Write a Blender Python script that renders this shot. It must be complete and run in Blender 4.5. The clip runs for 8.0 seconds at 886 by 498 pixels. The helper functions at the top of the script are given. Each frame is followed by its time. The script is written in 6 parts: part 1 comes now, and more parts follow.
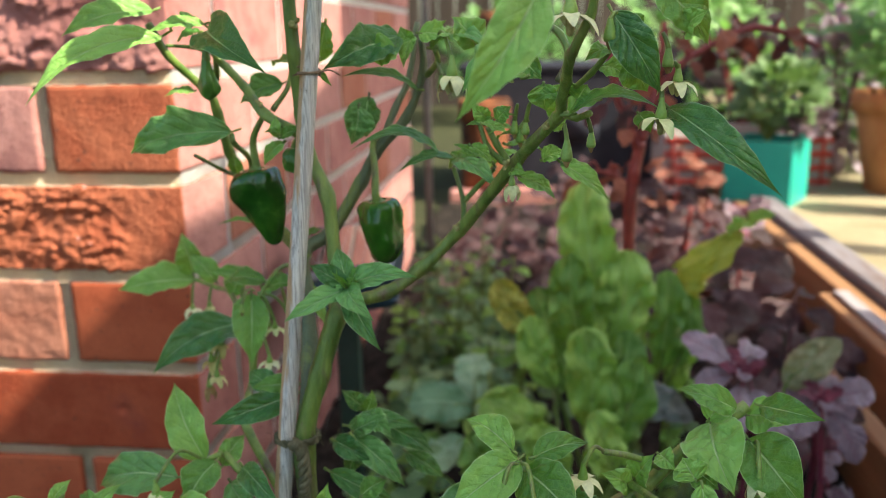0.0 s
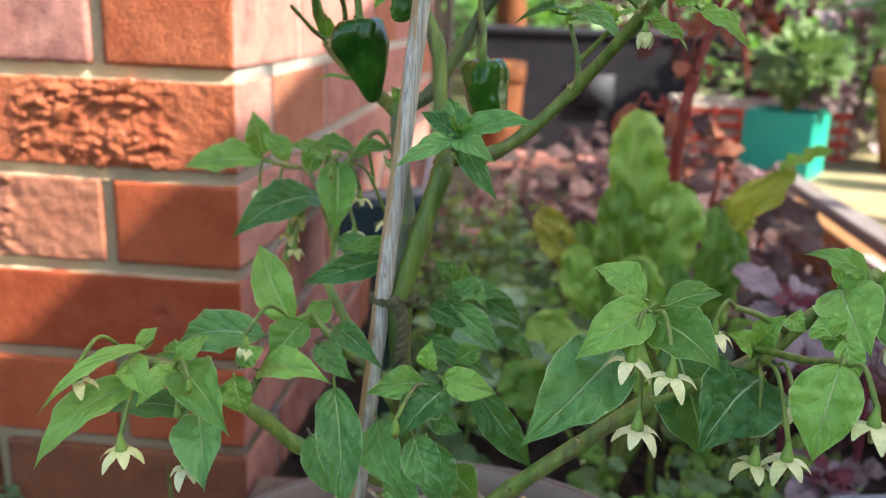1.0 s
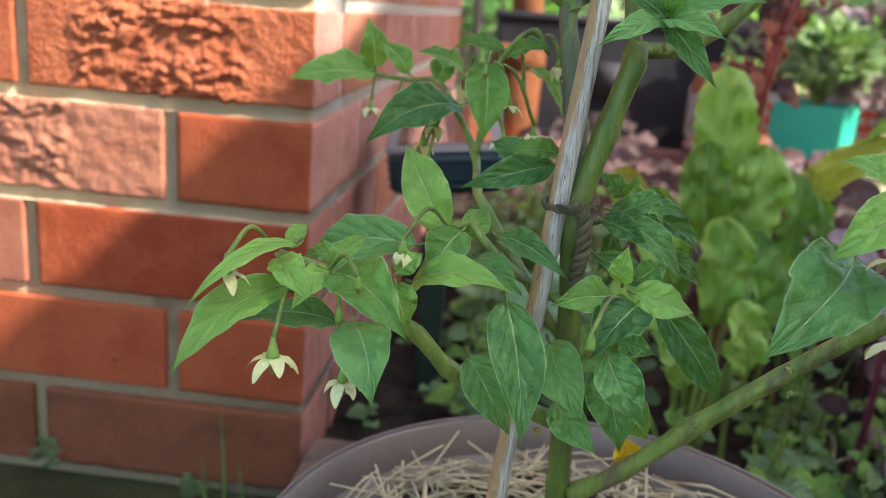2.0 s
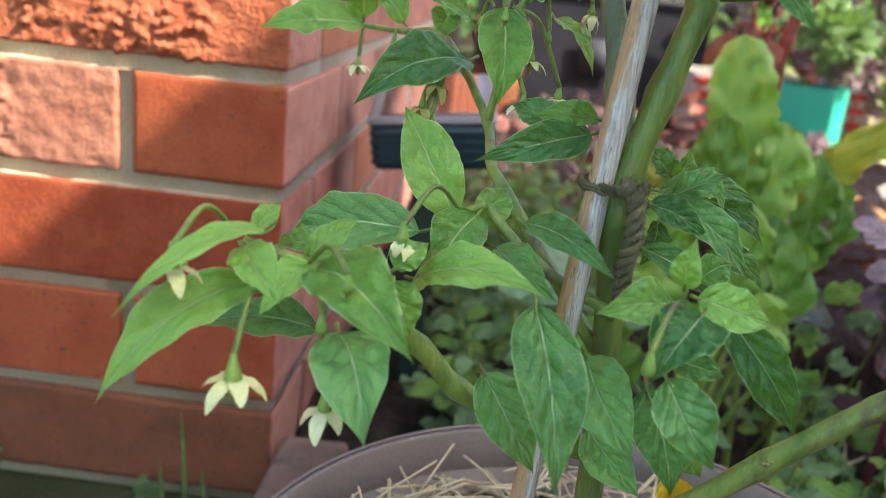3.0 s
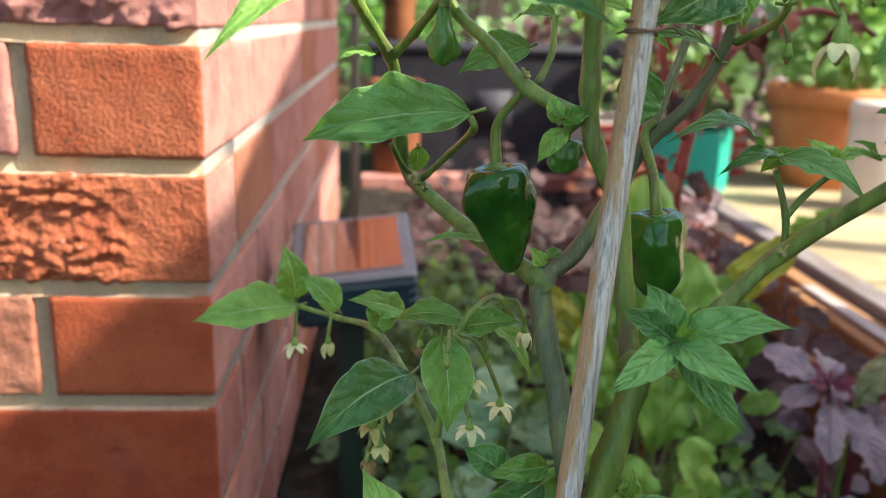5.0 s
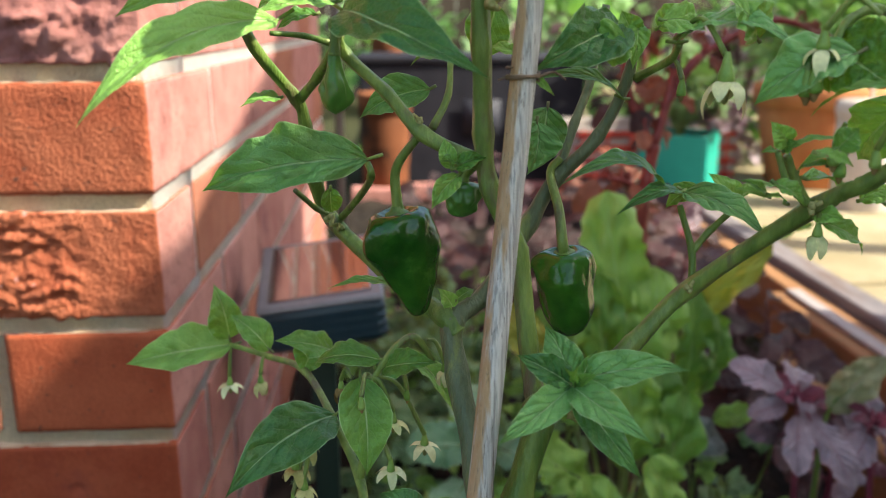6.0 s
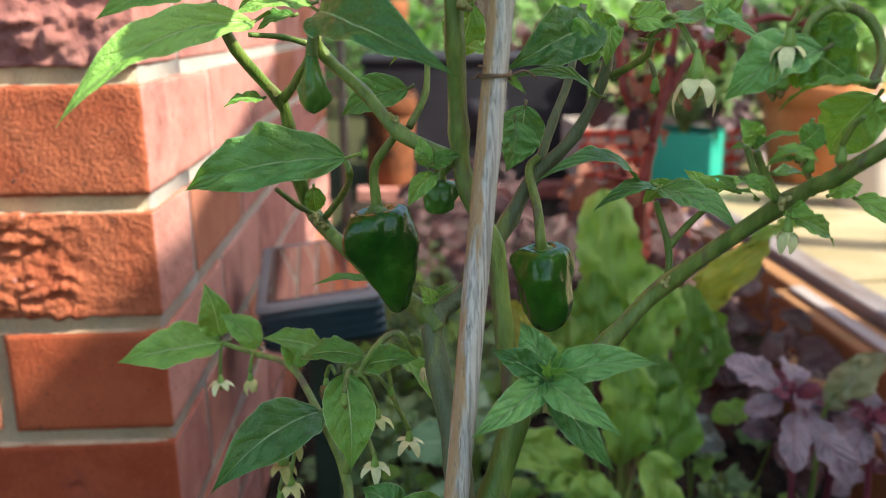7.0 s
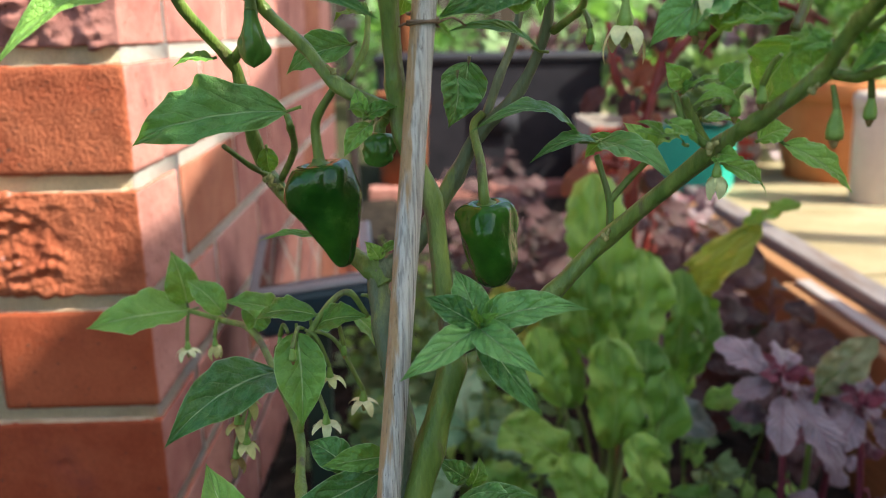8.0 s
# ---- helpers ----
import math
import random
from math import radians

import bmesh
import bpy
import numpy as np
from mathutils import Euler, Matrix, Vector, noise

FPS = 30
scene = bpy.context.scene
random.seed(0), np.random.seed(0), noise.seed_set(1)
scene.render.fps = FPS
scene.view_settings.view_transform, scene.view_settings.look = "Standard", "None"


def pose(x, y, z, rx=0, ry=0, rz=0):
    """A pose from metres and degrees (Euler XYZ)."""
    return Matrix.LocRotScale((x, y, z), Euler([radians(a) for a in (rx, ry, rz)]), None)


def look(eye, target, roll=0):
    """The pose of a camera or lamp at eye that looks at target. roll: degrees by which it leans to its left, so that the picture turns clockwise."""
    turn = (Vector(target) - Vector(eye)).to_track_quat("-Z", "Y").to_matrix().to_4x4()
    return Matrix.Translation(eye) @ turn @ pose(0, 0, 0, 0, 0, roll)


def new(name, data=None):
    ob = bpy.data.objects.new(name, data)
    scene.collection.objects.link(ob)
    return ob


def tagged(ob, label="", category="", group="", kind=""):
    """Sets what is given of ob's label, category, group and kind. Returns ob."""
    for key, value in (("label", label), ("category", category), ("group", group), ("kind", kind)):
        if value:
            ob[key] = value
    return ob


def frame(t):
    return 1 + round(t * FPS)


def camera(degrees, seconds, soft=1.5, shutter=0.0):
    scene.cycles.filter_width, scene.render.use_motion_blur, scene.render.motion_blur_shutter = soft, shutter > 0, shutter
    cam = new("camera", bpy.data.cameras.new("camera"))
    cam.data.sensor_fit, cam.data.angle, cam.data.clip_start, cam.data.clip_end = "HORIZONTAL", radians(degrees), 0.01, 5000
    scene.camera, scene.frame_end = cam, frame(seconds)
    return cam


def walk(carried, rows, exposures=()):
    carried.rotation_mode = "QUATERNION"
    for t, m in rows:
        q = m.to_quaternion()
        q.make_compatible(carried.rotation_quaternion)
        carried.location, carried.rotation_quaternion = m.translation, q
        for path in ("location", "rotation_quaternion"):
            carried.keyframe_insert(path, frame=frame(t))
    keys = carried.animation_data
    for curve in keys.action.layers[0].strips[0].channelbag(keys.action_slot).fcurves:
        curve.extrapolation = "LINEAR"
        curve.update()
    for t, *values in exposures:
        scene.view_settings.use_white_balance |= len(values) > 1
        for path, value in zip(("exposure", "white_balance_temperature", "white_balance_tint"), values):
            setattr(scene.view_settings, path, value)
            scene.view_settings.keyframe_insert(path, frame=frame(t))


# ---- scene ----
cam = camera(55.0, 8.0, soft=0.9)
PATH = [
    (0, (0.259, -0.599, 0.481), (0.049, 1.329, -0.005), -0.9),
    (0.5, (0.235, -0.604, 0.443), (0.04, 1.318, -0.074), 1.0),
    (1, (0.213, -0.601, 0.431), (0.026, 1.317, -0.106), 2.1),
    (1.5, (0.176, -0.598, 0.402), (-0.001, 1.321, -0.134), 3.4),
    (1.7, (0.162, -0.593, 0.394), (-0.007, 1.327, -0.143), 4.0),
    (2.8, (0.122, -0.529, 0.369), (0.006, 1.382, -0.21), 5.9),
    (3, (0.129, -0.519, 0.369), (0.041, 1.391, -0.219), 6.1),
    (3.5, (0.119, -0.501, 0.382), (0.118, 1.41, -0.207), 7.1),
    (4, (0.104, -0.49, 0.414), (0.163, 1.414, -0.195), 5.5),
    (4.5, (0.108, -0.496, 0.458), (0.186, 1.426, -0.092), 3.1),
    (4.7, (0.108, -0.501, 0.464), (0.21, 1.426, -0.061), 2.7),
    (5.8, (0.133, -0.498, 0.48), (0.247, 1.428, -0.045), -0.3),
    (6, (0.14, -0.498, 0.481), (0.25, 1.432, -0.029), -0.1),
    (6.5, (0.141, -0.503, 0.484), (0.248, 1.427, -0.029), -0.4),
    (7, (0.149, -0.502, 0.481), (0.238, 1.429, -0.029), -0.6),
    (7.5, (0.161, -0.501, 0.471), (0.227, 1.433, -0.033), -1.0),
    (8, (0.173, -0.509, 0.466), (0.213, 1.428, -0.033), -1.0),
]
cam.data.dof.use_dof = True
cam.data.dof.focus_distance, cam.data.dof.aperture_fstop = 0.268, 13.0
EXPOSURE = [(0.0, 1.38, 6850, 0), (0.5, 1.49, 6850, 0), (1.0, 1.66, 6850, 0), (1.5, 1.61, 6850, 0), (3.0, 1.91, 6850, 0), (3.5, 1.96, 6850, 0), (4.0, 1.71, 6850, 0), (4.5, 1.60, 6850, 0), (6.0, 1.29, 6850, 0), (8.0, 1.30, 6850, 0)]
walk(cam, [(t, look(eye, target, roll)) for t, eye, target, roll in PATH], EXPOSURE)

# ---- light ----
# late-morning sun from the right and behind the eye; an added unseen wall keeps the lower part in shade
TRAVEL = Vector((-1.0, 0.36, -0.98)).normalized()
SUN_UP = math.asin(-TRAVEL.z)
SUN_AZ = math.atan2(-TRAVEL.x, -TRAVEL.y)
world = bpy.data.worlds.new("sky")
scene.world = world
world.use_nodes = True
wn = world.node_tree.nodes
sky = wn.new("ShaderNodeTexSky")
sky.sky_type, sky.sun_disc = "NISHITA", False
sky.sun_elevation, sky.sun_rotation = SUN_UP, SUN_AZ
sky.air_density, sky.dust_density, sky.ozone_density = 1.0, 2.5, 0.7
world.node_tree.links.new(sky.outputs[0], wn["Background"].inputs[0])
wn["Background"].inputs[1].default_value = 0.148
sun = new("sun", bpy.data.lights.new("sun", "SUN"))
sun.data.energy, sun.data.angle, sun.data.color = 5.0, radians(0.5), (1.0, 0.93, 0.82)
sun.matrix_world = look(-TRAVEL * 8, (0, 0, 0))


# ---- materials ----
def nodes_of(name):
    m = bpy.data.materials.new(name)
    m.use_nodes = True
    return m, m.node_tree.nodes, m.node_tree.links, m.node_tree.nodes["Principled BSDF"]


def mixer(n, l, a, b, factor):
    k = n.new("ShaderNodeMix")
    k.data_type = "RGBA"
    for socket, v in ((k.inputs[6], a), (k.inputs[7], b), (k.inputs[0], factor)):
        if isinstance(v, (tuple, list)):
            socket.default_value = (*v, 1)
        elif isinstance(v, (int, float)):
            socket.default_value = v
        else:
            l.new(v, socket)
    return k.outputs[2]


def maths(n, l, op, a, b=0.0, c=0.0):
    k = n.new("ShaderNodeMath")
    k.operation = op
    for i, v in enumerate((a, b, c)):
        if isinstance(v, (int, float)):
            k.inputs[i].default_value = v
        else:
            l.new(v, k.inputs[i])
    return k.outputs[0]


def ramped(n, l, v, lo, hi):
    k = n.new("ShaderNodeMapRange")
    k.interpolation_type = "SMOOTHSTEP"
    l.new(v, k.inputs[0])
    k.inputs[1].default_value, k.inputs[2].default_value = lo, hi
    return k.outputs[0]


def placed(n, l):
    """Object coordinates, shifted at random from piece to piece."""
    c, i, a = n.new("ShaderNodeTexCoord"), n.new("ShaderNodeObjectInfo"), n.new("ShaderNodeVectorMath")
    s = n.new("ShaderNodeVectorMath")
    s.operation = "SCALE"
    s.inputs[0].default_value = (7.3, 3.1, 5.7)
    l.new(i.outputs["Random"], s.inputs["Scale"])
    l.new(c.outputs["Object"], a.inputs[0])
    l.new(s.outputs[0], a.inputs[1])
    return a.outputs[0], i.outputs["Random"]


def noisy(n, l, where, scale, detail=4.0, rough=0.55):
    k = n.new("ShaderNodeTexNoise")
    l.new(where, k.inputs["Vector"])
    k.inputs["Scale"].default_value, k.inputs["Detail"].default_value, k.inputs["Roughness"].default_value = scale, detail, rough
    return k.outputs["Fac"]


def bumped(n, l, p, height, strength, distance):
    k = n.new("ShaderNodeBump")
    l.new(height, k.inputs["Height"])
    k.inputs["Strength"].default_value, k.inputs["Distance"].default_value = strength, distance
    l.new(k.outputs[0], p.inputs["Normal"])


def surface(name, a, b, big=25, fine=220, rough=0.7, bump=0.4, depth=0.001, metal=0.0, shift=0.25, spec=None, stain=None, stain_at=(0.55, 0.75), stretch=None, speck=None):
    """A surface of two tones with stains, grain and fine relief."""
    m, n, l, p = nodes_of(name)
    where, rnd = placed(n, l)
    if stretch:
        k = n.new("ShaderNodeVectorMath")
        k.operation = "MULTIPLY"
        k.inputs[1].default_value = stretch
        l.new(where, k.inputs[0])
        where = k.outputs[0]
    f1, f2 = noisy(n, l, where, big), noisy(n, l, where, fine, 3.0)
    tone = maths(n, l, "MULTIPLY_ADD", rnd, shift, f1)
    colour = mixer(n, l, a, b, ramped(n, l, tone, 0.35, 0.65 + shift))
    grain = mixer(n, l, (0.55, 0.55, 0.55), (1.35, 1.35, 1.35), f2)
    k = n.new("ShaderNodeMix")
    k.data_type, k.blend_type = "RGBA", "MULTIPLY"
    k.inputs[0].default_value = 0.6
    l.new(colour, k.inputs[6])
    l.new(grain, k.inputs[7])
    colour = k.outputs[2]
    if stain:
        colour = mixer(n, l, colour, stain, ramped(n, l, noisy(n, l, where, big * 0.6, 6.0, 0.65), *stain_at))
    if speck:
        colour = mixer(n, l, colour, speck, ramped(n, l, noisy(n, l, where, 230, 2.0), 0.66, 0.72))
    l.new(colour, p.inputs["Base Color"])
    p.inputs["Roughness"].default_value, p.inputs["Metallic"].default_value, p.inputs["Specular IOR Level"].default_value = rough, metal, spec if spec is not None else (0.5 if rough < 0.6 else 0.15)
    bumped(n, l, p, maths(n, l, "MULTIPLY_ADD", f1, 0.6, f2), bump, depth)
    return m


def foliage(name, dark, light, vein, rough=0.42, thin=0.28, glow=None, veins=6.0, quilt=0.05):
    """A leaf: midrib and side veins along its own length, quilted between them, letting some light through."""
    m, n, l, p = nodes_of(name)
    where, rnd = placed(n, l)
    uv = n.new("ShaderNodeUVMap")
    sep = n.new("ShaderNodeSeparateXYZ")
    l.new(uv.outputs[0], sep.inputs[0])
    across = maths(n, l, "ABSOLUTE", maths(n, l, "MULTIPLY_ADD", sep.outputs[1], 2.0, -1.0))
    slim = maths(n, l, "MULTIPLY_ADD", sep.outputs[0], -0.030, 0.052)
    mid = maths(n, l, "SUBTRACT", 1.0, ramped(n, l, maths(n, l, "DIVIDE", across, slim), 0.45, 1.25))
    rim = ramped(n, l, across, 0.945, 0.99)
    drift = noisy(n, l, where, 90, 2.0)
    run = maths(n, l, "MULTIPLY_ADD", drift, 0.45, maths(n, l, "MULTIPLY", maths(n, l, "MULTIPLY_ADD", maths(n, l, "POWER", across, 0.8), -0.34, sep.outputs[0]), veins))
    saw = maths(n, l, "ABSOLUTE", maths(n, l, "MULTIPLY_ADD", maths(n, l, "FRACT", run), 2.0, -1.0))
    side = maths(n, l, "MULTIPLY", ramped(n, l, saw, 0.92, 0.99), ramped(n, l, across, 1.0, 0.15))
    f1, f2, f3 = noisy(n, l, where, 60), noisy(n, l, where, 900, 3.0), noisy(n, l, where, 260, 3.0)
    net = n.new("ShaderNodeTexVoronoi")
    net.feature = "DISTANCE_TO_EDGE"
    net.inputs["Scale"].default_value = 620
    l.new(where, net.inputs["Vector"])
    mesh_lines = ramped(n, l, net.outputs["Distance"], 0.16, 0.02)
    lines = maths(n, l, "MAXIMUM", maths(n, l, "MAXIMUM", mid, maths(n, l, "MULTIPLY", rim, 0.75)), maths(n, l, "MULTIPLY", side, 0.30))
    tone = maths(n, l, "MULTIPLY_ADD", rnd, 0.55, maths(n, l, "MULTIPLY_ADD", f3, 0.22, maths(n, l, "MULTIPLY_ADD", f1, 0.50, maths(n, l, "MULTIPLY", f2, 0.16))))
    colour = mixer(n, l, dark, light, ramped(n, l, tone, 0.42, 0.98))
    colour = mixer(n, l, colour, light, maths(n, l, "MULTIPLY", mesh_lines, 0.18))
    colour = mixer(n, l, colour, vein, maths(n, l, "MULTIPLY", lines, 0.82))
    l.new(colour, p.inputs["Base Color"])
    p.inputs["Roughness"].default_value, p.inputs["Specular IOR Level"].default_value = rough, 0.50
    bulge = maths(n, l, "MULTIPLY", maths(n, l, "POWER", saw, 2.0), -quilt)
    height = maths(n, l, "ADD", bulge, maths(n, l, "ADD", maths(n, l, "MULTIPLY_ADD", f3, 0.38, maths(n, l, "MULTIPLY", f1, 0.25)), maths(n, l, "MULTIPLY_ADD", mesh_lines, -0.06, maths(n, l, "MULTIPLY", f2, 0.22))))
    bumped(n, l, p, maths(n, l, "MULTIPLY_ADD", mid, -0.30, maths(n, l, "MULTIPLY_ADD", side, -0.12, height)), 1.0, 0.0017)
    t = n.new("ShaderNodeBsdfTranslucent")
    if glow:
        t.inputs[0].default_value = (*glow, 1)
    else:
        l.new(colour, t.inputs[0])
    mix = n.new("ShaderNodeMixShader")
    mix.inputs[0].default_value = thin
    l.new(p.outputs[0], mix.inputs[1])
    l.new(t.outputs[0], mix.inputs[2])
    l.new(mix.outputs[0], n["Material Output"].inputs[0])
    return m


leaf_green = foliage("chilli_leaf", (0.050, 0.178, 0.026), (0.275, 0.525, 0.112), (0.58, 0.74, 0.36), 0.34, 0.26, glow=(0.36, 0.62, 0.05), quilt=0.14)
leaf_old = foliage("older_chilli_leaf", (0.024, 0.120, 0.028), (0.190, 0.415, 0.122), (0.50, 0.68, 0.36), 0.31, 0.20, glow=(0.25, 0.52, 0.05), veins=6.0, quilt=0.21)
leaf_yellow = foliage("fallen_yellow_leaf", (0.75, 0.50, 0.02), (0.85, 0.62, 0.05), (0.8, 0.65, 0.2))
chard_green = foliage("chard_leaf", (0.09, 0.22, 0.035), (0.34, 0.54, 0.11), (0.40, 0.56, 0.20), 0.36, 0.34, (0.26, 0.46, 0.05), 6.0, 0.35)
olive_green = foliage("yellowing_leaf", (0.24, 0.28, 0.04), (0.50, 0.51, 0.09), (0.5, 0.5, 0.15), 0.5, 0.3, (0.5, 0.5, 0.05), 7.0, 0.9)
olive_brown = foliage("browning_leaf", (0.19, 0.205, 0.028), (0.38, 0.38, 0.070), (0.35, 0.30, 0.10), 0.5, 0.3, (0.4, 0.36, 0.04), 7.0, 0.9)
purple_leaf = foliage("purple_leaf", (0.135, 0.085, 0.105), (0.42, 0.320, 0.370), (0.26, 0.07, 0.12), 0.40, 0.15, (0.3, 0.1, 0.15), 8.0, 0.8)
magenta_leaf = foliage("magenta_young_leaf", (0.10, 0.018, 0.035), (0.24, 0.05, 0.09), (0.30, 0.05, 0.10), 0.45, 0.2, (0.4, 0.08, 0.12), 6.0, 0.4)
olive_grey = foliage("olive_grey_leaf", (0.19, 0.195, 0.095), (0.36, 0.345, 0.19), (0.34, 0.20, 0.16), 0.5, 0.2, (0.4, 0.38, 0.12))
grey_leaf = foliage("grey_green_leaf", (0.15, 0.165, 0.145), (0.32, 0.33, 0.31), (0.3, 0.33, 0.25), 0.5, 0.15)
red_leaf = foliage("red_orach_leaf", (0.024, 0.012, 0.014), (0.085, 0.040, 0.046), (0.12, 0.03, 0.026), 0.6, 0.18, (0.16, 0.035, 0.022), 7.0, 0.7)
rust_leaf = foliage("rust_red_leaf", (0.12, 0.034, 0.020), (0.30, 0.100, 0.055), (0.30, 0.06, 0.05), 0.5, 0.25, (0.35, 0.08, 0.03), 7.0, 0.3)
kale_leaf = foliage("kale_leaf", (0.12, 0.25, 0.13), (0.30, 0.46, 0.27), (0.42, 0.56, 0.38), 0.38, 0.2, (0.25, 0.45, 0.15), 6.0, 0.3)
herb_leaf = foliage("herb_leaf", (0.05, 0.120, 0.04), (0.20, 0.31, 0.13), (0.3, 0.42, 0.24), 0.5, 0.2, (0.2, 0.36, 0.12), 4.0, 0.5)
sage_leaf = foliage("pale_herb_leaf", (0.036, 0.080, 0.028), (0.145, 0.235, 0.085), (0.25, 0.38, 0.16), 0.55, 0.22, (0.18, 0.32, 0.07), 5.0, 0.4)
shrub_leaf = foliage("shrub_leaf", (0.085, 0.19, 0.055), (0.27, 0.43, 0.14), (0.3, 0.45, 0.2), 0.5, 0.3, (0.25, 0.5, 0.08), 5.0, 0.4)
stem_green = surface("green_stem", (0.085, 0.155, 0.026), (0.25, 0.335, 0.075), 160, 1100, 0.42, 0.6, 0.0009, stain=(0.15, 0.120, 0.070), stain_at=(0.50, 0.68), stretch=(1, 1, 0.25))
stem_grey = surface("woody_stem", (0.085, 0.115, 0.058), (0.165, 0.195, 0.105), 130, 1000, 0.50, 0.7, 0.0009, stain=(0.22, 0.27, 0.07), stain_at=(0.56, 0.70), stretch=(1, 1, 0.2))
stem_red = surface("red_stem", (0.13, 0.014, 0.013), (0.25, 0.034, 0.028), 60, 500, 0.45, 0.3)
stem_magenta = surface("magenta_stem", (0.12, 0.018, 0.035), (0.22, 0.04, 0.07), 60, 500, 0.45, 0.3)
stem_purple = surface("purple_stem", (0.06, 0.022, 0.03), (0.12, 0.04, 0.05), 60, 500, 0.5, 0.3)
petal_white = surface("cream_petal", (0.64, 0.66, 0.30), (0.76, 0.74, 0.44), 120, 900, 0.55, 0.2, 0.0004)
faded_petal = surface("faded_petal", (0.46, 0.42, 0.15), (0.66, 0.62, 0.28), 160, 900, 0.6, 0.3, 0.0005, stain=(0.33, 0.20, 0.07), stain_at=(0.55, 0.68))
dry_petal = surface("dry_petal", (0.20, 0.13, 0.05), (0.34, 0.24, 0.10), 300, 900, 0.8)
calyx_green = surface("calyx", (0.16, 0.30, 0.05), (0.28, 0.42, 0.10), 150, 900, 0.5, 0.3, 0.0004)
pepper_skin = surface("pepper_skin", (0.010, 0.058, 0.006), (0.038, 0.140, 0.013), 70, 200, 0.17, 0.45, 0.0014, spec=0.5, stain=(0.07, 0.20, 0.03), stain_at=(0.62, 0.8))
young_fruit = surface("young_fruit", (0.045, 0.14, 0.02), (0.10, 0.24, 0.04), 90, 500, 0.3, 0.2, 0.0005, stain=(0.16, 0.13, 0.05), stain_at=(0.55, 0.7))
scar = surface("dry_scar", (0.24, 0.24, 0.08), (0.48, 0.44, 0.20), 500, 900, 0.7)


def bamboo():
    """Sun-bleached bamboo: fine cracks along the grain, pale fibres, and brown patches where the rind is left."""
    m, n, l, p = nodes_of("weathered_bamboo")
    c = n.new("ShaderNodeTexCoord")

    def grain(across, along, detail, shift=0.0):
        k = n.new("ShaderNodeMapping")
        k.inputs["Scale"].default_value = (across, across, along)
        k.inputs["Location"].default_value = (shift, shift * 0.7, shift * 1.3)
        l.new(c.outputs["Object"], k.inputs["Vector"])
        return noisy(n, l, k.outputs[0], 1.0, detail, 0.6)

    fibre, crack, rind, wash = grain(1500, 22, 3.0), grain(2300, 30, 2.0, 3.0), grain(190, 13, 4.0, 5.2), grain(420, 70, 3.0, 8.0)
    colour = mixer(n, l, (0.36, 0.34, 0.32), (0.70, 0.68, 0.65), ramped(n, l, fibre, 0.34, 0.62))
    sep = n.new("ShaderNodeSeparateXYZ")
    l.new(c.outputs["Object"], sep.inputs[0])
    west = maths(n, l, "MULTIPLY", maths(n, l, "MULTIPLY_ADD", sep.outputs[2], -0.0967, sep.outputs[0]), -95.0)
    low = maths(n, l, "MULTIPLY_ADD", sep.outputs[2], -1.1, 0.28)
    keep = maths(n, l, "ADD", maths(n, l, "ADD", west, low), maths(n, l, "MULTIPLY_ADD", wash, 0.35, maths(n, l, "MULTIPLY", rind, 1.5)))
    colour = mixer(n, l, colour, (0.50, 0.30, 0.13), maths(n, l, "MULTIPLY", ramped(n, l, keep, 0.97, 1.17), 0.85))
    colour = mixer(n, l, colour, (0.13, 0.10, 0.08), maths(n, l, "MULTIPLY", ramped(n, l, crack, 0.62, 0.70), 0.85))
    l.new(colour, p.inputs["Base Color"])
    p.inputs["Roughness"].default_value, p.inputs["Specular IOR Level"].default_value = 0.8, 0.3
    bumped(n, l, p, maths(n, l, "MULTIPLY_ADD", crack, -0.7, fibre), 0.9, 0.0010)
    return m


cane_wood = bamboo()
twine_fibre = surface("jute_twine", (0.080, 0.076, 0.042), (0.165, 0.150, 0.092), 300, 1500, 0.9, 0.9, 0.0008)
wire_dark = surface("tie_wire", (0.12, 0.07, 0.04), (0.20, 0.13, 0.08), 300, 900, 0.55)
brick_orange = surface("orange_brick", (0.305, 0.072, 0.036), (0.405, 0.122, 0.064), 30, 420, 0.85, 0.9, 0.0018, stain=(0.30, 0.10, 0.06), stain_at=(0.58, 0.8), speck=(0.13, 0.05, 0.035))
brick_red = surface("red_brick", (0.265, 0.052, 0.024), (0.375, 0.095, 0.045), 30, 420, 0.85, 0.6, 0.0012, stain=(0.22, 0.05, 0.035), stain_at=(0.55, 0.8), speck=(0.13, 0.05, 0.035))
brick_pink = surface("pink_brick", (0.285, 0.096, 0.062), (0.385, 0.158, 0.108), 30, 380, 0.88, 0.6, 0.0012, stain=(0.28, 0.11, 0.09), stain_at=(0.55, 0.75), speck=(0.13, 0.05, 0.035))
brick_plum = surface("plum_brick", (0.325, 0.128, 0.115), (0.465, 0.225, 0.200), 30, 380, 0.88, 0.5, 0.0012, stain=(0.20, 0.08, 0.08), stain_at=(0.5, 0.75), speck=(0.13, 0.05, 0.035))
brick_brown = surface("brown_brick", (0.125, 0.046, 0.026), (0.21, 0.075, 0.042), 30, 380, 0.9, 0.6, 0.0012, stain=(0.12, 0.06, 0.04), stain_at=(0.5, 0.7), speck=(0.13, 0.05, 0.035))
dirty_brick = surface("dirty_brick", (0.13, 0.085, 0.070), (0.22, 0.140, 0.115), 40, 380, 0.92, 0.8, 0.0015, stain=(0.07, 0.06, 0.045), stain_at=(0.45, 0.65))
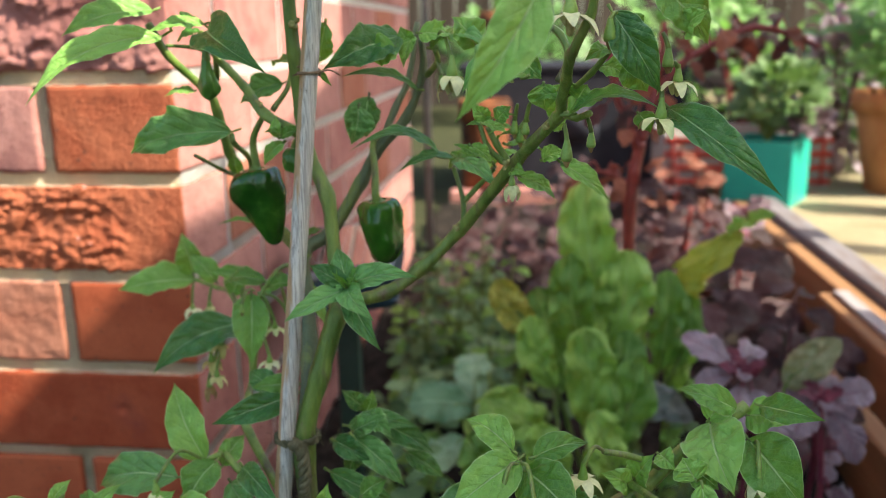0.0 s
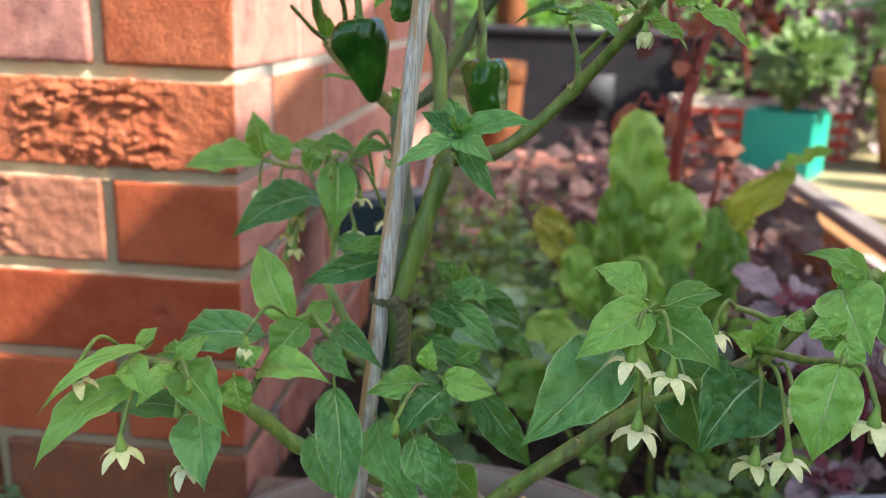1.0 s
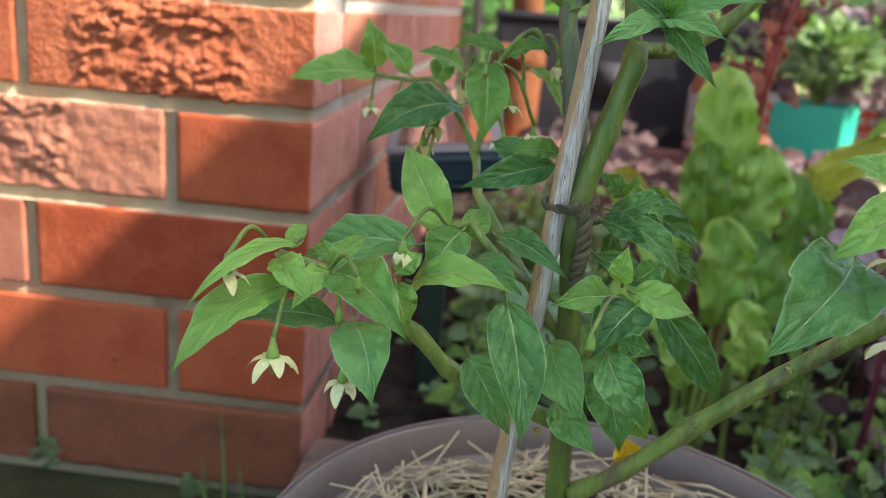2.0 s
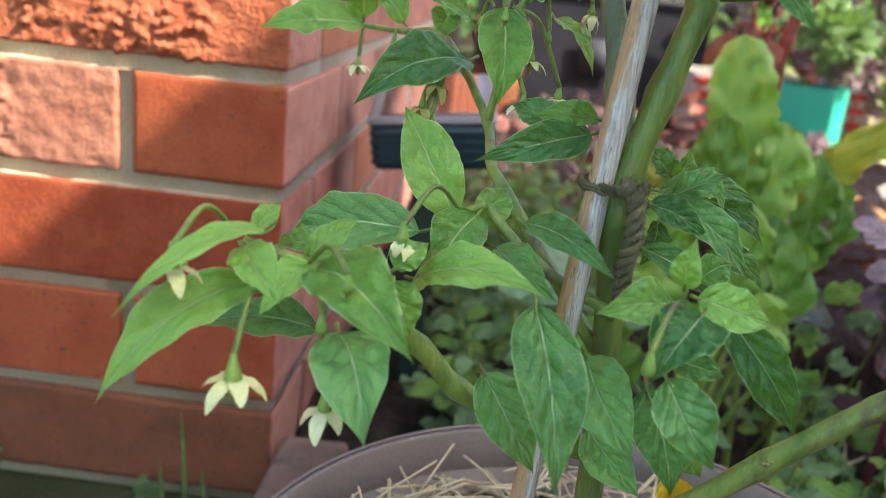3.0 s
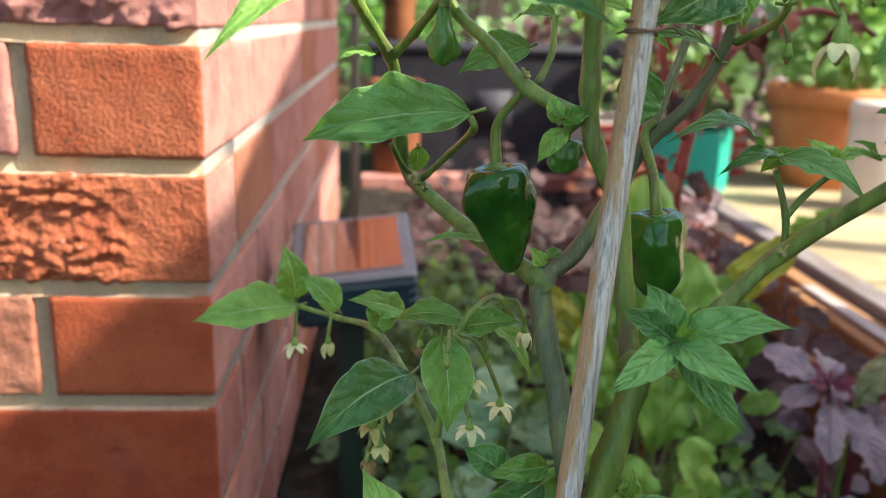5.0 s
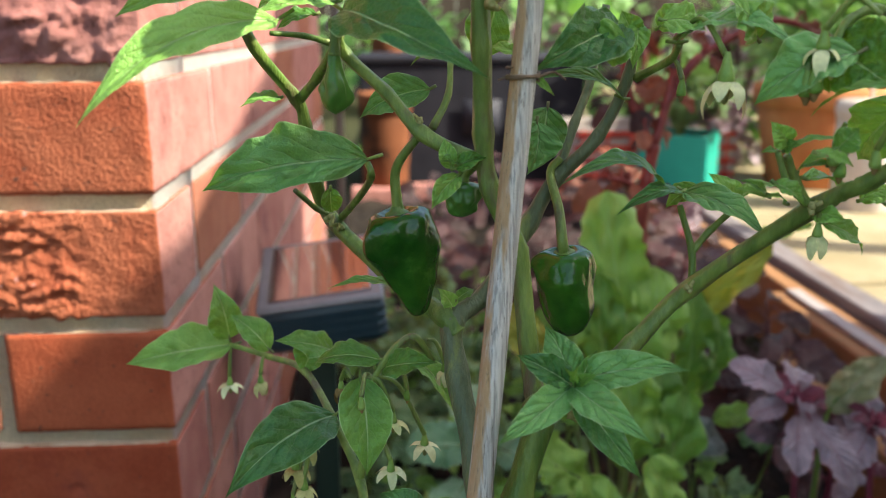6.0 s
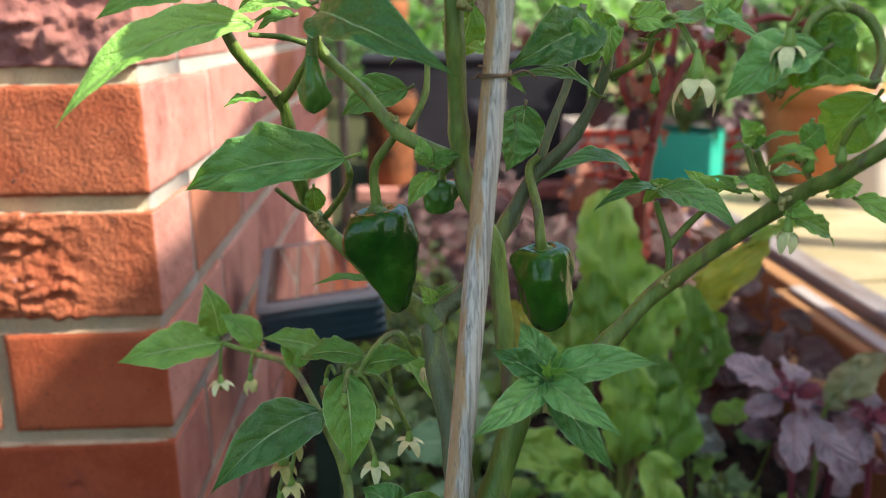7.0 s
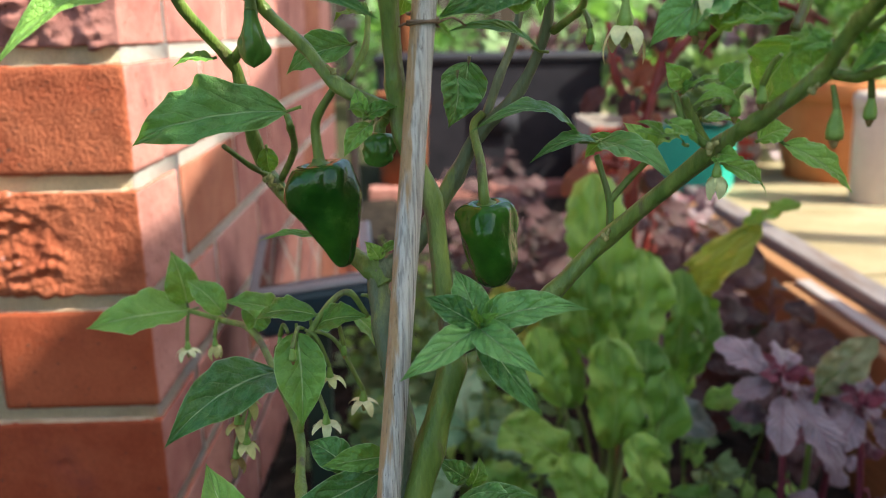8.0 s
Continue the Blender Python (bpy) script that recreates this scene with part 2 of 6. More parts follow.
mortar = surface("mortar", (0.68, 0.61, 0.45), (0.80, 0.73, 0.57), 25, 600, 0.95, 0.9, 0.0015, stain=(0.44, 0.41, 0.29), stain_at=(0.55, 0.75))
mortar_smear = surface("smeared_mortar", (0.42, 0.27, 0.18), (0.60, 0.46, 0.34), 60, 600, 0.95, 0.9, 0.0015)
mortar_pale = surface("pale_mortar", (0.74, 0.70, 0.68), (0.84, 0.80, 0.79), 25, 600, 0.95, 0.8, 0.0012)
pot_plastic = surface("taupe_plastic", (0.170, 0.130, 0.118), (0.215, 0.168, 0.154), 15, 500, 0.5, 0.15, 0.0004)
soil_dark = surface("soil", (0.016, 0.012, 0.010), (0.070, 0.052, 0.041), 40, 300, 0.95, 1.0, 0.006)
ground_mix = surface("ground", (0.030, 0.034, 0.014), (0.060, 0.060, 0.028), 12, 250, 0.95, 1.0, 0.006, stain=(0.05, 0.035, 0.025))
lawn_green = surface("lawn", (0.10, 0.24, 0.03), (0.20, 0.38, 0.06), 6, 200, 0.9, 1.0, 0.01)
weed_green = surface("weed", (0.07, 0.115, 0.03), (0.15, 0.20, 0.065), 60, 400, 0.7, 0.3, 0.001)
straw_dry = surface("straw", (0.50, 0.42, 0.27), (0.70, 0.62, 0.45), 80, 700, 0.8, 0.4, 0.0005)
plank_wood = surface("brown_plank", (0.17, 0.080, 0.038), (0.33, 0.170, 0.085), 18, 260, 0.75, 0.6, 0.001, stretch=(1, 0.08, 1), stain=(0.12, 0.07, 0.05))
plank_lilac = surface("bleached_board", (0.13, 0.115, 0.125), (0.23, 0.205, 0.22), 30, 260, 0.8, 0.8, 0.0015, stretch=(1, 0.2, 1), stain=(0.14, 0.10, 0.09), stain_at=(0.52, 0.70))
plank_sunlit = surface("sunlit_plank_edge", (0.24, 0.21, 0.21), (0.37, 0.33, 0.34), 18, 260, 0.8, 0.6, 0.001, stretch=(1, 0.08, 1))
paving = surface("sandstone_paving", (0.255, 0.205, 0.122), (0.345, 0.285, 0.185), 8, 150, 0.9, 0.5, 0.002, stain=(0.38, 0.33, 0.25))
teal_plastic = surface("teal_plastic", (0.012, 0.31, 0.25), (0.025, 0.37, 0.30), 10, 200, 0.4, 0.1)
pipe_grey = surface("grey_pipe", (0.15, 0.14, 0.14), (0.22, 0.21, 0.21), 15, 200, 0.5, 0.1)
rust_clay = surface("rusty_clay", (0.13, 0.046, 0.022), (0.24, 0.088, 0.042), 14, 200, 0.9, 0.4, 0.001, stain=(0.05, 0.026, 0.018), stain_at=(0.48, 0.62))
terracotta = surface("terracotta", (0.36, 0.12, 0.048), (0.49, 0.20, 0.088), 14, 200, 0.85, 0.4, 0.001, stain=(0.50, 0.30, 0.20), stain_at=(0.6, 0.8))
black_plastic = surface("black_plastic", (0.012, 0.012, 0.018), (0.024, 0.023, 0.032), 15, 200, 0.6, 0.2, spec=0.2)
white_plastic = surface("white_plastic", (0.52, 0.46, 0.42), (0.62, 0.56, 0.52), 12, 200, 0.5, 0.1)
crate_white = surface("dull_white_paint", (0.36, 0.31, 0.29), (0.46, 0.40, 0.37), 14, 200, 0.7, 0.2)
red_paint = surface("red_stripe", (0.50, 0.05, 0.04), (0.60, 0.09, 0.06), 20, 200, 0.6, 0.1)
lamp_body = surface("navy_plastic", (0.014, 0.034, 0.052), (0.026, 0.055, 0.078), 25, 300, 0.35, 0.15)
label_grey = surface("worn_label", (0.030, 0.030, 0.042), (0.050, 0.050, 0.066), 25, 300, 0.6, 0.1)
lamp_frame = surface("grey_plastic", (0.12, 0.13, 0.155), (0.17, 0.18, 0.21), 25, 300, 0.4, 0.1)
post_green = surface("dark_green_post", (0.010, 0.025, 0.018), (0.02, 0.04, 0.03), 25, 300, 0.5, 0.2)
fence_wood = surface("dark_fence", (0.035, 0.025, 0.02), (0.075, 0.055, 0.045), 8, 120, 0.85, 0.6, 0.002, stretch=(1, 1, 0.06))
render_wall = surface("plain_render", (0.40, 0.22, 0.15), (0.50, 0.30, 0.22), 6, 120, 0.9, 0.4)
cell_glass, cn, cl, cp = nodes_of("solar_glass")
cp.inputs["Base Color"].default_value = (0.03, 0.012, 0.016, 1)
cp.inputs["Roughness"].default_value, cp.inputs["Metallic"].default_value, cp.inputs["Specular IOR Level"].default_value = 0.06, 0.0, 1.0
cp.inputs["Coat Weight"].default_value, cp.inputs["Coat Roughness"].default_value, cp.inputs["Coat IOR"].default_value = 1.0, 0.03, 2.2


# ---- helpers ----
origin = {}


def thing(name, at, label, category, group="", kind=""):
    ob = new(name)
    ob.location = at
    ob.empty_display_size = 0.02
    origin[ob] = Vector(at)
    return tagged(ob, label, category, group, kind)


def part(name, bm, material, parent, label=""):
    """One mesh object under a thing or a part; the bmesh is in world metres."""
    o = origin[parent]
    bmesh.ops.translate(bm, verts=bm.verts, vec=-o)
    me = bpy.data.meshes.new(name)
    bm.to_mesh(me)
    bm.free()
    for f in me.polygons:
        f.use_smooth = True
    me.materials.append(material)
    ob = new(name, me)
    ob.parent = parent
    origin[ob] = o
    return tagged(ob, label)


def solid(name, bm, material, label="", category="", group="", kind=""):
    """A thing of one mesh."""
    me = bpy.data.meshes.new(name)
    bm.to_mesh(me)
    bm.free()
    for f in me.polygons:
        f.use_smooth = True
    me.materials.append(material)
    ob = new(name, me)
    origin[ob] = Vector((0, 0, 0))
    return tagged(ob, label, category, group, kind)


def box(lo, hi, r=0.002, bm=None):
    """A box with bevelled edges."""
    bm = bm or bmesh.new()
    made = bmesh.ops.create_cube(bm, size=1.0)["verts"]
    lo, hi = Vector(lo), Vector(hi)
    for v in made:
        v.co = Vector(((lo[i] + hi[i]) / 2 + v.co[i] * (hi[i] - lo[i]) for i in range(3)))
    if r:
        edges = list({e for v in made for e in v.link_edges})
        bmesh.ops.bevel(bm, geom=edges, offset=r, segments=2, affect="EDGES", profile=0.5)
        for f in sorted(bm.faces, key=lambda f: f.calc_area())[-6:]:
            for e in f.edges:
                e.smooth = False
    return bm


def flat_shade(ob):
    for f in ob.data.polygons:
        f.use_smooth = False
    return ob


def smooth_path(points, steps=6):
    pts = [Vector(p) for p in points]
    if len(pts) < 3:
        return [pts[0].lerp(pts[-1], i / steps) for i in range(steps + 1)]
    full = [pts[0] * 2 - pts[1]] + pts + [pts[-1] * 2 - pts[-2]]
    out = []
    for a, b, c, d in zip(full, full[1:], full[2:], full[3:]):
        for i in range(steps):
            t = i / steps
            out.append(0.5 * (2 * b + (c - a) * t + (2 * a - 5 * b + 4 * c - d) * t * t + (3 * b - a - 3 * c + d) * t ** 3))
    return out + [pts[-1]]


def tube(path, r0, r1, sides=8, bm=None, lumps=0.0, caps=True, node=0):
    """A tapering tube along a path; lumps swells and thins it at random, and it thickens at every node-th ring."""
    bm = bm or bmesh.new()
    up = Vector((0.3, -0.8, 0.52)).normalized()
    rings = []
    for i, p in enumerate(path):
        d = (path[min(i + 1, len(path) - 1)] - path[max(i - 1, 0)]).normalized()
        x = d.cross(up)
        x = x.normalized() if x.length > 1e-4 else d.orthogonal().normalized()
        y = d.cross(x)
        r = r0 + (r1 - r0) * i / max(1, len(path) - 1)
        if node and 0 < i < len(path) - 1:
            off = min(i % node, node - i % node)
            r *= 1 + (0.10 + 0.14 * abs(math.sin(7.7 * round(i / node) + r0 * 4000))) * math.exp(-(off / 1.1) ** 2)
        ring = []
        for k in range(sides):
            a = 2 * math.pi * k / sides
            rr = r * (1 + 0.5 * lumps * math.cos(5 * a + p.z * 30) + lumps * noise.noise(Vector((p.x * 90 + k * 1.7, p.y * 90, p.z * 90))))
            ring.append(bm.verts.new(p + (x * math.cos(a) + y * math.sin(a)) * rr))
        rings.append(ring)
    for a, b in zip(rings, rings[1:]):
        for k in range(sides):
            bm.faces.new((a[k], a[(k + 1) % sides], b[(k + 1) % sides], b[k]))
    if caps:
        bm.faces.new(rings[0][::-1])
        bm.faces.new(rings[-1])
    return bm


def lathe(profile, centre, sides=40, bm=None, wobble=0.0):
    """A turned body from (radius, height) pairs."""
    bm = bm or bmesh.new()
    rings = []
    for r, z in profile:
        ring = []
        for k in range(sides):
            a = 2 * math.pi * k / sides
            rr = r * (1 + wobble * math.sin(3 * a + z * 40))
            ring.append(bm.verts.new((centre[0] + rr * math.cos(a), centre[1] + rr * math.sin(a), centre[2] + z)))
        rings.append(ring)
    for a, b in zip(rings, rings[1:]):
        for k in range(sides):
            bm.faces.new((a[k], a[(k + 1) % sides], b[(k + 1) % sides], b[k]))
    return bm


def blade(bm, base, tip, width, face, bend=0.1, fold=0.3, n=12, m=4, peak=0.55, taper=0.95, wave=0.12, seed=0.0, tooth=0.0, pucker=0.0, drip=False):
    """A leaf blade from base to tip: ovate, folded along its midrib, arched and slightly wavy."""
    base, tip, face = Vector(base), Vector(tip), Vector(face)
    axis = tip - base
    length = axis.length
    d = axis.normalized()
    nrm = (face - d * face.dot(d)).normalized()
    side = d.cross(nrm)
    uv = bm.loops.layers.uv.verify()
    best = peak / (peak + taper)
    norm = best ** peak * (1 - best) ** taper
    sway = 0.05 * length * math.sin(seed * 5.1)
    grid = []
    for i in range(n + 1):
        t = i / n
        if drip:
            w = width * 0.5 * math.sin(math.pi * min(1, t + 0.001) ** 0.70) ** (0.78 + 0.52 * t * t) + 0.00025 * (1 - t)
        else:
            w = width * 0.5 * (t ** peak * (1 - t) ** taper / norm) + 0.0003
        c = base + axis * t + nrm * (bend * length * 4 * t * (1 - t) - 0.04 * length * t ** 3) + side * sway * 4 * t * (1 - t)
        row = []
        if drip:
            turn = 0.55 * math.sin(seed * 3.3) * (t - 0.35)
            nrm_t, side_t = nrm * math.cos(turn) + side * math.sin(turn), side * math.cos(turn) - nrm * math.sin(turn)
        else:
            nrm_t, side_t = nrm, side
        for j in range(-m, m + 1):
            v = j / m
            rip = wave * w * abs(v) * (math.sin(13 * t + 3 * v + seed * 7) + 0.6 * math.sin(29 * t - 2 * v + seed * 3))
            quilt = -(0.008 + 0.14 * min(max(pucker - 0.19, 0), 0.6)) * w * math.cos(2 * math.pi * (6 * (t - 0.34 * abs(v) ** 0.8) + 0.15)) * (1.05 - abs(v)) * min(1, abs(v) * 5)
            if pucker:
                q = Vector((t * 9, abs(v) * 4 - t * 2, seed * 3 + (v > 0)))
                quilt += 0.8 * pucker * w * (noise.noise(q * 0.8) + 0.5 * noise.noise(q * 1.9)) * (0.3 + 0.7 * min(1, abs(v) * 4))
            ww = w * (1 + tooth * math.sin(60 * t + seed) * (abs(v) > 0.99))
            if drip:
                ww *= 1 + 0.10 * math.sin(seed * 9 + 3 * t + (2.0 if v > 0 else 0)) + 0.035 * abs(v) * noise.noise(Vector((t * 14, v * 2, seed * 11)))
            row.append((bm.verts.new(c + side_t * ww * v + nrm_t * (fold * w * (abs(v) - 0.45 * v * v) + rip + quilt)), t, v * 0.5 + 0.5))
        grid.append(row)
    for a, b in zip(grid, grid[1:]):
        for j in range(2 * m):
            quad = (a[j], a[j + 1], b[j + 1], b[j])
            f = bm.faces.new([q[0] for q in quad])
            for loop, q in zip(f.loops, quad):
                loop[uv].uv = (q[1], q[2])
    return bm


# ---- ground, bed and path ----
bm = bmesh.new()
bmesh.ops.create_grid(bm, x_segments=60, y_segments=60, size=150)
solid("ground", bm, ground_mix, "mossy garden ground reaching away", "ground", kind="structure")


def soil_bed():
    """Loose crumbly soil of the bed, gently mounded."""
    bm = bmesh.new()
    nx, ny = 70, 150
    rows = []
    for j in range(ny + 1):
        row = []
        for i in range(nx + 1):
            x, y = 0.005 + 0.60 * i / nx, -0.35 + 2.1 * j / ny
            p = Vector((x * 9, y * 9, 0.3))
            z = 0.022 + 0.018 * noise.noise(p) + 0.010 * noise.noise(p * 3.7) + 0.006 * noise.noise(p * 9.1)
            z *= min(1, (y + 0.36) / 0.12)
            row.append(bm.verts.new((x, y, max(0.003, z))))
        rows.append(row)
    for a, b in zip(rows, rows[1:]):
        for i in range(nx):
            bm.faces.new((a[i], a[i + 1], b[i + 1], b[i]))
    return solid("soil", bm, soil_dark, "dark crumbly soil of the planting bed", "soil", kind="structure")


soil_bed()

path_base = solid("path", box((0.742, -3, 0.004), (3.2, 6.0, 0.090), 0), paving, "sunlit sandstone garden path beside the bed", "path", kind="structure")
slab_mesh = None
for j in range(16):
    for i in range(3):
        if slab_mesh is None:
            slab_mesh = bpy.data.meshes.new("paving_slab")
            b = box((0, 0, 0), (0.44, 0.44, 0.012), 0.004)
            b.to_mesh(slab_mesh)
            b.free()
            slab_mesh.materials.append(paving)
        s = new("paving_slab", slab_mesh)
        s.parent = path_base
        s.location = (0.746 + 0.45 * i, -2.0 + 0.45 * j, 0.088 + 0.003 * random.random())

# timber edging of the bed
edging = thing("timber_edging", (0.66, 0.4, 0), "weathered brown timber planks edging the planting bed", "edging")
part("plank", box((0.7435, -0.9, 0.1035), (0.788, 1.55, 0.124), 0.004), plank_lilac, edging, "pale bleached board lying along the path")
part("plank", box((0.706, -0.9, 0), (0.738, 1.55, 0.110), 0.004), plank_wood, edging)
part("plank", box((0.664, -0.9, 0), (0.700, 0.62, 0.116), 0.004), plank_wood, edging)
# strip whose pale tone carries the sunlight along the plank top
part("plank", box((0.683, -0.9, 0.1165), (0.703, 0.61, 0.123), 0.002), plank_sunlit, edging, "pale strip on top of the plank, its sunlight in the colour")
part("plank", box((0.588, -0.9, 0), (0.612, 0.47, 0.096), 0.004), plank_wood, edging)


# ---- brick wall ----
def rounded_brick(sx, sy, sz, step, r, rough, seed, rustic=None, pit=None):
    """A brick with worn arrises; its faces are dragged, smooth or torn. Its corner (x max, y min, z min) is at the origin."""
    bm = bmesh.new()
    nx, ny, nz = (max(2, round(s / step)) for s in (sx, sy, sz))
    size = (sx, sy, sz)
    count = (nx, ny, nz)
    lo = (-sx, 0.0, 0.0)
    seen = {}

    def vert(i, j, k):
        if (i, j, k) not in seen:
            p = Vector((lo[0] + sx * i / nx, lo[1] + sy * j / ny, lo[2] + sz * k / nz))
            c = Vector([min(max(p[q], lo[q] + r), lo[q] + size[q] - r) for q in range(3)])
            d = p - c
            if d.length > 1e-9:
                nrm = d.normalized()
                p = c + nrm * r
            else:
                nrm = Vector((0, 0, 0))
            q = Vector((p.x * 1.0 + seed, p.y + seed * 0.7, p.z))
            push = rough * (noise.noise(q * 420) * 0.6 + noise.noise(q * 130) * 0.7 + 0.3 * noise.noise(q * 40))
            if rustic and j == 0:
                x0, x1, depth = rustic
                u = (p.x + sx) / sx
                w = min(1, max(0, (u - x0) / 0.06)) * min(1, max(0, (x1 - u) / 0.06))
                warp = 0.9 * noise.noise(Vector((q.x * 45, 1, q.z * 45)))
                lump = abs(noise.noise(Vector((q.x * 85 + warp, seed, q.z * 150 + warp)))) + 0.55 * abs(noise.noise(Vector((q.x * 210, seed, q.z * 300 + warp))))
                torn = noise.noise(Vector((q.x * 24, seed * 2, q.z * 40))) + 0.4 * noise.noise(Vector((q.x * 70, seed * 3, q.z * 90)))
                torn = min(1, max(0, 0.55 + 2.2 * torn))
                push += w * depth * (torn * (0.20 + 2.1 * lump) - 0.35 + 0.5 * (1 - torn) * noise.noise(Vector((q.x * 160, seed, q.z * 160))))
            if pit and j == 0:
                push -= 0.0035 * math.exp(-(((p.x - pit[0]) ** 2 + (p.z - pit[1]) ** 2) / 0.0030 ** 2))
            edge = min(p.x - lo[0], -p.x, p.z, sz - p.z)
            push -= 0.0010 * max(0.0, noise.noise(q * 75)) * (1 if edge < 0.006 else 0)
            seen[i, j, k] = bm.verts.new(p + nrm * push)
        return seen[i, j, k]

    def sheet(axis, level, flip):
        a, b = [q for q in range(3) if q != axis]
        for u in range(count[a]):
            for v in range(count[b]):
                quad = []
                for du, dv in ((0, 0), (1, 0), (1, 1), (0, 1)):
                    idx = [0, 0, 0]
                    idx[axis], idx[a], idx[b] = level, u + du, v + dv
                    quad.append(vert(*idx))
                bm.faces.new(quad[::-1] if flip else quad)

    sheet(1, 0, False)
    sheet(0, nx, False)
    sheet(2, 0, True)
    sheet(2, nz, False)
    sheet(0, 0, True)
    sheet(1, ny, True)
    bmesh.ops.recalc_face_normals(bm, faces=bm.faces)
    me = bpy.data.meshes.new("brick")
    bm.to_mesh(me)
    bm.free()
    for f in me.polygons:
        f.use_smooth = True
    return me


HALF, SIDE_HALF, ROW, HIGH, JOINT = 0.108, 0.0915, 0.075, 0.065, 0.010
WALL_TOP = 31
bm = box((-2.6, 0.0055, 0), (-0.004, 0.10, 0.01 + ROW * WALL_TOP), 0)
wall_front = solid("wall_front", bm, mortar, "red brick house wall with recessed grey mortar joints", "wall", kind="structure")
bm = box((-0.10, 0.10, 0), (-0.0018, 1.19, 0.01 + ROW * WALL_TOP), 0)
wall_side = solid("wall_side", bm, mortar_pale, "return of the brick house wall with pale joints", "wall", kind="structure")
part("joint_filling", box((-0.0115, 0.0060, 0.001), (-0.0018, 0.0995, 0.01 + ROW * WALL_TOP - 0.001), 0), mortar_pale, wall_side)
tones = [brick_orange, brick_red, brick_pink, brick_plum, brick_brown]
shared = {}


def brick(wall, at, mesh, material, name="brick"):
    ob = new(name, mesh)
    if not mesh.materials:
        mesh.materials.append(material)
    ob.parent = wall
    ob.location = at
    return ob


def plain_brick(sx, sy, kind, tone):
    key = (round(sx, 4), round(sy, 4), kind, tone)
    if key not in shared:
        me = bpy.data.meshes.new("brick")
        b = box((-sx, 0, 0), (0, sy, HIGH), 0.0018)
        b.to_mesh(me)
        b.free()
        shared[key] = me
        shared[key].materials.append(tones[tone])
    return shared[key]


# the corner bricks and those beside them, each worn in its own way: row, columns, tone, relief
NEAR_TONE = {0: 4, 1: 1, 2: 1, 3: 1, 4: 0, 5: 0, 6: 3, 7: 1}
for k in range(8):
    z = 0.01 + ROW * k
    even = k % 2 == 0
    sx, sy = (2 * HALF - JOINT, SIDE_HALF - 0.005) if even else (HALF - JOINT, 2 * SIDE_HALF - JOINT)
    tone = tones[NEAR_TONE[k]]
    smooth_face = k in (0, 1, 2, 3)
    if k == 4:
        me = rounded_brick(sx, sy, HIGH, 0.0014, 0.0015, 0.0009, 4.4, (0.14, 0.80, 0.0030))
    elif k == 6:
        me = rounded_brick(sx, sy, HIGH, 0.0020, 0.0015, 0.0009, 9.4, (0.02, 0.98, 0.0040))
    else:
        me = rounded_brick(sx, sy, HIGH, 0.0026 if k == 2 else 0.0036, 0.0014, 0.0004 if smooth_face else 0.0012, 2.3 * k + 1, None, (-0.065, 0.035) if k == 2 else None)
    brick(wall_front, (0, 0, z), me, tone)
    # same bricks, but sunward faces go plum: their different light put into colour
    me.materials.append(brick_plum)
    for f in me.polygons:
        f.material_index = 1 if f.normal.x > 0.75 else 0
    x = -(sx + JOINT)
    for c in range(2):
        full = 2 * HALF - JOINT
        if k == 3 and c == 0:
            me, tone2 = rounded_brick(full, 0.09, HIGH, 0.0018, 0.0015, 0.0011, 6.6, (0.0, 0.70, 0.0026)), brick_pink
        elif k in (5, 6) and c == 0:
            me, tone2 = rounded_brick(full, 0.09, HIGH, 0.004, 0.0015, 0.0011, 5.1 + k), brick_plum
        else:
            me, tone2 = plain_brick(full, 0.09, "near", (k + c) % 4 if k else 4), tones[(k + c) % 4]
        brick(wall_front, (x, 0, z), me, tone2)
        x -= full + JOINT
    y = sy + JOINT
    j = 0
    while y < 1.18:
        long = min(2 * SIDE_HALF - JOINT, 1.19 - y)
        if long > 0.03:
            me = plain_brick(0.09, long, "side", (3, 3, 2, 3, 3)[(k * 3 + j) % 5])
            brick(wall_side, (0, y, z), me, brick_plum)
        y += long + JOINT
        j += 1


def mortar_lip():
    """Uneven smears of pale mortar left along the upper edges of the bricks near the corner."""
    bm = bmesh.new()
    for k in range(2, 7):
        z = 0.01 + ROW * k + HIGH - 0.0006
        last = None
        for i in range(190):
            x = -0.006 - 0.003 * i
            n = 0.5 + 0.5 * noise.noise(Vector((x * 55, k * 7.3, 0.5))) + 0.35 * noise.noise(Vector((x * 210, k * 3.1, 1.5)))
            high = 0.0004 + 0.0022 * max(0.0, n - 0.22)
            out = 0.0016 - 0.0022 * max(0.0, n - 0.30)
            row = [bm.verts.new(p) for p in ((x, 0.0062, z), (x, out + 0.0006, z), (x, out, z + high * 0.5), (x, out + 0.0012, z + high), (x, 0.0062, z + high * 1.15))]
            if last:
                for a in range(4):
                    bm.faces.new((last[a], last[a + 1], row[a + 1], row[a]))
            last = row
    return part("mortar_lip", bm, mortar_smear, wall_front, "pinkish smeared mortar along the brick edges")


mortar_lip()


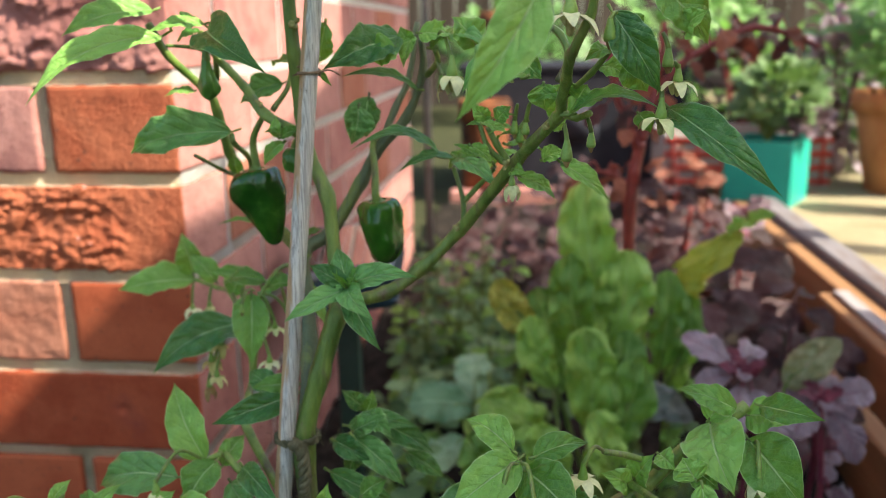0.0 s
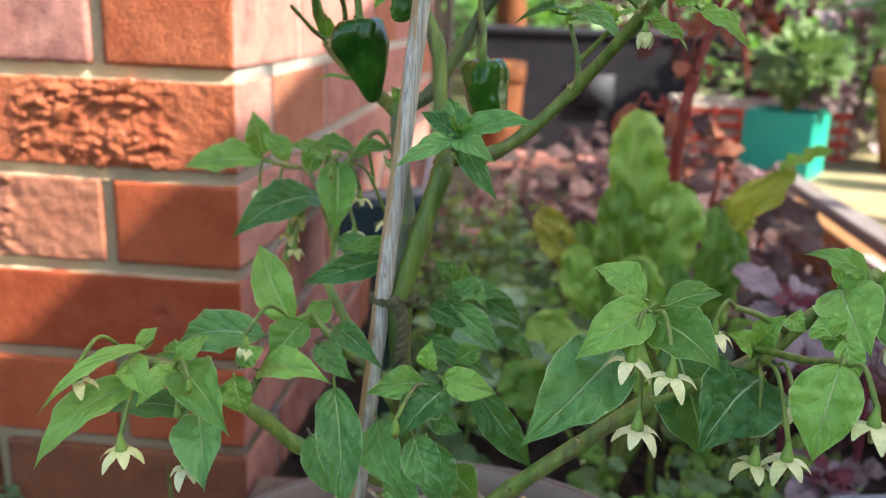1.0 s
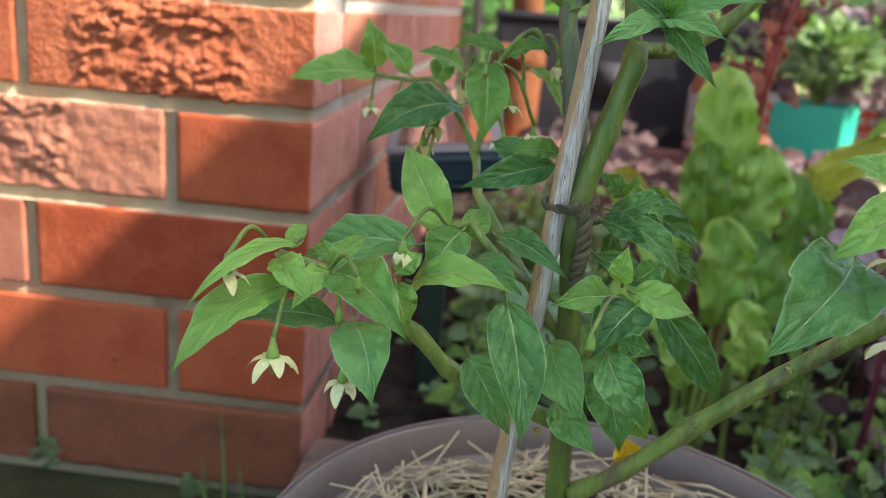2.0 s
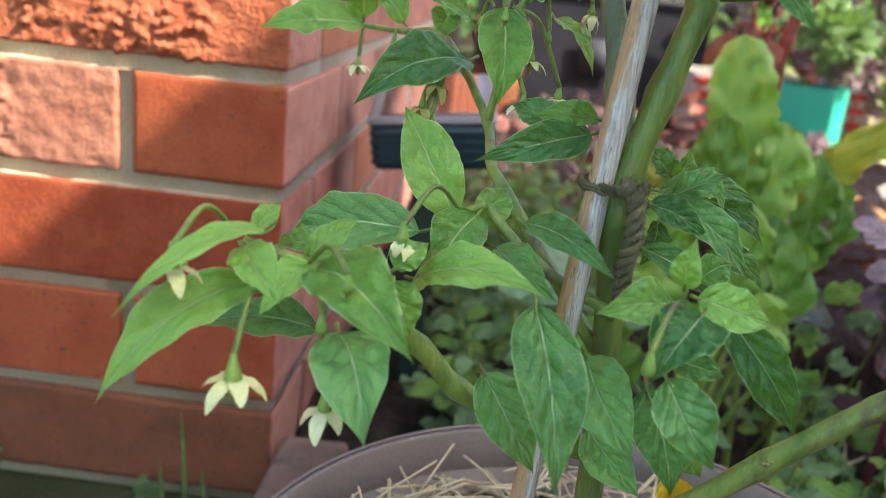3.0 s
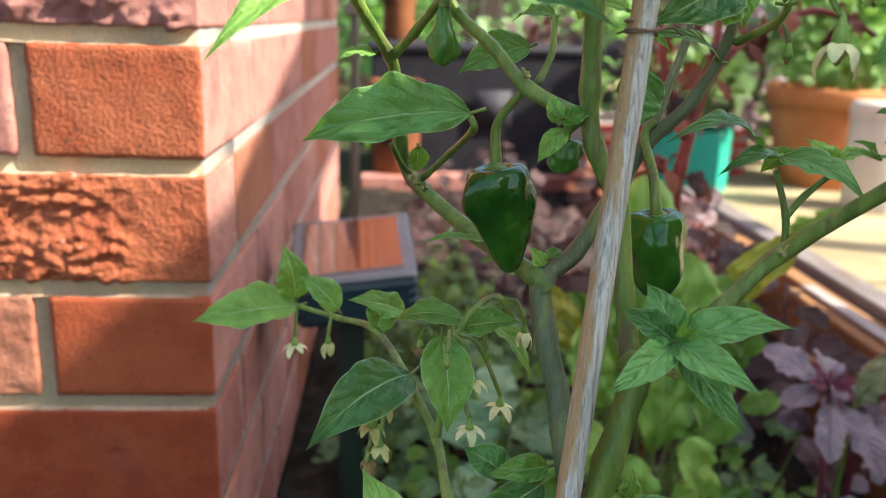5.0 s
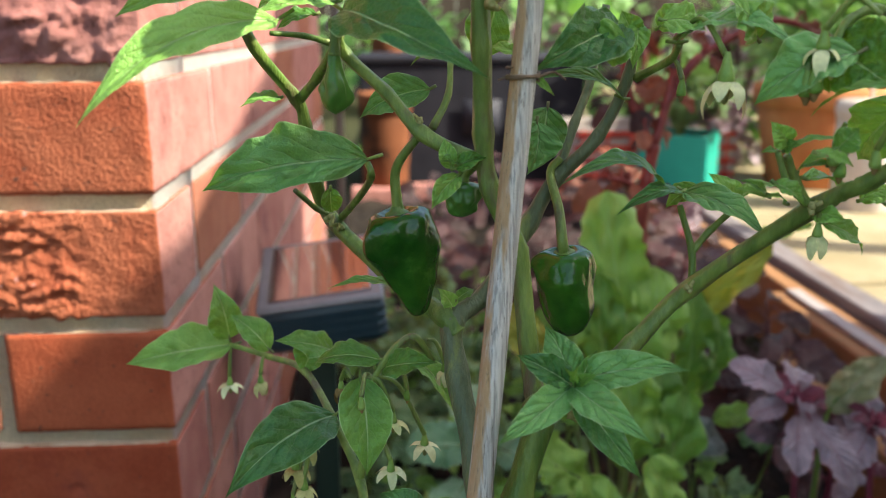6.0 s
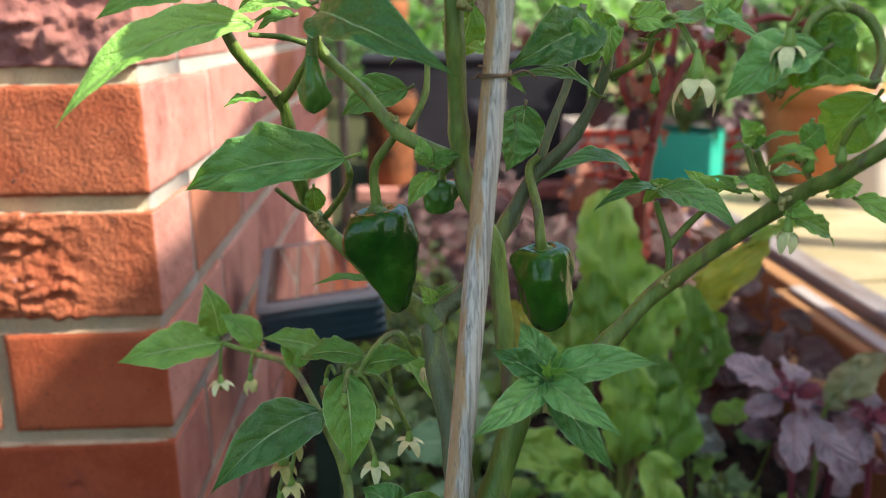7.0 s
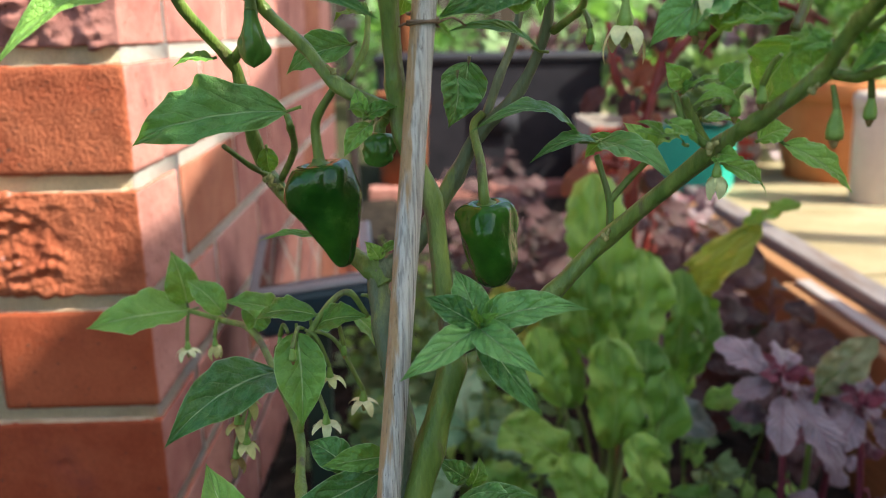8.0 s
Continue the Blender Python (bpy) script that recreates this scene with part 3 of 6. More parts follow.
def upper_bricks():
    """The rest of the wall's bricks, past those close to the plant."""
    bm = bmesh.new()
    for k in range(WALL_TOP):
        z = 0.01 + ROW * k
        even = k % 2 == 0
        x = 0.0 if k >= 8 else -(2 * HALF - JOINT if even else HALF - JOINT) - JOINT - 2 * (2 * HALF)
        first = True
        while x > -2.58:
            w = (2 * HALF - JOINT if even else HALF - JOINT) if (k >= 8 and first) else 2 * HALF - JOINT
            d = (SIDE_HALF - 0.005 if even else 2 * SIDE_HALF - JOINT) if (k >= 8 and first) else 0.09
            box((x - w, 0, z), (x, d, z + HIGH), 0, bm)
            x -= w + JOINT
            first = False
        if k >= 8:
            y = (SIDE_HALF - 0.005 if even else 2 * SIDE_HALF - JOINT) + JOINT
            while y < 1.15:
                e = min(y + 2 * SIDE_HALF - JOINT, 1.188)
                box((-0.09, y, z), (0, e, z + HIGH), 0, bm)
                y = e + JOINT
    ob = part("upper_bricks", bm, brick_orange, wall_front)
    return flat_shade(tagged(ob, kind="stuff"))


upper_bricks()

# plain walls and roof closing the house behind its corner
solid("wall_back", box((-2.6, 1.10, 0), (-0.105, 1.19, 2.33), 0), render_wall, "plain back wall of the brick house", "wall", kind="structure")
solid("wall_west", box((-2.6, 0.105, 0), (-2.5, 1.095, 2.33), 0), render_wall, "plain far wall of the brick house", "wall", kind="structure")
solid("roof_house", box((-2.66, -0.02, 2.345), (0.02, 1.22, 2.42), 0.004), fence_wood, "flat dark roof of the brick house", "roof", kind="structure")

# unseen wall added on the right, whose shadow lies over the bed
solid("wall_east", box((1.52, -3.0, 0.09), (1.66, 0.17, 1.84), 0.003), render_wall, "plain rendered wall, unseen, added to cast the shade", "wall", kind="structure")
# sloped top added out of view to tilt the shadow edge
bm = bmesh.new()
rake = [[bm.verts.new((x, y, z)) for y, z in ((-0.45, 1.8415), (0.017, 1.8415), (0.017, 1.945), (-0.45, 1.846))] for x in (1.522, 1.658)]
bm.faces.new(rake[0][::-1])
bm.faces.new(rake[1])
for i in range(4):
    bm.faces.new((rake[0][i], rake[0][(i + 1) % 4], rake[1][(i + 1) % 4], rake[1][i]))
bmesh.ops.recalc_face_normals(bm, faces=bm.faces)
solid("parapet_east", bm, render_wall, "sloping top added to the unseen wall for its shadow edge", "wall", kind="structure")
# slab and post added out of view to darken the far return wall
solid("roof_east", box((1.50, 0.02, 1.865), (1.68, 0.74, 2.16), 0.003), plank_wood, "unseen brown timber slab added to shade the far brick wall", "roof", kind="structure")
solid("post_east", box((1.60, 0.62, 0.09), (1.66, 0.68, 1.865), 0.003), plank_wood, "unseen brown timber post added under the shading slab", "post", kind="structure")
# downpipe at the far end of the wall
pipe = thing("downpipe", (0.03, 1.23, 0), "thin grey plastic downpipe at the end of the brick wall", "pipe")
part("pipe", tube([Vector((0.03, 1.235, 0.02)), Vector((0.03, 1.235, 1.0)), Vector((0.03, 1.235, 2.3))], 0.009, 0.009, 14), pipe_grey, pipe)
part("bracket", box((0.010, 1.205, 0.47), (0.050, 1.25, 0.49), 0.002), pipe_grey, pipe)

# brick lying along the wall's foot, and the far edging of the bed
solid("edging_brick", box((0.004, -0.12, 0.0), (0.052, 0.022, 0.050), 0.004), dirty_brick, "worn brownish brick lying at the wall's foot", "brick")
for i in range(5):
    ob = solid("edging_brick", box((0.02 + 0.155 * i, 1.80, 0.0), (0.165 + 0.155 * i, 1.87, 0.045 + 0.006 * (i % 2)), 0.004), brick_plum, "dull red brick edging the far end of the bed", "brick", "bricks edging the bed")


# ---- the planter with its cane ----
POT = (0.185, -0.275)
pot = thing("plant_pot", (*POT, 0), "round taupe plastic plant pot filled with straw mulch", "pot")
part("body", lathe([(0.0, 0.004), (0.088, 0.004), (0.092, 0.0), (0.094, 0.01), (0.126, 0.148), (0.132, 0.149), (0.1338, 0.166), (0.1328, 0.1685), (0.1315, 0.1668), (0.1290, 0.15), (0.1262, 0.130)], (*POT, 0), 72), pot_plastic, pot)
part("rim", lathe([(0.1310, 0.150), (0.1345, 0.1505), (0.1358, 0.158), (0.1354, 0.1665), (0.1342, 0.1695), (0.1328, 0.1690)], (*POT, 0), 72), pot_plastic, pot)
bm = lathe([(0.1272, 0.136), (0.10, 0.141), (0.07, 0.145), (0.03, 0.148), (0.0005, 0.149)], (*POT, 0), 48)
for v in bm.verts:
    v.co.z += 0.006 * noise.noise(v.co * 60)
solid("potting_soil", bm, soil_dark, "dark potting soil under the straw", "soil", kind="stuff")


def straw():
    bm = bmesh.new()
    rng = random.Random(5)
    for i in range(760):
        a, r = rng.uniform(0, 6.283), 0.116 * math.sqrt(rng.random())
        c = Vector((POT[0] + r * math.cos(a), POT[1] + r * math.sin(a), 0.150 + 0.012 * rng.random()))
        b = rng.uniform(0, 6.283)
        half = rng.uniform(0.008, 0.034)
        d = Vector((math.cos(b), math.sin(b), rng.uniform(-0.25, 0.45))) * half
        p, q = c - d, c + d
        for e in (p, q):
            o = Vector((e.x - POT[0], e.y - POT[1], 0))
            if o.length > 0.118:
                e.xy = Vector(POT) + o.xy * (0.118 / o.length)
            e.z = max(e.z, 0.146)
        mid = (p + q) / 2 + Vector((0, 0, rng.uniform(0, 0.004)))
        tube([p, mid, q], rng.uniform(0.0004, 0.0012), 0.0005, 5, bm)
    return solid("straw_mulch", bm, straw_dry, "dry pale straw mulch lying in the pot", "mulch", kind="stuff")


straw()


def cane_at(z):
    t = (z - 0.318) / 0.15
    return Vector((0.1590 + 0.0145 * t, -0.288 + 0.0125 * t, z))


cane = thing("bamboo_cane", cane_at(0.14), "weathered grey bamboo cane supporting the plant", "cane")
bm = bmesh.new()
ring_path = [cane_at(0.135 + 0.0085 * i) for i in range(60)]
bm = tube(ring_path, 0.0037, 0.0033, 14, bm, 0.05)
part("shaft", bm, cane_wood, cane)
for z in (0.215, 0.585):
    part("knuckle", tube([cane_at(z - 0.002), cane_at(z), cane_at(z + 0.002)], 0.0036, 0.0036, 14), cane_wood, cane)

# wire tie near the top
wire = thing("wire_tie", cane_at(0.468), "thin dark wire twisted round the cane", "wire")
loop = []
c = cane_at(0.468)
for i in range(40):
    a = i * 0.42
    loop.append(c + Vector((0.0042 * math.cos(a), 0.0042 * math.sin(a), -0.0012 + 0.00007 * i + 0.0009 * math.sin(a * 0.5))))
part("loop", tube(loop, 0.00042, 0.00042, 5), wire_dark, wire)
part("end", tube(smooth_path([c + Vector((0.004, -0.001, 0)), c + Vector((0.008, 0, 0.001)), c + Vector((0.0115, 0.002, -0.001))]), 0.0004, 0.0003, 5), wire_dark, wire)
part("end", tube(smooth_path([c + Vector((-0.004, 0, 0)), c + Vector((-0.0065, 0, -0.001))]), 0.0004, 0.0003, 5), wire_dark, wire)

# jute twine tying stem and cane
twine = thing("jute_twine", (0.166, -0.29, 0.30), "brown jute twine tying the stem to the cane", "twine")


def strand(path, phase, spread, r, turns):
    out = []
    n = len(path)
    for i, p in enumerate(path):
        d = (path[min(i + 1, n - 1)] - path[max(i - 1, 0)]).normalized()
        x = d.orthogonal().normalized()
        y = d.cross(x)
        a = phase + turns * 6.283 * i / n
        out.append(p + (x * math.cos(a) + y * math.sin(a)) * spread)
    return tube(out, r, r, 7)


bight = smooth_path([(0.1640, -0.2950, 0.3235), (0.1680, -0.2965, 0.3205), (0.1690, -0.2970, 0.310), (0.1680, -0.2965, 0.300), (0.1690, -0.2955, 0.290)], 14)
for i in range(3):
    part("strand", strand(bight, i * 2.09, 0.0014, 0.0014, 4.5), twine_fibre, twine)
around = []
for i in range(44):
    a = i * 0.33
    m = cane_at(0.3205)
    around.append(Vector((m.x + 0.0042 + 0.0088 * math.cos(a), m.y + 0.002 + 0.0062 * math.sin(a), 0.3205 + 0.0006 * math.sin(a) + 0.00005 * i)))
for i in range(2):
    part("strand", strand(around, i * 3.14, 0.0007, 0.0008, 14), twine_fibre, twine)

bm = bmesh.new()
fuzz = random.Random(23)
for p in (bight + around[:20]) * 3:
    d = Vector((fuzz.uniform(-1, 1), fuzz.uniform(-1, 0.2), fuzz.uniform(-1, 1))).normalized()
    a = p + d * 0.0022
    tube([a, a + d * 0.0012 + Vector((0, 0, 0.0006)), a + d * fuzz.uniform(0.002, 0.0036)], 0.00010, 0.00005, 3, bm)
part("fuzz", bm, twine_fibre, twine)

# ---- the chilli plant ----
plant = thing("chilli_plant", (0.175, -0.285, 0.148), "bushy green chilli plant with pale flowers and dark green fruit", "plant")
leaf_seed = [0.0]


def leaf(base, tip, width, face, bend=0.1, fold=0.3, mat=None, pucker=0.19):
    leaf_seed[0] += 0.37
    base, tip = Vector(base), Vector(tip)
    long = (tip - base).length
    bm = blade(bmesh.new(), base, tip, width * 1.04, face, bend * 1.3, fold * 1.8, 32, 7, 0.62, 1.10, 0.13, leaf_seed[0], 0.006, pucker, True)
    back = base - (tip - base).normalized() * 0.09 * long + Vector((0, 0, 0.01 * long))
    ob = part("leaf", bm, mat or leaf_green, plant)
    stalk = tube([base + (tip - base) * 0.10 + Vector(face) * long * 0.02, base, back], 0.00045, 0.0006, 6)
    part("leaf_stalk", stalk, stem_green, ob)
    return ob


def branch(points, r0, r1, mat=None):
    return part("stem", tube(smooth_path(points, 7), r0, r1, 14, None, 0.14, node=7), mat or stem_green, plant)


def flower(at, start, size=1.0, opening=1.0, mat=None):
    """A nodding flower: curved stalk, green calyx, five or six pointed cream petals and a small cone of anthers."""
    at, start = Vector(at), Vector(start)
    leaf_seed[0] += 0.61
    top = at + Vector((0, 0, 0.0065 * size))
    arch = (start + top) / 2 + Vector((0, 0, 0.35 * (Vector((start.x, start.y, 0)) - Vector((top.x, top.y, 0))).length + 0.001))
    ob = part("flower", petals(at, size, opening), mat or petal_white, plant)
    part("pedicel", tube(smooth_path([start, arch, top], 7), 0.0006, 0.0009, 7), stem_green, ob)
    part("calyx", lathe([(0.0007, 0.0078 * size), (0.0009 * size, 0.0064 * size), (0.0013 * size, 0.0046 * size), (0.0018 * size, 0.0030 * size), (0.0020 * size, 0.0014 * size), (0.0012 * size, 0.0008 * size)], at, 12), calyx_green, ob)
    part("anther_cone", lathe([(0.0003, -0.0042 * size), (0.0009 * size, -0.0036 * size), (0.0012 * size, -0.0015 * size), (0.0010 * size, 0.001 * size)], at, 8), scar, ob)
    return ob


def petals(at, size, opening):
    bm = bmesh.new()
    count = 6 if leaf_seed[0] % 1 > 0.35 else 5
    turn = leaf_seed[0] * 2.3
    for i in range(count):
        a = turn + 6.283 * i / count
        out = Vector((math.cos(a), math.sin(a), 0))
        b = at + out * 0.0009 * size + Vector((0, 0, 0.0012 * size))
        drop = (0.0038 + 0.0045 * (1 - opening)) * size * (0.8 + 0.4 * math.sin(i * 2.1 + turn))
        t = at + out * (0.0079 * (0.35 + 0.65 * opening)) * size + Vector((0, 0, -drop))
        blade(bm, b, t, 0.0037 * size, Vector((0, 0, 1)) + out * 0.4, 0.16, 0.25, 8, 2, 0.42, 0.8, 0.05, i + turn)
    return bm


def bud(at, start, size=1.0):
    """A spent flower: a swollen calyx on a bent stalk, with a dry brown tip."""
    at, start = Vector(at), Vector(start)
    z = 0.85 * size
    ob = part("bud", lathe([(0.0010 * z, -0.0022 * z), (0.0017 * z, -0.0024 * z), (0.0019 * z, -0.0012 * z), (0.0016 * z, 0.0008 * z), (0.0011 * z, 0.0026 * z), (0.0008 * z, 0.0040 * z)], at, 12), calyx_green, plant)
    part("dry_tip", lathe([(0.0003, -0.0046 * z), (0.0007 * z, -0.0040 * z), (0.0012 * z, -0.0026 * z), (0.0010 * z, -0.0018 * z)], at, 9), dry_petal, ob)
    top = at + Vector((0, 0, 0.0036 * z))
    arch = (start + top) / 2 + Vector((0, 0, 0.25 * (start - top).xy.length))
    part("pedicel", tube(smooth_path([start, arch, top], 7), 0.0006, 0.0009, 7), stem_green, ob)
    return ob


# the plant's stems, leaves, flowers and buds, branch by branch, in metres
def main_stems():
    branch([(0.172, -0.285, 0.205), (0.170, -0.286, 0.256), (0.166, -0.286, 0.315), (0.173, -0.282, 0.347), (0.180, -0.278, 0.371), (0.180, -0.272, 0.375)], 0.0042, 0.0038)
    branch([(0.180, -0.272, 0.375), (0.1778, -0.267, 0.393), (0.1750, -0.263, 0.418), (0.167, -0.260, 0.436), (0.165, -0.259, 0.451), (0.164, -0.261, 0.475), (0.163, -0.262, 0.503)], 0.0028, 0.0025)
    branch([(0.166, -0.284, 0.314), (0.164, -0.262, 0.347), (0.159, -0.248, 0.374), (0.158, -0.242, 0.389), (0.169, -0.236, 0.397), (0.183, -0.232, 0.419), (0.191, -0.232, 0.433), (0.204, -0.233, 0.447), (0.212, -0.236, 0.466), (0.212, -0.240, 0.480)], 0.0041, 0.0013, stem_grey)
    branch([(0.159, -0.244, 0.386), (0.155, -0.241, 0.391), (0.138, -0.222, 0.399), (0.117, -0.196, 0.413), (0.112, -0.200, 0.428), (0.110, -0.207, 0.448), (0.108, -0.211, 0.457), (0.098, -0.228, 0.474), (0.093, -0.235, 0.488)], 0.0030, 0.0016)
    branch([(0.191, -0.232, 0.432), (0.198, -0.225, 0.450), (0.204, -0.220, 0.464), (0.208, -0.220, 0.487)], 0.0016, 0.0012, stem_grey)
    branch([(0.164, -0.259, 0.443), (0.148, -0.254, 0.451), (0.138, -0.248, 0.462), (0.126, -0.243, 0.473), (0.124, -0.250, 0.481)], 0.0023, 0.0013)
    branch([(0.109, -0.211, 0.457), (0.116, -0.220, 0.465), (0.125, -0.243, 0.478)], 0.0016, 0.0012)
    branch([(0.180, -0.272, 0.375), (0.198, -0.262, 0.377), (0.212, -0.256, 0.386), (0.229, -0.255, 0.403), (0.251, -0.281, 0.433), (0.258, -0.295, 0.443), (0.267, -0.306, 0.454), (0.268, -0.312, 0.460), (0.269, -0.318, 0.466), (0.270, -0.333, 0.475), (0.275, -0.337, 0.486), (0.276, -0.340, 0.495)], 0.0029, 0.0012)
    branch([(0.269, -0.309, 0.455), (0.273, -0.312, 0.454), (0.277, -0.318, 0.456)], 0.0013, 0.0010)
    branch([(0.230, -0.254, 0.402), (0.230, -0.252, 0.414), (0.226, -0.250, 0.428)], 0.0012, 0.0009)
    branch([(0.230, -0.252, 0.414), (0.236, -0.250, 0.420), (0.243, -0.252, 0.428)], 0.0012, 0.0009)
    branch([(0.250, -0.281, 0.434), (0.245, -0.282, 0.442), (0.242, -0.283, 0.448)], 0.0014, 0.0010)
    branch([(0.214, -0.237, 0.465), (0.220, -0.250, 0.471), (0.220, -0.258, 0.476)], 0.0013, 0.0010)
    branch([(0.151, -0.252, 0.452), (0.156, -0.245, 0.461), (0.157, -0.240, 0.471)], 0.0012, 0.0008)
    branch([(0.120, -0.196, 0.413), (0.129, -0.220, 0.427), (0.133, -0.250, 0.438), (0.132, -0.250, 0.442)], 0.0012, 0.0010)
    branch([(0.118, -0.196, 0.414), (0.113, -0.210, 0.420), (0.109, -0.235, 0.431)], 0.0010, 0.0008)


main_stems()
def right_low_branch():
    branch([(0.177, -0.288, 0.210), (0.193, -0.296, 0.227), (0.214, -0.305, 0.253), (0.237, -0.310, 0.276), (0.258, -0.318, 0.298), (0.295, -0.315, 0.317), (0.315, -0.308, 0.333), (0.337, -0.303, 0.349)], 0.0035, 0.0022)
    branch([(0.266, -0.318, 0.306), (0.257, -0.328, 0.326), (0.255, -0.335, 0.341)], 0.0015, 0.0010)
    branch([(0.295, -0.315, 0.317), (0.295, -0.315, 0.322), (0.303, -0.340, 0.329), (0.308, -0.360, 0.337)], 0.0015, 0.0010)
    branch([(0.307, -0.311, 0.327), (0.294, -0.320, 0.336), (0.284, -0.325, 0.340)], 0.0012, 0.0010)


right_low_branch()
def left_low_branch():
    branch([(0.168, -0.287, 0.239), (0.143, -0.292, 0.250), (0.127, -0.298, 0.260), (0.115, -0.305, 0.275), (0.099, -0.310, 0.287), (0.086, -0.316, 0.297), (0.069, -0.317, 0.302)], 0.0034, 0.0020)
    branch([(0.108, -0.307, 0.280), (0.117, -0.290, 0.299), (0.122, -0.284, 0.307), (0.129, -0.282, 0.311)], 0.0016, 0.0012)
    branch([(0.169, -0.290, 0.285), (0.145, -0.285, 0.296), (0.129, -0.280, 0.310)], 0.0018, 0.0014)


left_low_branch()
def back_left_branch():
    branch([(0.166, -0.286, 0.272), (0.134, -0.262, 0.311), (0.129, -0.250, 0.317), (0.126, -0.228, 0.326), (0.116, -0.210, 0.341), (0.104, -0.190, 0.352), (0.088, -0.170, 0.350), (0.069, -0.155, 0.350)], 0.0020, 0.0010)
    branch([(0.126, -0.228, 0.326), (0.129, -0.228, 0.345), (0.130, -0.226, 0.360), (0.139, -0.225, 0.374), (0.146, -0.225, 0.378), (0.152, -0.225, 0.369)], 0.0014, 0.0010)


back_left_branch()
def upper_left_leaves():
    leaf((0.1091, -0.2597, 0.4822), (0.062, -0.285, 0.458), 0.0135, (0.07, -0.79, 0.61), 0.10, 0.30)
    leaf((0.1241, -0.2510, 0.4871), (0.1010, -0.2590, 0.4831), 0.0070, (0.07, -0.60, 0.80), 0.10, 0.30)
    leaf((0.100, -0.245, 0.493), (0.066, -0.259, 0.484), 0.015, (0.11, -0.72, 0.69), 0.10, 0.30)
    leaf((0.126, -0.250, 0.485), (0.162, -0.295, 0.470), 0.018, (-0.44, -0.58, 0.68), 0.10, 0.30, leaf_old)
    leaf((0.132, -0.250, 0.443), (0.081, -0.242, 0.433), 0.0172, (-0.22, -0.88, 0.42), 0.12, 0.50, leaf_old, 0.50)
    leaf((0.103, -0.215, 0.458), (0.091, -0.222, 0.456), 0.006, (0.14, -0.49, 0.86), 0.10, 0.30)
    leaf((0.151, -0.235, 0.462), (0.129, -0.230, 0.453), 0.011, (-0.34, -0.87, 0.36), 0.10, 0.30, leaf_old)
    leaf((0.118, -0.210, 0.427), (0.118, -0.205, 0.417), 0.007, (0.11, -0.89, -0.44), 0.10, 0.30)
    leaf((0.118, -0.240, 0.484), (0.106, -0.238, 0.480), 0.0060, (0.30, -0.50, 0.80), 0.10, 0.30)
    leaf((0.112, -0.232, 0.490), (0.098, -0.226, 0.484), 0.0080, (0.10, -0.60, 0.78), 0.10, 0.30)
    leaf((0.157, -0.240, 0.471), (0.145, -0.230, 0.469), 0.007, (-0.39, -0.29, 0.87), 0.10, 0.30)
    leaf((0.156, -0.262, 0.442), (0.154, -0.258, 0.450), 0.005, (-0.07, -0.90, 0.43), 0.10, 0.30)
    leaf((0.157, -0.262, 0.442), (0.166, -0.262, 0.445), 0.005, (-0.20, -0.77, 0.61), 0.10, 0.30)
    leaf((0.158, -0.262, 0.440), (0.150, -0.265, 0.431), 0.006, (-0.08, -0.92, 0.38), 0.10, 0.30)
    leaf((0.157, -0.262, 0.443), (0.152, -0.268, 0.445), 0.004, (0.54, -0.18, 0.82), 0.10, 0.30)
    leaf((0.139, -0.235, 0.400), (0.118, -0.240, 0.401), 0.004, (0.12, -0.33, 0.94), 0.10, 0.30)
    leaf((0.158, -0.240, 0.393), (0.153, -0.240, 0.400), 0.005, (0.30, -0.93, 0.21), 0.10, 0.30)
    leaf((0.159, -0.240, 0.396), (0.165, -0.235, 0.398), 0.004, (0.08, -0.46, 0.89), 0.10, 0.30)


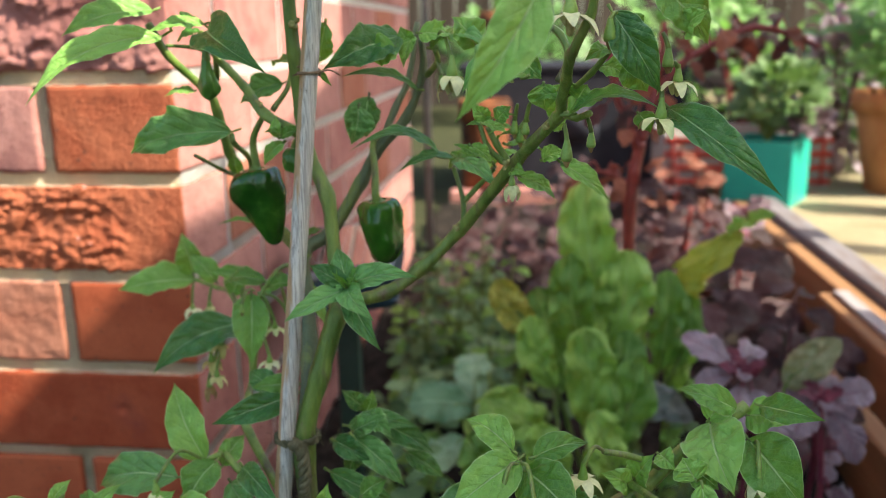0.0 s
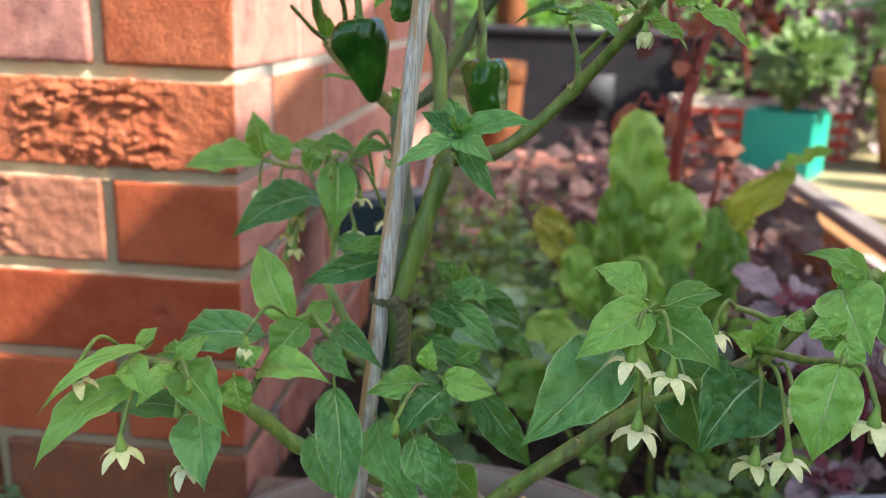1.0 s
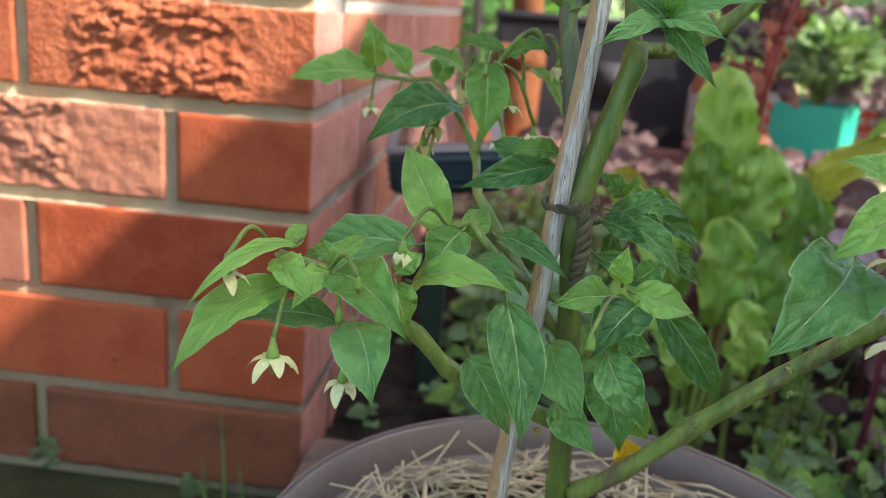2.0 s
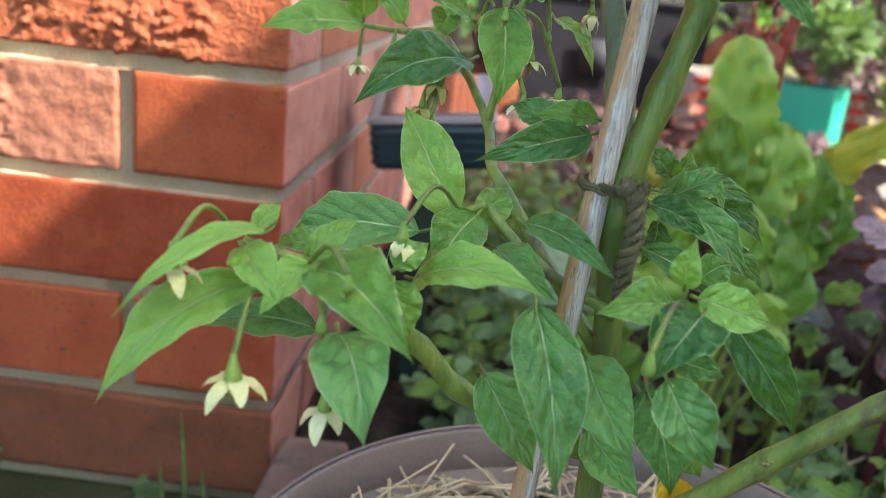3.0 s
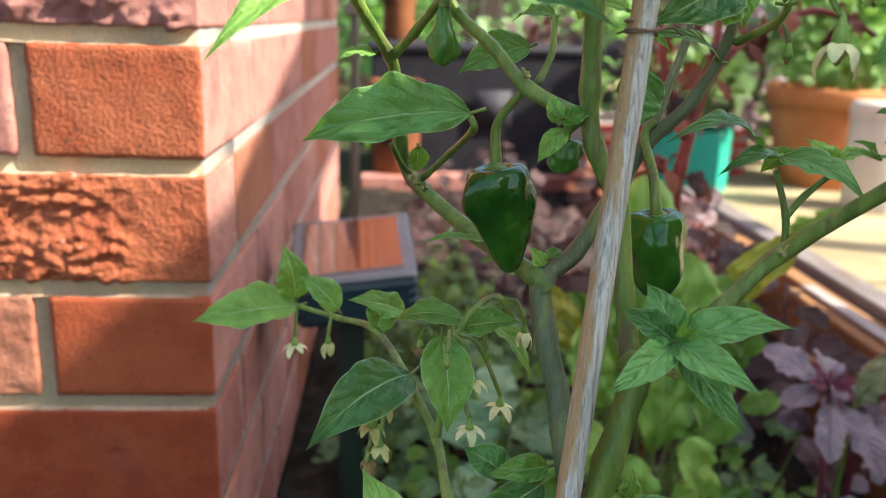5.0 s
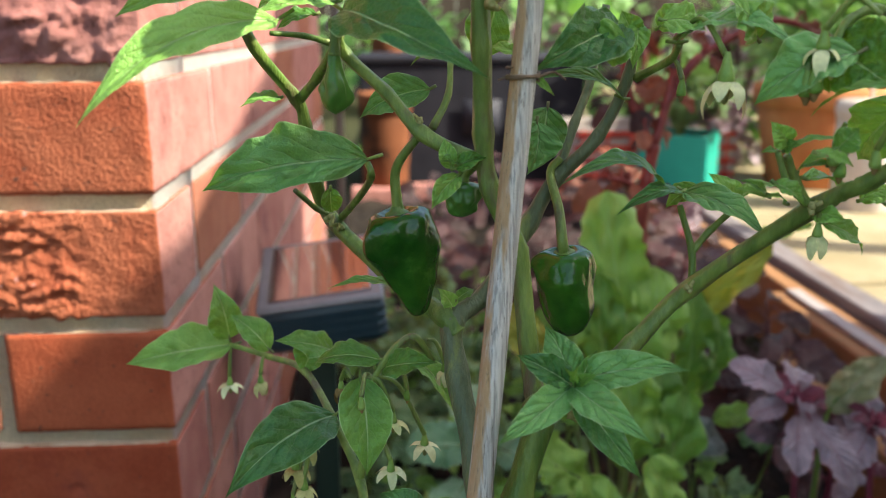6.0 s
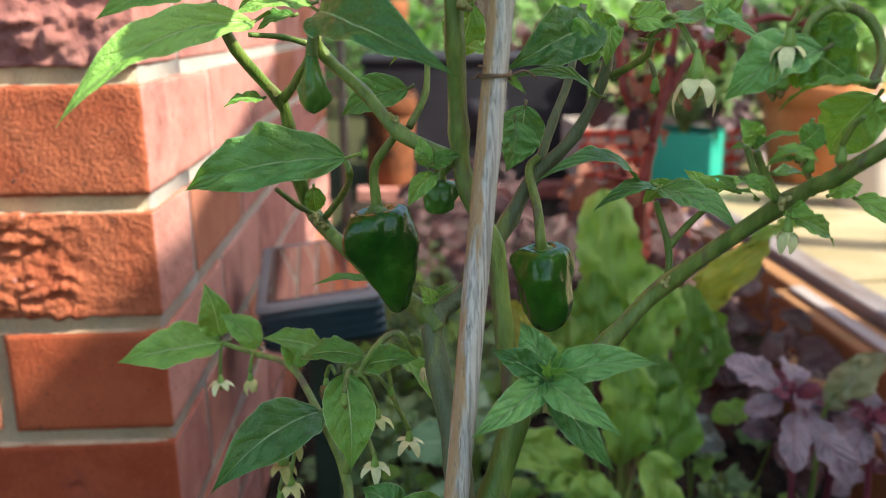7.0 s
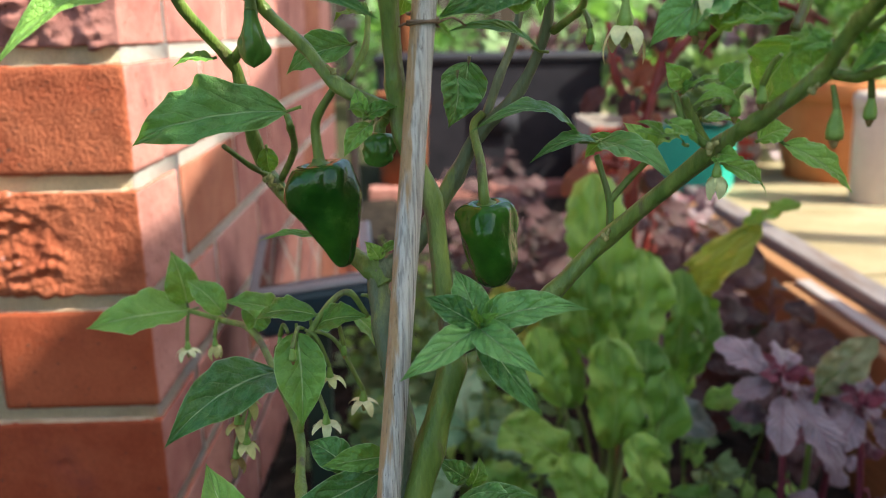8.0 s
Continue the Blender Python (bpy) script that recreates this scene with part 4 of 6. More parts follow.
upper_left_leaves()
def upper_right_leaves():
    leaf((0.205, -0.250, 0.481), (0.177, -0.270, 0.4695), 0.0165, (0.28, -0.67, 0.69), 0.10, 0.30, leaf_old, 0.50)
    leaf((0.209, -0.250, 0.477), (0.205, -0.250, 0.485), 0.007, (-0.10, -0.99, -0.05), 0.10, 0.30)
    leaf((0.216, -0.250, 0.480), (0.224, -0.255, 0.487), 0.007, (-0.62, -0.77, 0.16), 0.10, 0.30)
    leaf((0.210, -0.250, 0.481), (0.207, -0.258, 0.469), 0.007, (-0.20, -0.79, 0.58), 0.10, 0.30)
    leaf((0.219, -0.258, 0.476), (0.245, -0.280, 0.475), 0.010, (-0.27, -0.36, 0.89), 0.16, 0.30, leaf_old)
    leaf((0.254, -0.290, 0.474), (0.232, -0.282, 0.461), 0.014, (-0.54, -0.68, 0.50), 0.10, 0.30, leaf_old)
    leaf((0.253, -0.280, 0.475), (0.261, -0.295, 0.466), 0.020, (-0.70, -0.60, 0.39), 0.05, 0.30, None, 0.50)
    leaf((0.256, -0.310, 0.467), (0.243, -0.290, 0.459), 0.006, (-0.36, 0.14, 0.92), 0.10, 0.30)
    leaf((0.272, -0.285, 0.462), (0.268, -0.270, 0.444), 0.017, (-0.85, -0.48, -0.21), 0.10, 0.30)
    leaf((0.221, -0.250, 0.432), (0.186, -0.265, 0.438), 0.008, (0.30, -0.35, 0.89), 0.18, 0.30, leaf_old)
    leaf((0.226, -0.250, 0.432), (0.204, -0.260, 0.428), 0.006, (0.05, -0.46, 0.89), 0.15, 0.30, leaf_old)
    leaf((0.227, -0.250, 0.432), (0.246, -0.270, 0.422), 0.009, (-0.22, -0.59, 0.77), 0.12, 0.30, leaf_old)
    leaf((0.232, -0.250, 0.433), (0.223, -0.245, 0.426), 0.007, (-0.67, -0.59, 0.44), 0.10, 0.30)
    leaf((0.243, -0.252, 0.429), (0.234, -0.250, 0.438), 0.007, (0.12, -0.94, 0.33), 0.10, 0.30)
    leaf((0.243, -0.252, 0.430), (0.256, -0.250, 0.434), 0.006, (-0.23, -0.35, 0.91), 0.10, 0.30)
    leaf((0.210, -0.237, 0.459), (0.180, -0.250, 0.466), 0.005, (0.41, -0.54, 0.74), 0.10, 0.30, leaf_old)
    leaf((0.188, -0.232, 0.456), (0.186, -0.232, 0.438), 0.0145, (-0.19, -0.98, 0.01), 0.10, 0.30, leaf_old)
    leaf((0.184, -0.236, 0.452), (0.181, -0.240, 0.436), 0.0120, (0.25, -0.95, 0.05), 0.10, 0.30, leaf_old, 0.40)
    leaf((0.177, -0.270, 0.468), (0.182, -0.275, 0.463), 0.002, (-0.15, -0.77, 0.62), 0.10, 0.30)
    leaf((0.174, -0.260, 0.473), (0.166, -0.250, 0.474), 0.004, (-0.39, -0.39, 0.84), 0.10, 0.30)
    leaf((0.171, -0.235, 0.487), (0.166, -0.230, 0.470), 0.013, (-0.26, -0.94, -0.20), 0.10, 0.30)
    leaf((0.242, -0.283, 0.451), (0.236, -0.285, 0.457), 0.006, (0.14, -0.97, -0.18), 0.10, 0.30)
    leaf((0.243, -0.283, 0.450), (0.253, -0.290, 0.453), 0.003, (-0.40, -0.19, 0.90), 0.10, 0.30)
    leaf((0.245, -0.282, 0.443), (0.254, -0.290, 0.446), 0.003, (-0.42, -0.13, 0.90), 0.10, 0.30)
    leaf((0.251, -0.283, 0.432), (0.256, -0.290, 0.432), 0.005, (-0.66, -0.47, 0.59), 0.10, 0.30)
    leaf((0.249, -0.280, 0.441), (0.265, -0.270, 0.435), 0.006, (0.37, -0.04, 0.93), 0.10, 0.30)
    leaf((0.253, -0.284, 0.430), (0.268, -0.280, 0.420), 0.007, (0.53, -0.65, 0.54), 0.10, 0.30)


upper_right_leaves()
def star_sprig():
    leaf((0.187, -0.286, 0.386), (0.165, -0.301, 0.377), 0.0094, (0.11, -0.62, 0.78), 0.08, 0.30, leaf_old)
    leaf((0.187, -0.286, 0.386), (0.202, -0.312, 0.382), 0.0086, (-0.47, -0.39, 0.79), 0.08, 0.30, leaf_old)
    leaf((0.187, -0.286, 0.386), (0.203, -0.304, 0.367), 0.0094, (-0.15, -0.78, 0.61), 0.08, 0.30, leaf_old)
    leaf((0.187, -0.286, 0.386), (0.216, -0.296, 0.394), 0.0094, (-0.40, -0.71, 0.58), 0.08, 0.30, leaf_old)
    leaf((0.187, -0.286, 0.386), (0.172, -0.285, 0.395), 0.0086, (0.21, -0.87, 0.45), 0.08, 0.30, leaf_old)
    leaf((0.187, -0.286, 0.386), (0.181, -0.276, 0.400), 0.0094, (-0.12, -0.83, 0.54), 0.08, 0.30, leaf_old)
    leaf((0.189, -0.288, 0.387), (0.194, -0.285, 0.396), 0.004, (-0.27, -0.86, 0.43), 0.10, 0.30)
    leaf((0.189, -0.288, 0.387), (0.192, -0.295, 0.393), 0.003, (-0.94, -0.34, 0.07), 0.10, 0.30)
    leaf((0.187, -0.288, 0.387), (0.183, -0.295, 0.395), 0.002, (0.59, -0.73, -0.35), 0.10, 0.30)
    leaf((0.187, -0.290, 0.389), (0.186, -0.298, 0.397), 0.002, (-0.48, -0.59, -0.65), 0.10, 0.30)


star_sprig()
def back_left_leaves():
    leaf((0.070, -0.155, 0.350), (0.027, -0.163, 0.346), 0.018, (0.06, -0.68, 0.73), 0.10, 0.30)
    leaf((0.069, -0.155, 0.353), (0.064, -0.155, 0.377), 0.014, (0.31, -0.95, 0.06), 0.10, 0.30)
    leaf((0.088, -0.170, 0.353), (0.072, -0.165, 0.367), 0.011, (0.24, -0.80, 0.55), 0.10, 0.30)
    leaf((0.115, -0.185, 0.358), (0.093, -0.190, 0.365), 0.012, (0.36, -0.52, 0.77), 0.10, 0.30)
    leaf((0.108, -0.185, 0.361), (0.103, -0.190, 0.350), 0.011, (-0.03, -0.90, 0.42), 0.10, 0.30)
    leaf((0.117, -0.215, 0.345), (0.082, -0.243, 0.330), 0.0205, (0.19, -0.63, 0.75), 0.10, 0.30, leaf_old, 0.30)
    leaf((0.127, -0.226, 0.364), (0.129, -0.240, 0.334), 0.016, (0.05, -0.90, 0.43), 0.06, 0.30)
    leaf((0.134, -0.225, 0.370), (0.109, -0.215, 0.364), 0.010, (-0.37, -0.44, 0.81), 0.16, 0.30)
    leaf((0.135, -0.225, 0.367), (0.153, -0.235, 0.373), 0.010, (-0.51, -0.49, 0.71), 0.10, 0.30)
    leaf((0.1455, -0.2024, 0.3618), (0.1607, -0.2182, 0.3449), 0.0085, (0.5, -0.75, 0.40), 0.10, 0.45)
    flower((0.069, -0.160, 0.333), (0.070, -0.157, 0.350), 0.74, 1.00)
    flower((0.1070, -0.2200, 0.3350), (0.114, -0.212, 0.344), 0.78, 0.60, faded_petal)
    flower((0.1030, -0.2220, 0.3270), (0.114, -0.212, 0.344), 0.80, 0.75, faded_petal)
    flower((0.1060, -0.2240, 0.3200), (0.114, -0.212, 0.344), 0.78, 0.65, faded_petal)
    flower((0.1020, -0.2250, 0.3150), (0.113, -0.212, 0.342), 0.70, 0.15, dry_petal)
    flower((0.0840, -0.1720, 0.3390), (0.086, -0.170, 0.351), 0.66, 0.15, faded_petal)
    flower((0.1560, -0.2240, 0.3640), (0.150, -0.225, 0.377), 0.66, 0.20)
    flower((0.1200, -0.2200, 0.3570), (0.124, -0.226, 0.364), 0.60, 0.10, dry_petal)
    bud((0.1340, -0.2240, 0.3490), (0.1320, -0.226, 0.369), 0.75)
    bud((0.1430, -0.2240, 0.3560), (0.1400, -0.225, 0.375), 0.75)
    flower((0.138, -0.228, 0.347), (0.130, -0.226, 0.365), 0.74, 1.00)
    flower((0.149, -0.222, 0.335), (0.131, -0.226, 0.365), 0.78, 1.00)
    flower((0.137, -0.236, 0.333), (0.129, -0.228, 0.345), 0.74, 1.00)
    bud((0.128, -0.243, 0.362), (0.130, -0.230, 0.367), 0.80)


back_left_leaves()
def left_low_leaves():
    leaf((0.074, -0.320, 0.294), (0.044, -0.347, 0.269), 0.014, (0.10, -0.74, 0.67), 0.12, 0.30)
    leaf((0.075, -0.319, 0.307), (0.050, -0.351, 0.293), 0.006, (0.12, -0.48, 0.87), 0.16, 0.30)
    leaf((0.072, -0.317, 0.305), (0.077, -0.310, 0.312), 0.006, (0.22, -0.76, 0.61), 0.10, 0.30)
    leaf((0.070, -0.320, 0.302), (0.084, -0.335, 0.294), 0.011, (-0.06, -0.52, 0.85), 0.10, 0.30)
    leaf((0.087, -0.320, 0.300), (0.079, -0.337, 0.291), 0.008, (0.29, -0.55, 0.78), 0.10, 0.30)
    leaf((0.088, -0.318, 0.298), (0.117, -0.348, 0.290), 0.018, (-0.28, -0.49, 0.82), 0.10, 0.30)
    leaf((0.085, -0.315, 0.299), (0.097, -0.308, 0.310), 0.007, (-0.05, -0.82, 0.57), 0.10, 0.30)
    leaf((0.111, -0.288, 0.302), (0.067, -0.275, 0.289), 0.019, (-0.39, -0.65, 0.66), 0.10, 0.30, leaf_old)
    leaf((0.112, -0.297, 0.291), (0.146, -0.320, 0.299), 0.013, (-0.49, -0.47, 0.73), 0.10, 0.30)
    leaf((0.120, -0.279, 0.306), (0.101, -0.262, 0.334), 0.017, (-0.03, -0.86, 0.50), 0.10, 0.30)
    leaf((0.127, -0.284, 0.308), (0.117, -0.297, 0.292), 0.014, (0.06, -0.79, 0.61), 0.10, 0.30)
    leaf((0.140, -0.288, 0.308), (0.164, -0.313, 0.303), 0.010, (-0.38, -0.52, 0.77), 0.10, 0.30, leaf_old)
    leaf((0.145, -0.309, 0.292), (0.154, -0.336, 0.253), 0.016, (-0.08, -0.83, 0.55), 0.05, 0.30, leaf_old, 0.35)
    leaf((0.161, -0.304, 0.277), (0.174, -0.325, 0.259), 0.017, (-0.23, -0.71, 0.67), 0.10, 0.30, leaf_old)
    leaf((0.134, -0.303, 0.268), (0.151, -0.312, 0.244), 0.014, (0.12, -0.90, 0.42), 0.10, 0.30, leaf_old)
    leaf((0.096, -0.322, 0.283), (0.108, -0.349, 0.268), 0.019, (-0.03, -0.50, 0.87), 0.10, 0.30, leaf_old)
    leaf((0.088, -0.310, 0.278), (0.055, -0.315, 0.277), 0.012, (0.06, -0.55, 0.84), 0.10, 0.30, leaf_old)
    leaf((0.108, -0.315, 0.296), (0.114, -0.320, 0.283), 0.012, (0.18, -0.89, 0.43), 0.10, 0.30)
    leaf((0.087, -0.312, 0.302), (0.073, -0.300, 0.296), 0.009, (-0.52, -0.20, 0.83), 0.10, 0.30)
    leaf((0.128, -0.280, 0.304), (0.135, -0.270, 0.314), 0.010, (0.07, -0.73, 0.68), 0.10, 0.30)
    leaf((0.133, -0.285, 0.299), (0.151, -0.300, 0.291), 0.011, (-0.16, -0.61, 0.78), 0.10, 0.30, leaf_old)
    leaf((0.159, -0.265, 0.336), (0.139, -0.270, 0.336), 0.008, (0.18, -0.74, 0.65), 0.10, 0.30)
    leaf((0.157, -0.268, 0.332), (0.124, -0.280, 0.323), 0.012, (0.14, -0.81, 0.58), 0.10, 0.30, leaf_old)
    leaf((0.147, -0.262, 0.330), (0.133, -0.255, 0.337), 0.010, (-0.06, -0.76, 0.64), 0.10, 0.30, leaf_old)
    leaf((0.107, -0.305, 0.296), (0.115, -0.300, 0.303), 0.009, (-0.06, -0.78, 0.62), 0.10, 0.30)
    leaf((0.187, -0.290, 0.250), (0.201, -0.295, 0.240), 0.014, (0.14, -0.79, 0.59), 0.10, 0.30)
    flower((0.075, -0.341, 0.275), (0.077, -0.325, 0.293), 1.06, 1.00)
    flower((0.096, -0.335, 0.267), (0.093, -0.325, 0.283), 0.92, 0.70)
    flower((0.059, -0.338, 0.300), (0.068, -0.320, 0.306), 0.92, 1.00)
    flower((0.108, -0.302, 0.302), (0.122, -0.285, 0.309), 0.87, 0.20)
    bud((0.100, -0.338, 0.302), (0.087, -0.320, 0.300), 0.80)
    bud((0.094, -0.335, 0.290), (0.089, -0.318, 0.292), 0.90)


left_low_leaves()
def front_sprig():
    leaf((0.180, -0.310, 0.297), (0.159, -0.320, 0.296), 0.011, (0.29, -0.68, 0.67), 0.10, 0.30)
    leaf((0.186, -0.308, 0.299), (0.207, -0.307, 0.294), 0.012, (0.16, -0.84, 0.51), 0.10, 0.30)
    leaf((0.182, -0.309, 0.302), (0.182, -0.312, 0.316), 0.007, (-0.29, -0.94, -0.20), 0.10, 0.30)
    leaf((0.187, -0.312, 0.296), (0.173, -0.330, 0.284), 0.017, (0.00, -0.56, 0.83), 0.10, 0.30, leaf_old, 0.40)
    leaf((0.178, -0.325, 0.283), (0.191, -0.335, 0.265), 0.013, (-0.06, -0.89, 0.45), 0.10, 0.30, leaf_old, 0.40)
    leaf((0.197, -0.298, 0.292), (0.222, -0.302, 0.260), 0.0135, (0.09, -0.98, 0.19), 0.10, 0.30, leaf_old, 0.40)
    leaf((0.180, -0.298, 0.267), (0.189, -0.310, 0.241), 0.016, (-0.09, -0.92, 0.39), 0.10, 0.30, leaf_old, 0.40)
    leaf((0.166, -0.295, 0.251), (0.181, -0.310, 0.240), 0.013, (-0.17, -0.69, 0.70), 0.10, 0.30, leaf_old, 0.40)
    leaf((0.183, -0.310, 0.282), (0.195, -0.315, 0.281), 0.008, (-0.26, -0.75, 0.61), 0.10, 0.30, leaf_old, 0.40)
    leaf((0.190, -0.290, 0.298), (0.200, -0.285, 0.303), 0.009, (0.02, -0.72, 0.69), 0.10, 0.30)
    branch([(0.173, -0.271, 0.3125), (0.183, -0.269, 0.3155), (0.191, -0.268, 0.317)], 0.0011, 0.0008, stem_grey)
    leaf((0.187, -0.262, 0.320), (0.200, -0.268, 0.313), 0.0095, (0.30, -0.75, 0.58), 0.25, 0.35, leaf_old, 0.40)
    leaf((0.192, -0.256, 0.315), (0.217, -0.257, 0.301), 0.0105, (0.12, -0.70, 0.70), 0.18, 0.30, leaf_old, 0.40)
    leaf((0.182, -0.262, 0.307), (0.178, -0.266, 0.293), 0.0080, (0.20, -0.95, 0.20), 0.10, 0.30, leaf_old, 0.40)
    leaf((0.185, -0.252, 0.320), (0.175, -0.254, 0.329), 0.0075, (-0.10, -0.85, 0.50), 0.10, 0.30, leaf_old, 0.40)
    leaf((0.186, -0.257, 0.320), (0.189, -0.255, 0.330), 0.0065, (0.35, -0.90, 0.20), 0.10, 0.30)
    leaf((0.203, -0.252, 0.299), (0.221, -0.253, 0.286), 0.0080, (0.05, -0.80, 0.60), 0.10, 0.30, leaf_old, 0.40)
    leaf((0.184, -0.272, 0.315), (0.207, -0.280, 0.297), 0.0115, (0.07, -0.85, 0.52), 0.10, 0.30, leaf_old)
    leaf((0.183, -0.270, 0.317), (0.198, -0.270, 0.325), 0.0085, (-0.38, -0.76, 0.53), 0.10, 0.30, leaf_old)
    leaf((0.176, -0.275, 0.315), (0.193, -0.280, 0.309), 0.0095, (-0.14, -0.73, 0.67), 0.10, 0.30, leaf_old)
    leaf((0.180, -0.265, 0.317), (0.211, -0.262, 0.316), 0.0085, (0.05, -0.72, 0.69), 0.10, 0.30, leaf_old)
    leaf((0.175, -0.280, 0.303), (0.206, -0.280, 0.287), 0.0095, (0.27, -0.78, 0.57), 0.10, 0.30, leaf_old)
    bud((0.172, -0.330, 0.288), (0.182, -0.312, 0.298), 1.10)
    leaf((0.199, -0.285, 0.221), (0.191, -0.290, 0.239), 0.012, (0.34, -0.93, -0.11), 0.05, 0.20, leaf_yellow)


front_sprig()
def right_low_leaves():
    leaf((0.248, -0.320, 0.321), (0.216, -0.355, 0.299), 0.026, (0.15, -0.62, 0.77), 0.10, 0.30, leaf_old, 0.30)
    leaf((0.255, -0.335, 0.341), (0.231, -0.347, 0.326), 0.015, (-0.05, -0.74, 0.67), 0.10, 0.30)
    leaf((0.253, -0.335, 0.344), (0.236, -0.325, 0.351), 0.011, (-0.11, -0.69, 0.72), 0.10, 0.30)
    leaf((0.260, -0.335, 0.342), (0.279, -0.330, 0.346), 0.009, (0.01, -0.65, 0.76), 0.10, 0.30)
    leaf((0.257, -0.335, 0.337), (0.275, -0.355, 0.329), 0.018, (-0.33, -0.59, 0.74), 0.10, 0.30)
    leaf((0.297, -0.320, 0.313), (0.273, -0.348, 0.298), 0.027, (0.11, -0.54, 0.83), 0.04, 0.30, leaf_old, 0.50)
    leaf((0.307, -0.360, 0.336), (0.299, -0.372, 0.310), 0.018, (-0.32, -0.82, 0.48), 0.10, 0.30, None, 0.40)
    leaf((0.333, -0.305, 0.348), (0.312, -0.298, 0.353), 0.010, (-0.03, -0.65, 0.76), 0.16, 0.30)
    leaf((0.323, -0.306, 0.344), (0.330, -0.300, 0.350), 0.011, (-0.16, -0.60, 0.79), 0.10, 0.30)
    leaf((0.324, -0.305, 0.343), (0.328, -0.330, 0.328), 0.022, (-0.41, -0.52, 0.75), 0.10, 0.30)
    leaf((0.337, -0.303, 0.345), (0.350, -0.310, 0.345), 0.013, (-0.34, -0.64, 0.69), 0.10, 0.30)
    leaf((0.336, -0.312, 0.340), (0.352, -0.330, 0.323), 0.021, (-0.31, -0.78, 0.54), 0.10, 0.30)
    leaf((0.341, -0.305, 0.350), (0.359, -0.320, 0.352), 0.010, (-0.50, -0.50, 0.71), 0.10, 0.30)
    leaf((0.317, -0.318, 0.330), (0.324, -0.325, 0.327), 0.011, (-0.33, -0.63, 0.70), 0.10, 0.30)
    flower((0.337, -0.325, 0.329), (0.338, -0.312, 0.338), 0.83, 0.40)
    leaf((0.297, -0.312, 0.323), (0.302, -0.320, 0.337), 0.010, (-0.78, -0.62, -0.07), 0.10, 0.30)
    leaf((0.305, -0.312, 0.333), (0.310, -0.320, 0.331), 0.008, (-0.47, -0.48, 0.74), 0.10, 0.30)
    leaf((0.268, -0.310, 0.322), (0.284, -0.315, 0.276), 0.023, (-0.03, -0.99, 0.10), 0.10, 0.30, leaf_old)
    leaf((0.295, -0.314, 0.320), (0.284, -0.320, 0.329), 0.009, (0.62, -0.73, 0.28), 0.10, 0.30)
    leaf((0.315, -0.330, 0.333), (0.311, -0.325, 0.339), 0.011, (-0.22, -0.82, 0.53), 0.10, 0.30)
    leaf((0.296, -0.310, 0.315), (0.295, -0.310, 0.289), 0.013, (-0.30, -0.95, 0.01), 0.10, 0.30)
    leaf((0.315, -0.340, 0.337), (0.319, -0.345, 0.324), 0.008, (-0.25, -0.93, 0.28), 0.10, 0.30)
    leaf((0.304, -0.330, 0.312), (0.304, -0.330, 0.300), 0.008, (-0.32, -0.95, 0.00), 0.10, 0.30)
    flower((0.249, -0.347, 0.326), (0.255, -0.336, 0.340), 1.01, 1.00)
    flower((0.261, -0.352, 0.324), (0.256, -0.336, 0.340), 1.01, 1.00)
    flower((0.253, -0.348, 0.303), (0.254, -0.335, 0.319), 1.06, 1.00)
    flower((0.293, -0.340, 0.290), (0.296, -0.318, 0.319), 1.06, 1.00)
    flower((0.302, -0.343, 0.294), (0.296, -0.318, 0.319), 1.06, 1.00)
    flower((0.305, -0.330, 0.309), (0.301, -0.320, 0.318), 0.83, 0.60)
    flower((0.314, -0.372, 0.322), (0.309, -0.360, 0.336), 1.01, 1.00)
    flower((0.277, -0.330, 0.331), (0.2845, -0.325, 0.340), 0.92, 1.00)
    bud((0.307, -0.340, 0.317), (0.307, -0.355, 0.333), 1.00)


